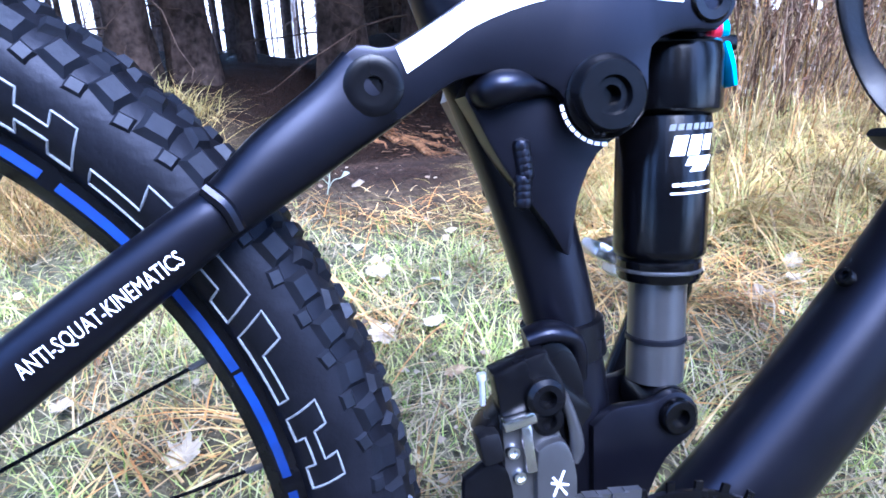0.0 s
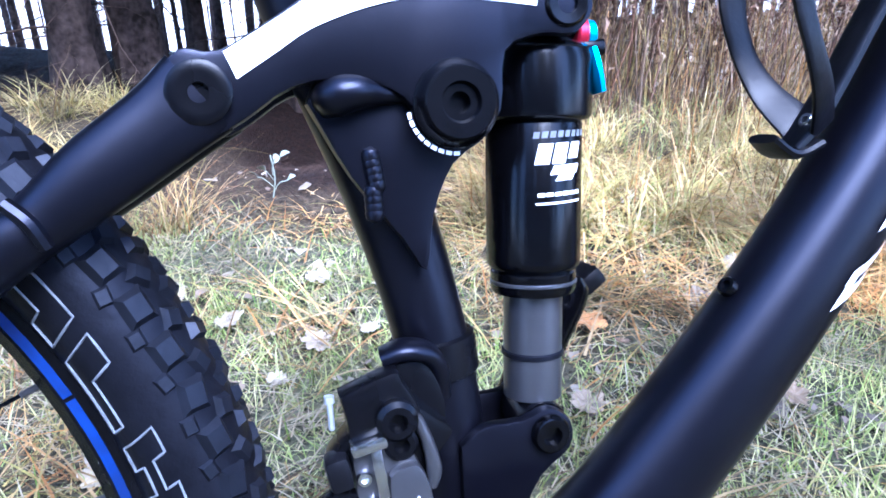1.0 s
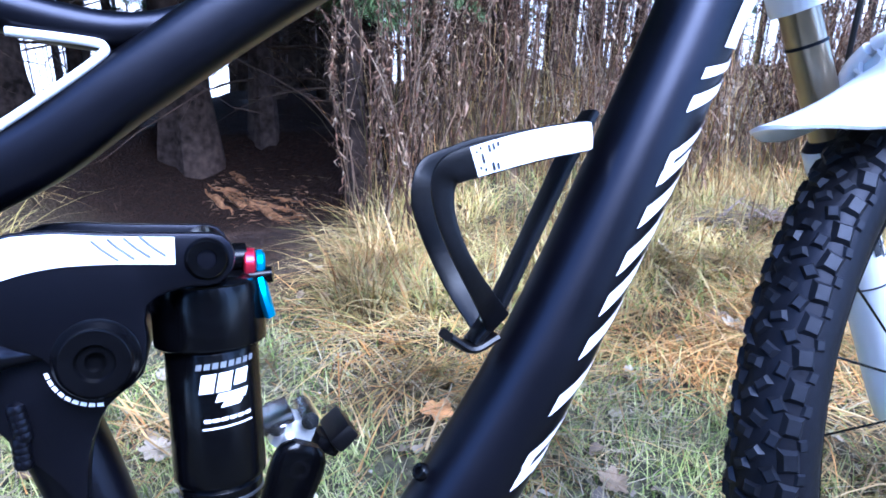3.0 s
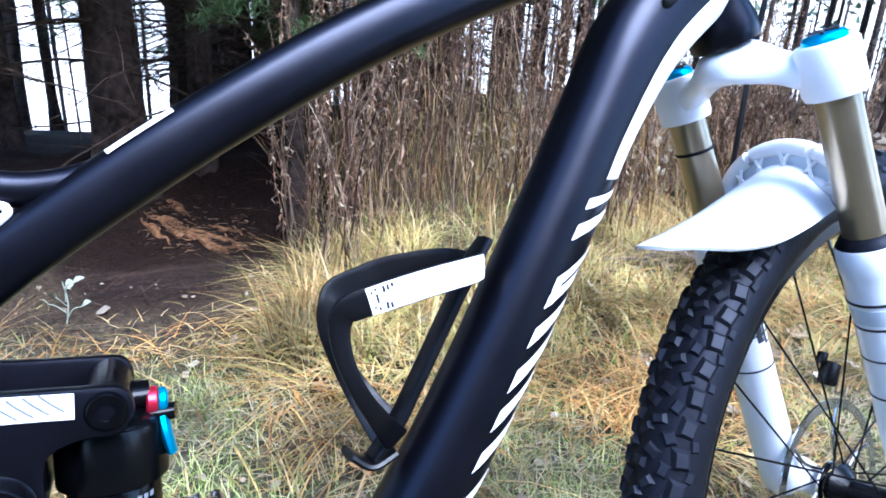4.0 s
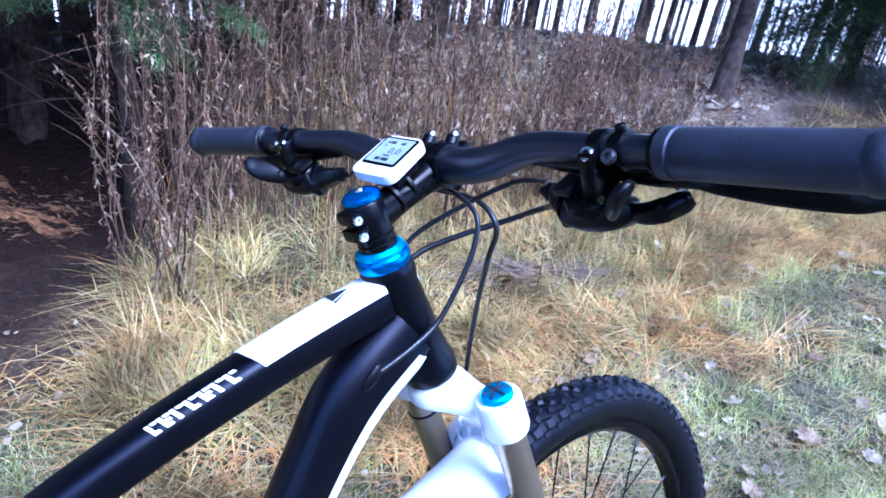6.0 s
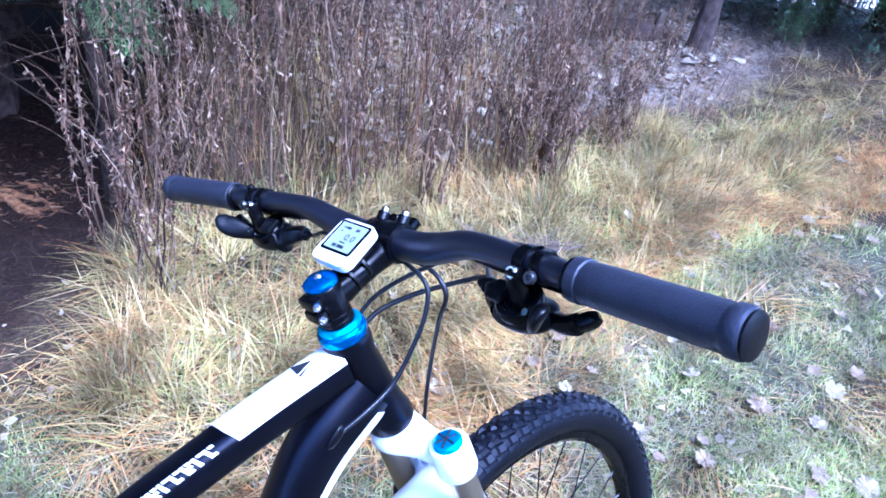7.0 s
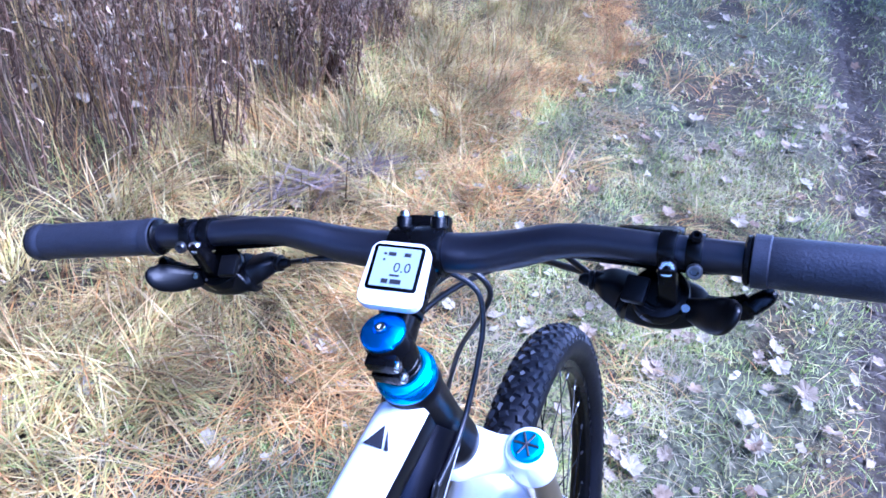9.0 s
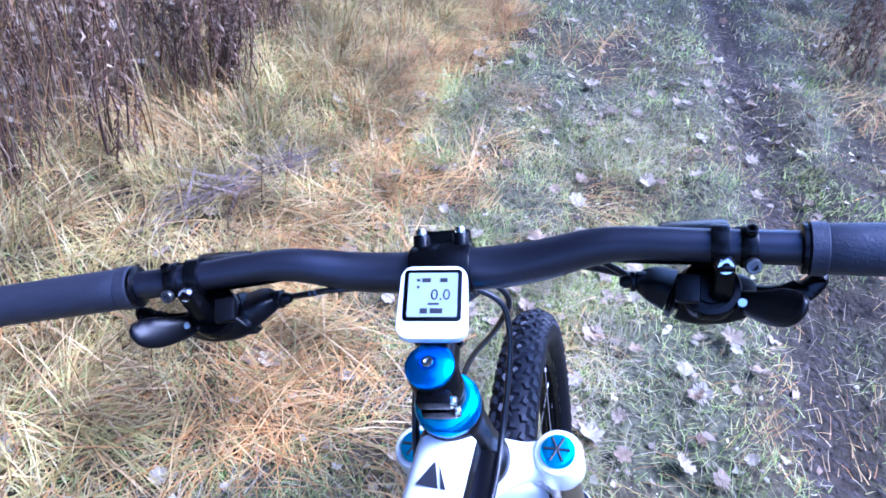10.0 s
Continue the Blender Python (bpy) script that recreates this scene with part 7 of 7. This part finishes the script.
BARROWS = []
for y in (-0.376, -0.26, -0.19, -0.14, -0.11, -0.075, -0.04, 0, 0.04, 0.075, 0.11, 0.14, 0.19, 0.26, 0.376):
    a = abs(y)
    r = 0.0159 if a < 0.06 else 0.0159 - (a - 0.06) / 0.09 * 0.0047 if a < 0.15 else 0.0112
    BARROWS.append((*bar_at(y), r, r))
bar = part("handlebar", sweep(BARROWS, 6, 24), M_BAR, bike, "matt black riser handlebar", STEER_BAR)


for side in (-1, 1):
    bx = (bar_at(side * 0.38) - bar_at(side * 0.25)).normalized()
    g0 = bar_at(side * 0.242)
    prof = [(0.0150, 0), (0.0172, 0.001), (0.0172, 0.010), (0.0158, 0.011)]
    prof += [(0.0162, 0.012), (0.0165, 0.03), (0.0165, 0.10), (0.0163, 0.119)]
    prof += [(0.0166, 0.121), (0.0174, 0.122), (0.0174, 0.131), (0.0160, 0.133)]
    grip = part("grip", lathe(prof, g0, bx, 28), M_GRIP, bar, "dark grey rubber grip", STEER_BAR)
    part("end_cap", lathe([(0.0158, 0.1332), (0.0158, 0.1350), (0.0120, 0.1362), (0, 0.1362)], g0, bx, 28), M_PLASTIC, grip, "", STEER_BAR)
    part("lock_collar", lathe([(0.0150, -0.004), (0.0163, -0.003), (0.0163, -0.0005), (0.0150, 0.0)], g0, bx, 28), M_BLACK, grip, "", STEER_BAR)
    # shifter: clamp band, hanger, flat pod with a round cover, thumb paddle and trigger
    c = bar_at(side * 0.192)
    ring = part("shifter", lathe([(0.0112, -0.0055), (0.0143, -0.0055), (0.0147, -0.004), (0.0147, 0.004), (0.0143, 0.0055), (0.0112, 0.0055)], c, bx, 28, closed=True), M_BLACK, bar, "black trigger shifter", STEER_BAR)
    part("bracket", box((0.921, side * 0.192, 0.9985), (0.013, 0.0125, 0.036), 0.003, (0, -14, 0)), M_BLACK, ring, "", STEER_BAR)
    bolt(Vector((0.9165, side * 0.192, 1.0125)), (-0.85, 0, 0.35), 0.0056, 0.0045, M_STEEL, ring, STEER_BAR)
    pod = part("pod", sweep([(0.948, side * 0.142, 0.979, 0.0080, 0.0065), (0.946, side * 0.150, 0.978, 0.0135, 0.0090), (0.943, side * 0.162, 0.974, 0.0165, 0.0110), (0.939, side * 0.172, 0.971, 0.0185, 0.0125), (0.938, side * 0.186, 0.970, 0.0190, 0.0130), (0.936, side * 0.200, 0.971, 0.0180, 0.0120), (0.933, side * 0.212, 0.973, 0.0130, 0.0095), (0.932, side * 0.219, 0.974, 0.0060, 0.0050)], 5, 24, 4.0), M_PLASTIC, ring, "", STEER_BAR)
    part("cover", lathe([(0.0205, -0.004), (0.0205, 0.0035), (0.0190, 0.0055), (0.0150, 0.0060), (0.0142, 0.0046), (0.0118, 0.0046), (0.0110, 0.0066), (0, 0.0072)], (0.931, side * 0.186, 0.9815), (-0.52, 0, 0.85), 32), M_BLACK, pod, "", STEER_BAR)
    part("screw", lathe([(0.0028, 0), (0.0028, 0.0015), (0, 0.0015)], (0.9150, side * 0.2035, 0.983), (-0.8, 0, 0.55), 12), M_STEEL, pod, "", STEER_BAR)
    part("rib", box((0.9225, side * 0.171, 0.9905), (0.020, 0.016, 0.006), 0.002, (0, -30, side * 12)), M_PLASTIC, pod, "", STEER_BAR)
    part("cable_barrel", lathe([(0.0068, 0), (0.0074, 0.0015), (0.0074, 0.0080), (0.0062, 0.0088), (0.0074, 0.0096), (0.0074, 0.0120), (0.0048, 0.0130), (0.0048, 0.0165), (0.003, 0.0200)], (0.9475, side * 0.1475, 0.979), (0.0, -side, 0.06), 18), M_PLASTIC, ring, "", STEER_BAR)
    part("thumb_lever", sweep([(0.930, side * 0.203, 0.973, 0.0045, 0.0070), (0.917, side * 0.211, 0.979, 0.0050, 0.0095), (0.907, side * 0.219, 0.984, 0.0052, 0.0115), (0.900, side * 0.227, 0.990, 0.0048, 0.0120), (0.897, side * 0.2325, 0.996, 0.0040, 0.0090), (0.896, side * 0.235, 1.000, 0.0022, 0.0035)], 6, 20, 2.4), M_PLASTIC, ring, "", STEER_BAR, angle=85)
    part("trigger", sweep([(0.934, side * 0.212, 0.974, 0.0060, 0.0060), (0.930, side * 0.228, 0.974, 0.0062, 0.0075), (0.929, side * 0.242, 0.978, 0.0066, 0.0085), (0.932, side * 0.252, 0.983, 0.0060, 0.0075), (0.935, side * 0.257, 0.986, 0.0035, 0.0045)], 5, 18, 3.4), M_BLACK, ring, "", STEER_BAR, angle=50)
    # brake lever
    b = bar_at(side * 0.209)
    br = part("brake_lever", lathe([(0.0112, -0.005), (0.0134, -0.005), (0.0140, -0.0035), (0.0140, 0.0035), (0.0134, 0.005), (0.0112, 0.005)], b, bx, 28, closed=True), M_BLACK, bar, "black hydraulic brake lever", STEER_BAR)
    part("master_cylinder", sweep([(b.x + 0.016, side * 0.120, b.z - 0.008, 0.007, 0.007), (b.x + 0.017, side * 0.150, b.z - 0.009, 0.0090, 0.0100), (b.x + 0.018, side * 0.205, b.z - 0.012, 0.0105, 0.0125), (b.x + 0.022, side * 0.228, b.z - 0.016, 0.009, 0.0110), (b.x + 0.030, side * 0.240, b.z - 0.021, 0.006, 0.0080)], 5, 18, 2.8), M_BLACK, br, "", STEER_BAR)
    part("reservoir", box((b.x + 0.020, side * 0.178, b.z - 0.002), (0.020, 0.046, 0.017), 0.004, (0, 12, 0)), M_BLACK, br, "", STEER_BAR)
    part("clamp_boss", box(b + Vector((0.012, 0, -0.004)), (0.020, 0.012, 0.014), 0.003), M_BLACK, br, "", STEER_BAR)
    bolt(b + Vector((-0.004, 0, 0.0138)), (-0.3, 0, 1), 0.0040, 0.004, M_BLACK, br, STEER_BAR)
    bolt(Vector((0.9165, side * 0.2085, 1.0115)), (-0.85, 0, 0.30), 0.0052, 0.0040, M_SHAFT, br, STEER_BAR)
    part("pivot", lathe([(0.0045, -0.009), (0.0045, 0.009), (0, 0.0095)], (b.x + 0.029, side * 0.236, b.z - 0.020), (0.1, 0, 1), 16), M_STEEL, br, "", STEER_BAR)
    part("blade", sweep([(b.x + 0.028, side * 0.228, b.z - 0.021, 0.006, 0.0070), (b.x + 0.039, side * 0.243, b.z - 0.024, 0.0045, 0.0060), (b.x + 0.044, side * 0.258, b.z - 0.027, 0.0042, 0.0070), (b.x + 0.044, side * 0.290, b.z - 0.029, 0.0046, 0.0088), (b.x + 0.040, side * 0.335, b.z - 0.030, 0.0044, 0.0085), (b.x + 0.046, side * 0.352, b.z - 0.030, 0.0035, 0.0060)], 6, 16, 2.6), M_BLACK, br, "", STEER_BAR)

# computer on the stem
cx = Vector((0.866, 0.0, 0.500)).normalized()
cy = Vector((-0.085, 0.992, 0.085))
cy = (cy - cx * cx.dot(cy)).normalized()
cz = cx.cross(cy)
cc = Vector((0.8972, -0.0035, 1.0104)) - cz * 0.0112
cm = STEER_BAR @ Matrix(((cx.x, cy.x, cz.x, cc.x), (cx.y, cy.y, cz.y, cc.y), (cx.z, cy.z, cz.z, cc.z), (0, 0, 0, 1)))


def flat_round(w, l, h, r, z0=0.0, waist=1.0):
    """A rounded slab: w across, l along, h thick."""
    pts = []
    for cx, cy, a in ((l / 2 - r, w / 2 - r, 0), (-l / 2 + r, w / 2 * waist - r, 90), (-l / 2 + r, -w / 2 * waist + r, 180), (l / 2 - r, -w / 2 + r, 270)):
        for k in range(6):
            q = radians(a + 18 * k)
            pts.append((cx + r * math.cos(q), cy + r * math.sin(q)))
    bm = bmesh.new()
    lo = [bm.verts.new((x, y, z0)) for x, y in pts]
    hi = [bm.verts.new((x, y, z0 + h)) for x, y in pts]
    bm.faces.new(lo)
    bm.faces.new(hi)
    for k in range(len(lo)):
        bm.faces.new((lo[k], lo[(k + 1) % len(lo)], hi[(k + 1) % len(lo)], hi[k]))
    bmesh.ops.recalc_face_normals(bm, faces=bm.faces)
    return bm


comp = part("cycle_computer", bevelled(flat_round(0.0465, 0.0530, 0.010, 0.009, 0, 1.05), 0.002), M_WHITE, bike, "white cycle computer with grey display", cm)
part("bezel", bevelled(flat_round(0.0400, 0.0375, 0.001, 0.003, 0.0098), 0.0004), M_GLOSS, comp, "", cm @ pose(0.0045, 0, 0))
part("display", flat_round(0.0340, 0.0320, 0.0005, 0.001, 0.0108), M_LCD, comp, "", cm @ pose(0.0045, 0, 0))
LCD = cm @ pose(0.0045, 0, 0.0115) @ Matrix.Rotation(radians(-90), 4, "Z")
part("digits", lettering("0.0", 0.0115, LCD @ pose(-0.0015, -0.004, 0), 0.0001), M_DARKDECAL, comp, "", smooth=False)
for x, y, w, h in ((-0.010, 0.0105, 0.0022, 0.0018), (-0.0045, 0.0105, 0.0060, 0.0030), (0.0075, 0.0105, 0.0050, 0.0030), (-0.010, 0.0055, 0.0016, 0.0018), (0.001, -0.0068, 0.0075, 0.0014), (-0.0055, -0.0118, 0.0050, 0.0036), (0.0030, -0.0118, 0.0085, 0.0036)):
    part("readout_bar", box((x, y, 0), (w, h, 0.0003), 0), M_DARKDECAL, comp, "", LCD, smooth=False)
part("mount", box((0.002, 0, -0.0075), (0.030, 0.026, 0.015), 0.003), M_PLASTIC, comp, "", cm)
for x in (-0.006, 0.012):
    part("strap", lathe([(0.0165, -0.0018), (0.0175, -0.0015), (0.0175, 0.0015), (0.0165, 0.0018)], (0.905 + x * 0.8, 0, 0.974 + x * 0.52), (0.80, 0, 0.48), 24, closed=True), M_PLASTIC, comp, "", STEER_BAR)

# cables and hoses
for name, pts, r in (
    ("gear_cable", [(0.931, 0.142, 0.970), (0.928, 0.124, 0.977), (0.926, 0.097, 0.986), (0.946, 0.060, 0.978), (0.966, 0.015, 0.970), (0.974, -0.018, 0.952), (0.967, -0.027, 0.926), (0.950, -0.028, 0.895), (0.924, -0.027, 0.860), (0.890, -0.029, 0.842), (0.8575, -0.0275, 0.8277)], 0.0025),
    ("brake_hose", [(0.948, 0.130, 0.992), (0.972, 0.060, 0.966), (0.992, 0.005, 0.958), (0.998, -0.019, 0.935), (0.998, -0.006, 0.900), (1.012, 0.030, 0.840), (1.020, 0.060, 0.760), (1.035, 0.092, 0.660), (1.060, 0.098, 0.540), (1.065, 0.085, 0.440)], 0.0027),
    ("brake_hose", [(0.988, -0.128, 0.976), (1.012, -0.085, 0.964), (1.030, -0.045, 0.952), (1.024, -0.005, 0.935), (0.988, 0.032, 0.917), (0.948, 0.045, 0.902), (0.914, 0.043, 0.874), (0.886, 0.036, 0.842), (0.866, 0.029, 0.818)], 0.0030),
    ("gear_cable", [(0.969, -0.125, 0.986), (0.982, -0.108, 0.987), (1.000, -0.080, 0.985), (1.005, -0.035, 0.978), (0.982, 0.016, 0.950), (0.942, 0.040, 0.922), (0.908, 0.040, 0.885), (0.880, 0.034, 0.850), (0.862, 0.029, 0.832)], 0.0026),
):
    part(name, tube(pts, r, 8, 10), M_CABLE, bike)

# ---------------------------------------------------------------- fallen leaves


def leaf_mesh(seed, lobes=5):
    """A dry lobed leaf, cupped and crumpled, with a stalk."""
    r = random.Random(seed)
    n = lobes * 6
    fold, cup, turn = r.uniform(-0.5, 0.5), r.uniform(0.15, 0.7), r.uniform(0, 6.28)
    size = [r.uniform(0.75, 1.2) for _ in range(lobes)]
    vs, fs = [(0, 0, 0.002)], []
    for ring in (0.5, 1.0):
        for k in range(n):
            a = 2 * math.pi * k / n
            lobe = abs(math.cos(a * lobes / 2)) ** 0.8
            edge = (0.76 + 0.26 * lobe * size[int(round(a * lobes / 6.2832)) % lobes]) if ring == 1.0 else 0.40
            edge *= r.uniform(0.88, 1.1) * (0.78 if abs(a - math.pi) < 0.5 else 1.0)
            x, y = 0.036 * edge * math.cos(a), 0.030 * edge * math.sin(a)
            d = 28 * (x * math.cos(turn) + y * math.sin(turn))
            z = 0.014 * cup * edge * edge + 0.008 * fold * abs(d) + r.uniform(-0.0035, 0.0035) * ring
            vs.append((x, y, z))
    for k in range(n):
        k2 = (k + 1) % n
        fs.append((0, 1 + k, 1 + k2))
        fs.append((1 + k, 1 + n + k, 1 + n + k2, 1 + k2))
    b = len(vs)
    vs += [(-0.012, -0.0007, 0.003), (-0.012, 0.0007, 0.003), (-0.050, 0.0045, 0.008), (-0.050, 0.0033, 0.008)]
    fs.append((b, b + 1, b + 2, b + 3))
    return vs, fs


LEAVES = [mesh_of("leaf", *leaf_mesh(k, 5 if k % 2 else 7), M_LEAF) for k in range(9)]
ORANGE = mesh_of("leaf", *leaf_mesh(9, 5), M_LEAFO)


def leaf(x, y, s, turn, k, flip=0, mesh=None):
    ob = new("fallen_leaf", mesh or LEAVES[k % len(LEAVES)])
    ob.matrix_world = pose(x, y, float(height(x, y)) + (0.024 if x < 1.4 else 0.030), flip, flip * 0.7, turn) @ Matrix.Scale(s, 4)
    return tagged(ob, "orange-brown fallen leaf lying on grass" if mesh else "pale dry fallen leaf lying curled on grass", "leaf", "fallen leaves")


lr = random.Random(4)
FOUND_LEAVES = [(0.51, 0.8), (-0.01, 0.67), (0.18, 0.55), (1.15, 0.85), (0.53, 0.67), (1.05, 0.79), (0.29, 0.86), (1.09, 1.18), (0.78, 0.56), (0.43, 0.77), (0.26, 0.77), (1.53, 0.9), (1.1, 0.24), (0.43, 0.99), (1.05, 0.53), (0.98, 1.26), (2.09, 0.49), (2.04, 0.44), (2.33, 0.5), (2.92, 1.12), (2.49, 0.9), (2.23, 0.67), (2.26, 1.17), (2.65, 1.05), (2.65, 1.39), (2.29, 0.28), (1.73, 0.91), (1.81, 0.88), (1.95, 0.94), (2.6, 0.45), (2.44, 0.39), (2.38, 0.2), (1.11, 1.23), (1.18, 0.91), (2.02, 0.25), (1.79, 0.13), (1.96, -0.04), (2.14, -0.18), (2.24, 0.18), (3.31, 1.08), (2.85, 0.89), (1.56, 0.95), (1.74, -0.03), (1.73, -0.11), (2.94, 1.07), (2.38, 1.01), (3.59, 1.15), (3.3, 0.49)]
ORANGE_LEAF = (0.86, 0.77)
for k, (x, y) in enumerate(FOUND_LEAVES):
    leaf(x, y, (0.55 if x < 1.4 else 0.7) * lr.uniform(0.85, 1.5), lr.uniform(0, 360), k, lr.uniform(-25, 25))
leaf(*ORANGE_LEAF, 0.9, 40, 0, 5, ORANGE)
for k in range(150):
    for _ in range(20):
        x, y = lr.uniform(-0.6, 6.5), lr.uniform(-0.9, 2.4)
        if (float(verge_line(x)) + 0.45 > y > 0.30 and float(bank_foot(x, y)) < 0.2) or (x > 1.7 and y < 0.3):
            break
    leaf(x, y, (0.28 + 0.5 * lr.random() ** 1.6) * (1.0 if x < 1.4 else 1.25), lr.uniform(0, 360), k, lr.uniform(-30, 30))
for k in range(100):
    x = lr.uniform(1.5, 4.8)
    y = lr.uniform(-0.35, float(verge_line(x)) + 0.10)
    leaf(x, y, 0.5 + 0.5 * lr.random() ** 1.5, lr.uniform(0, 360), k, lr.uniform(-25, 25))
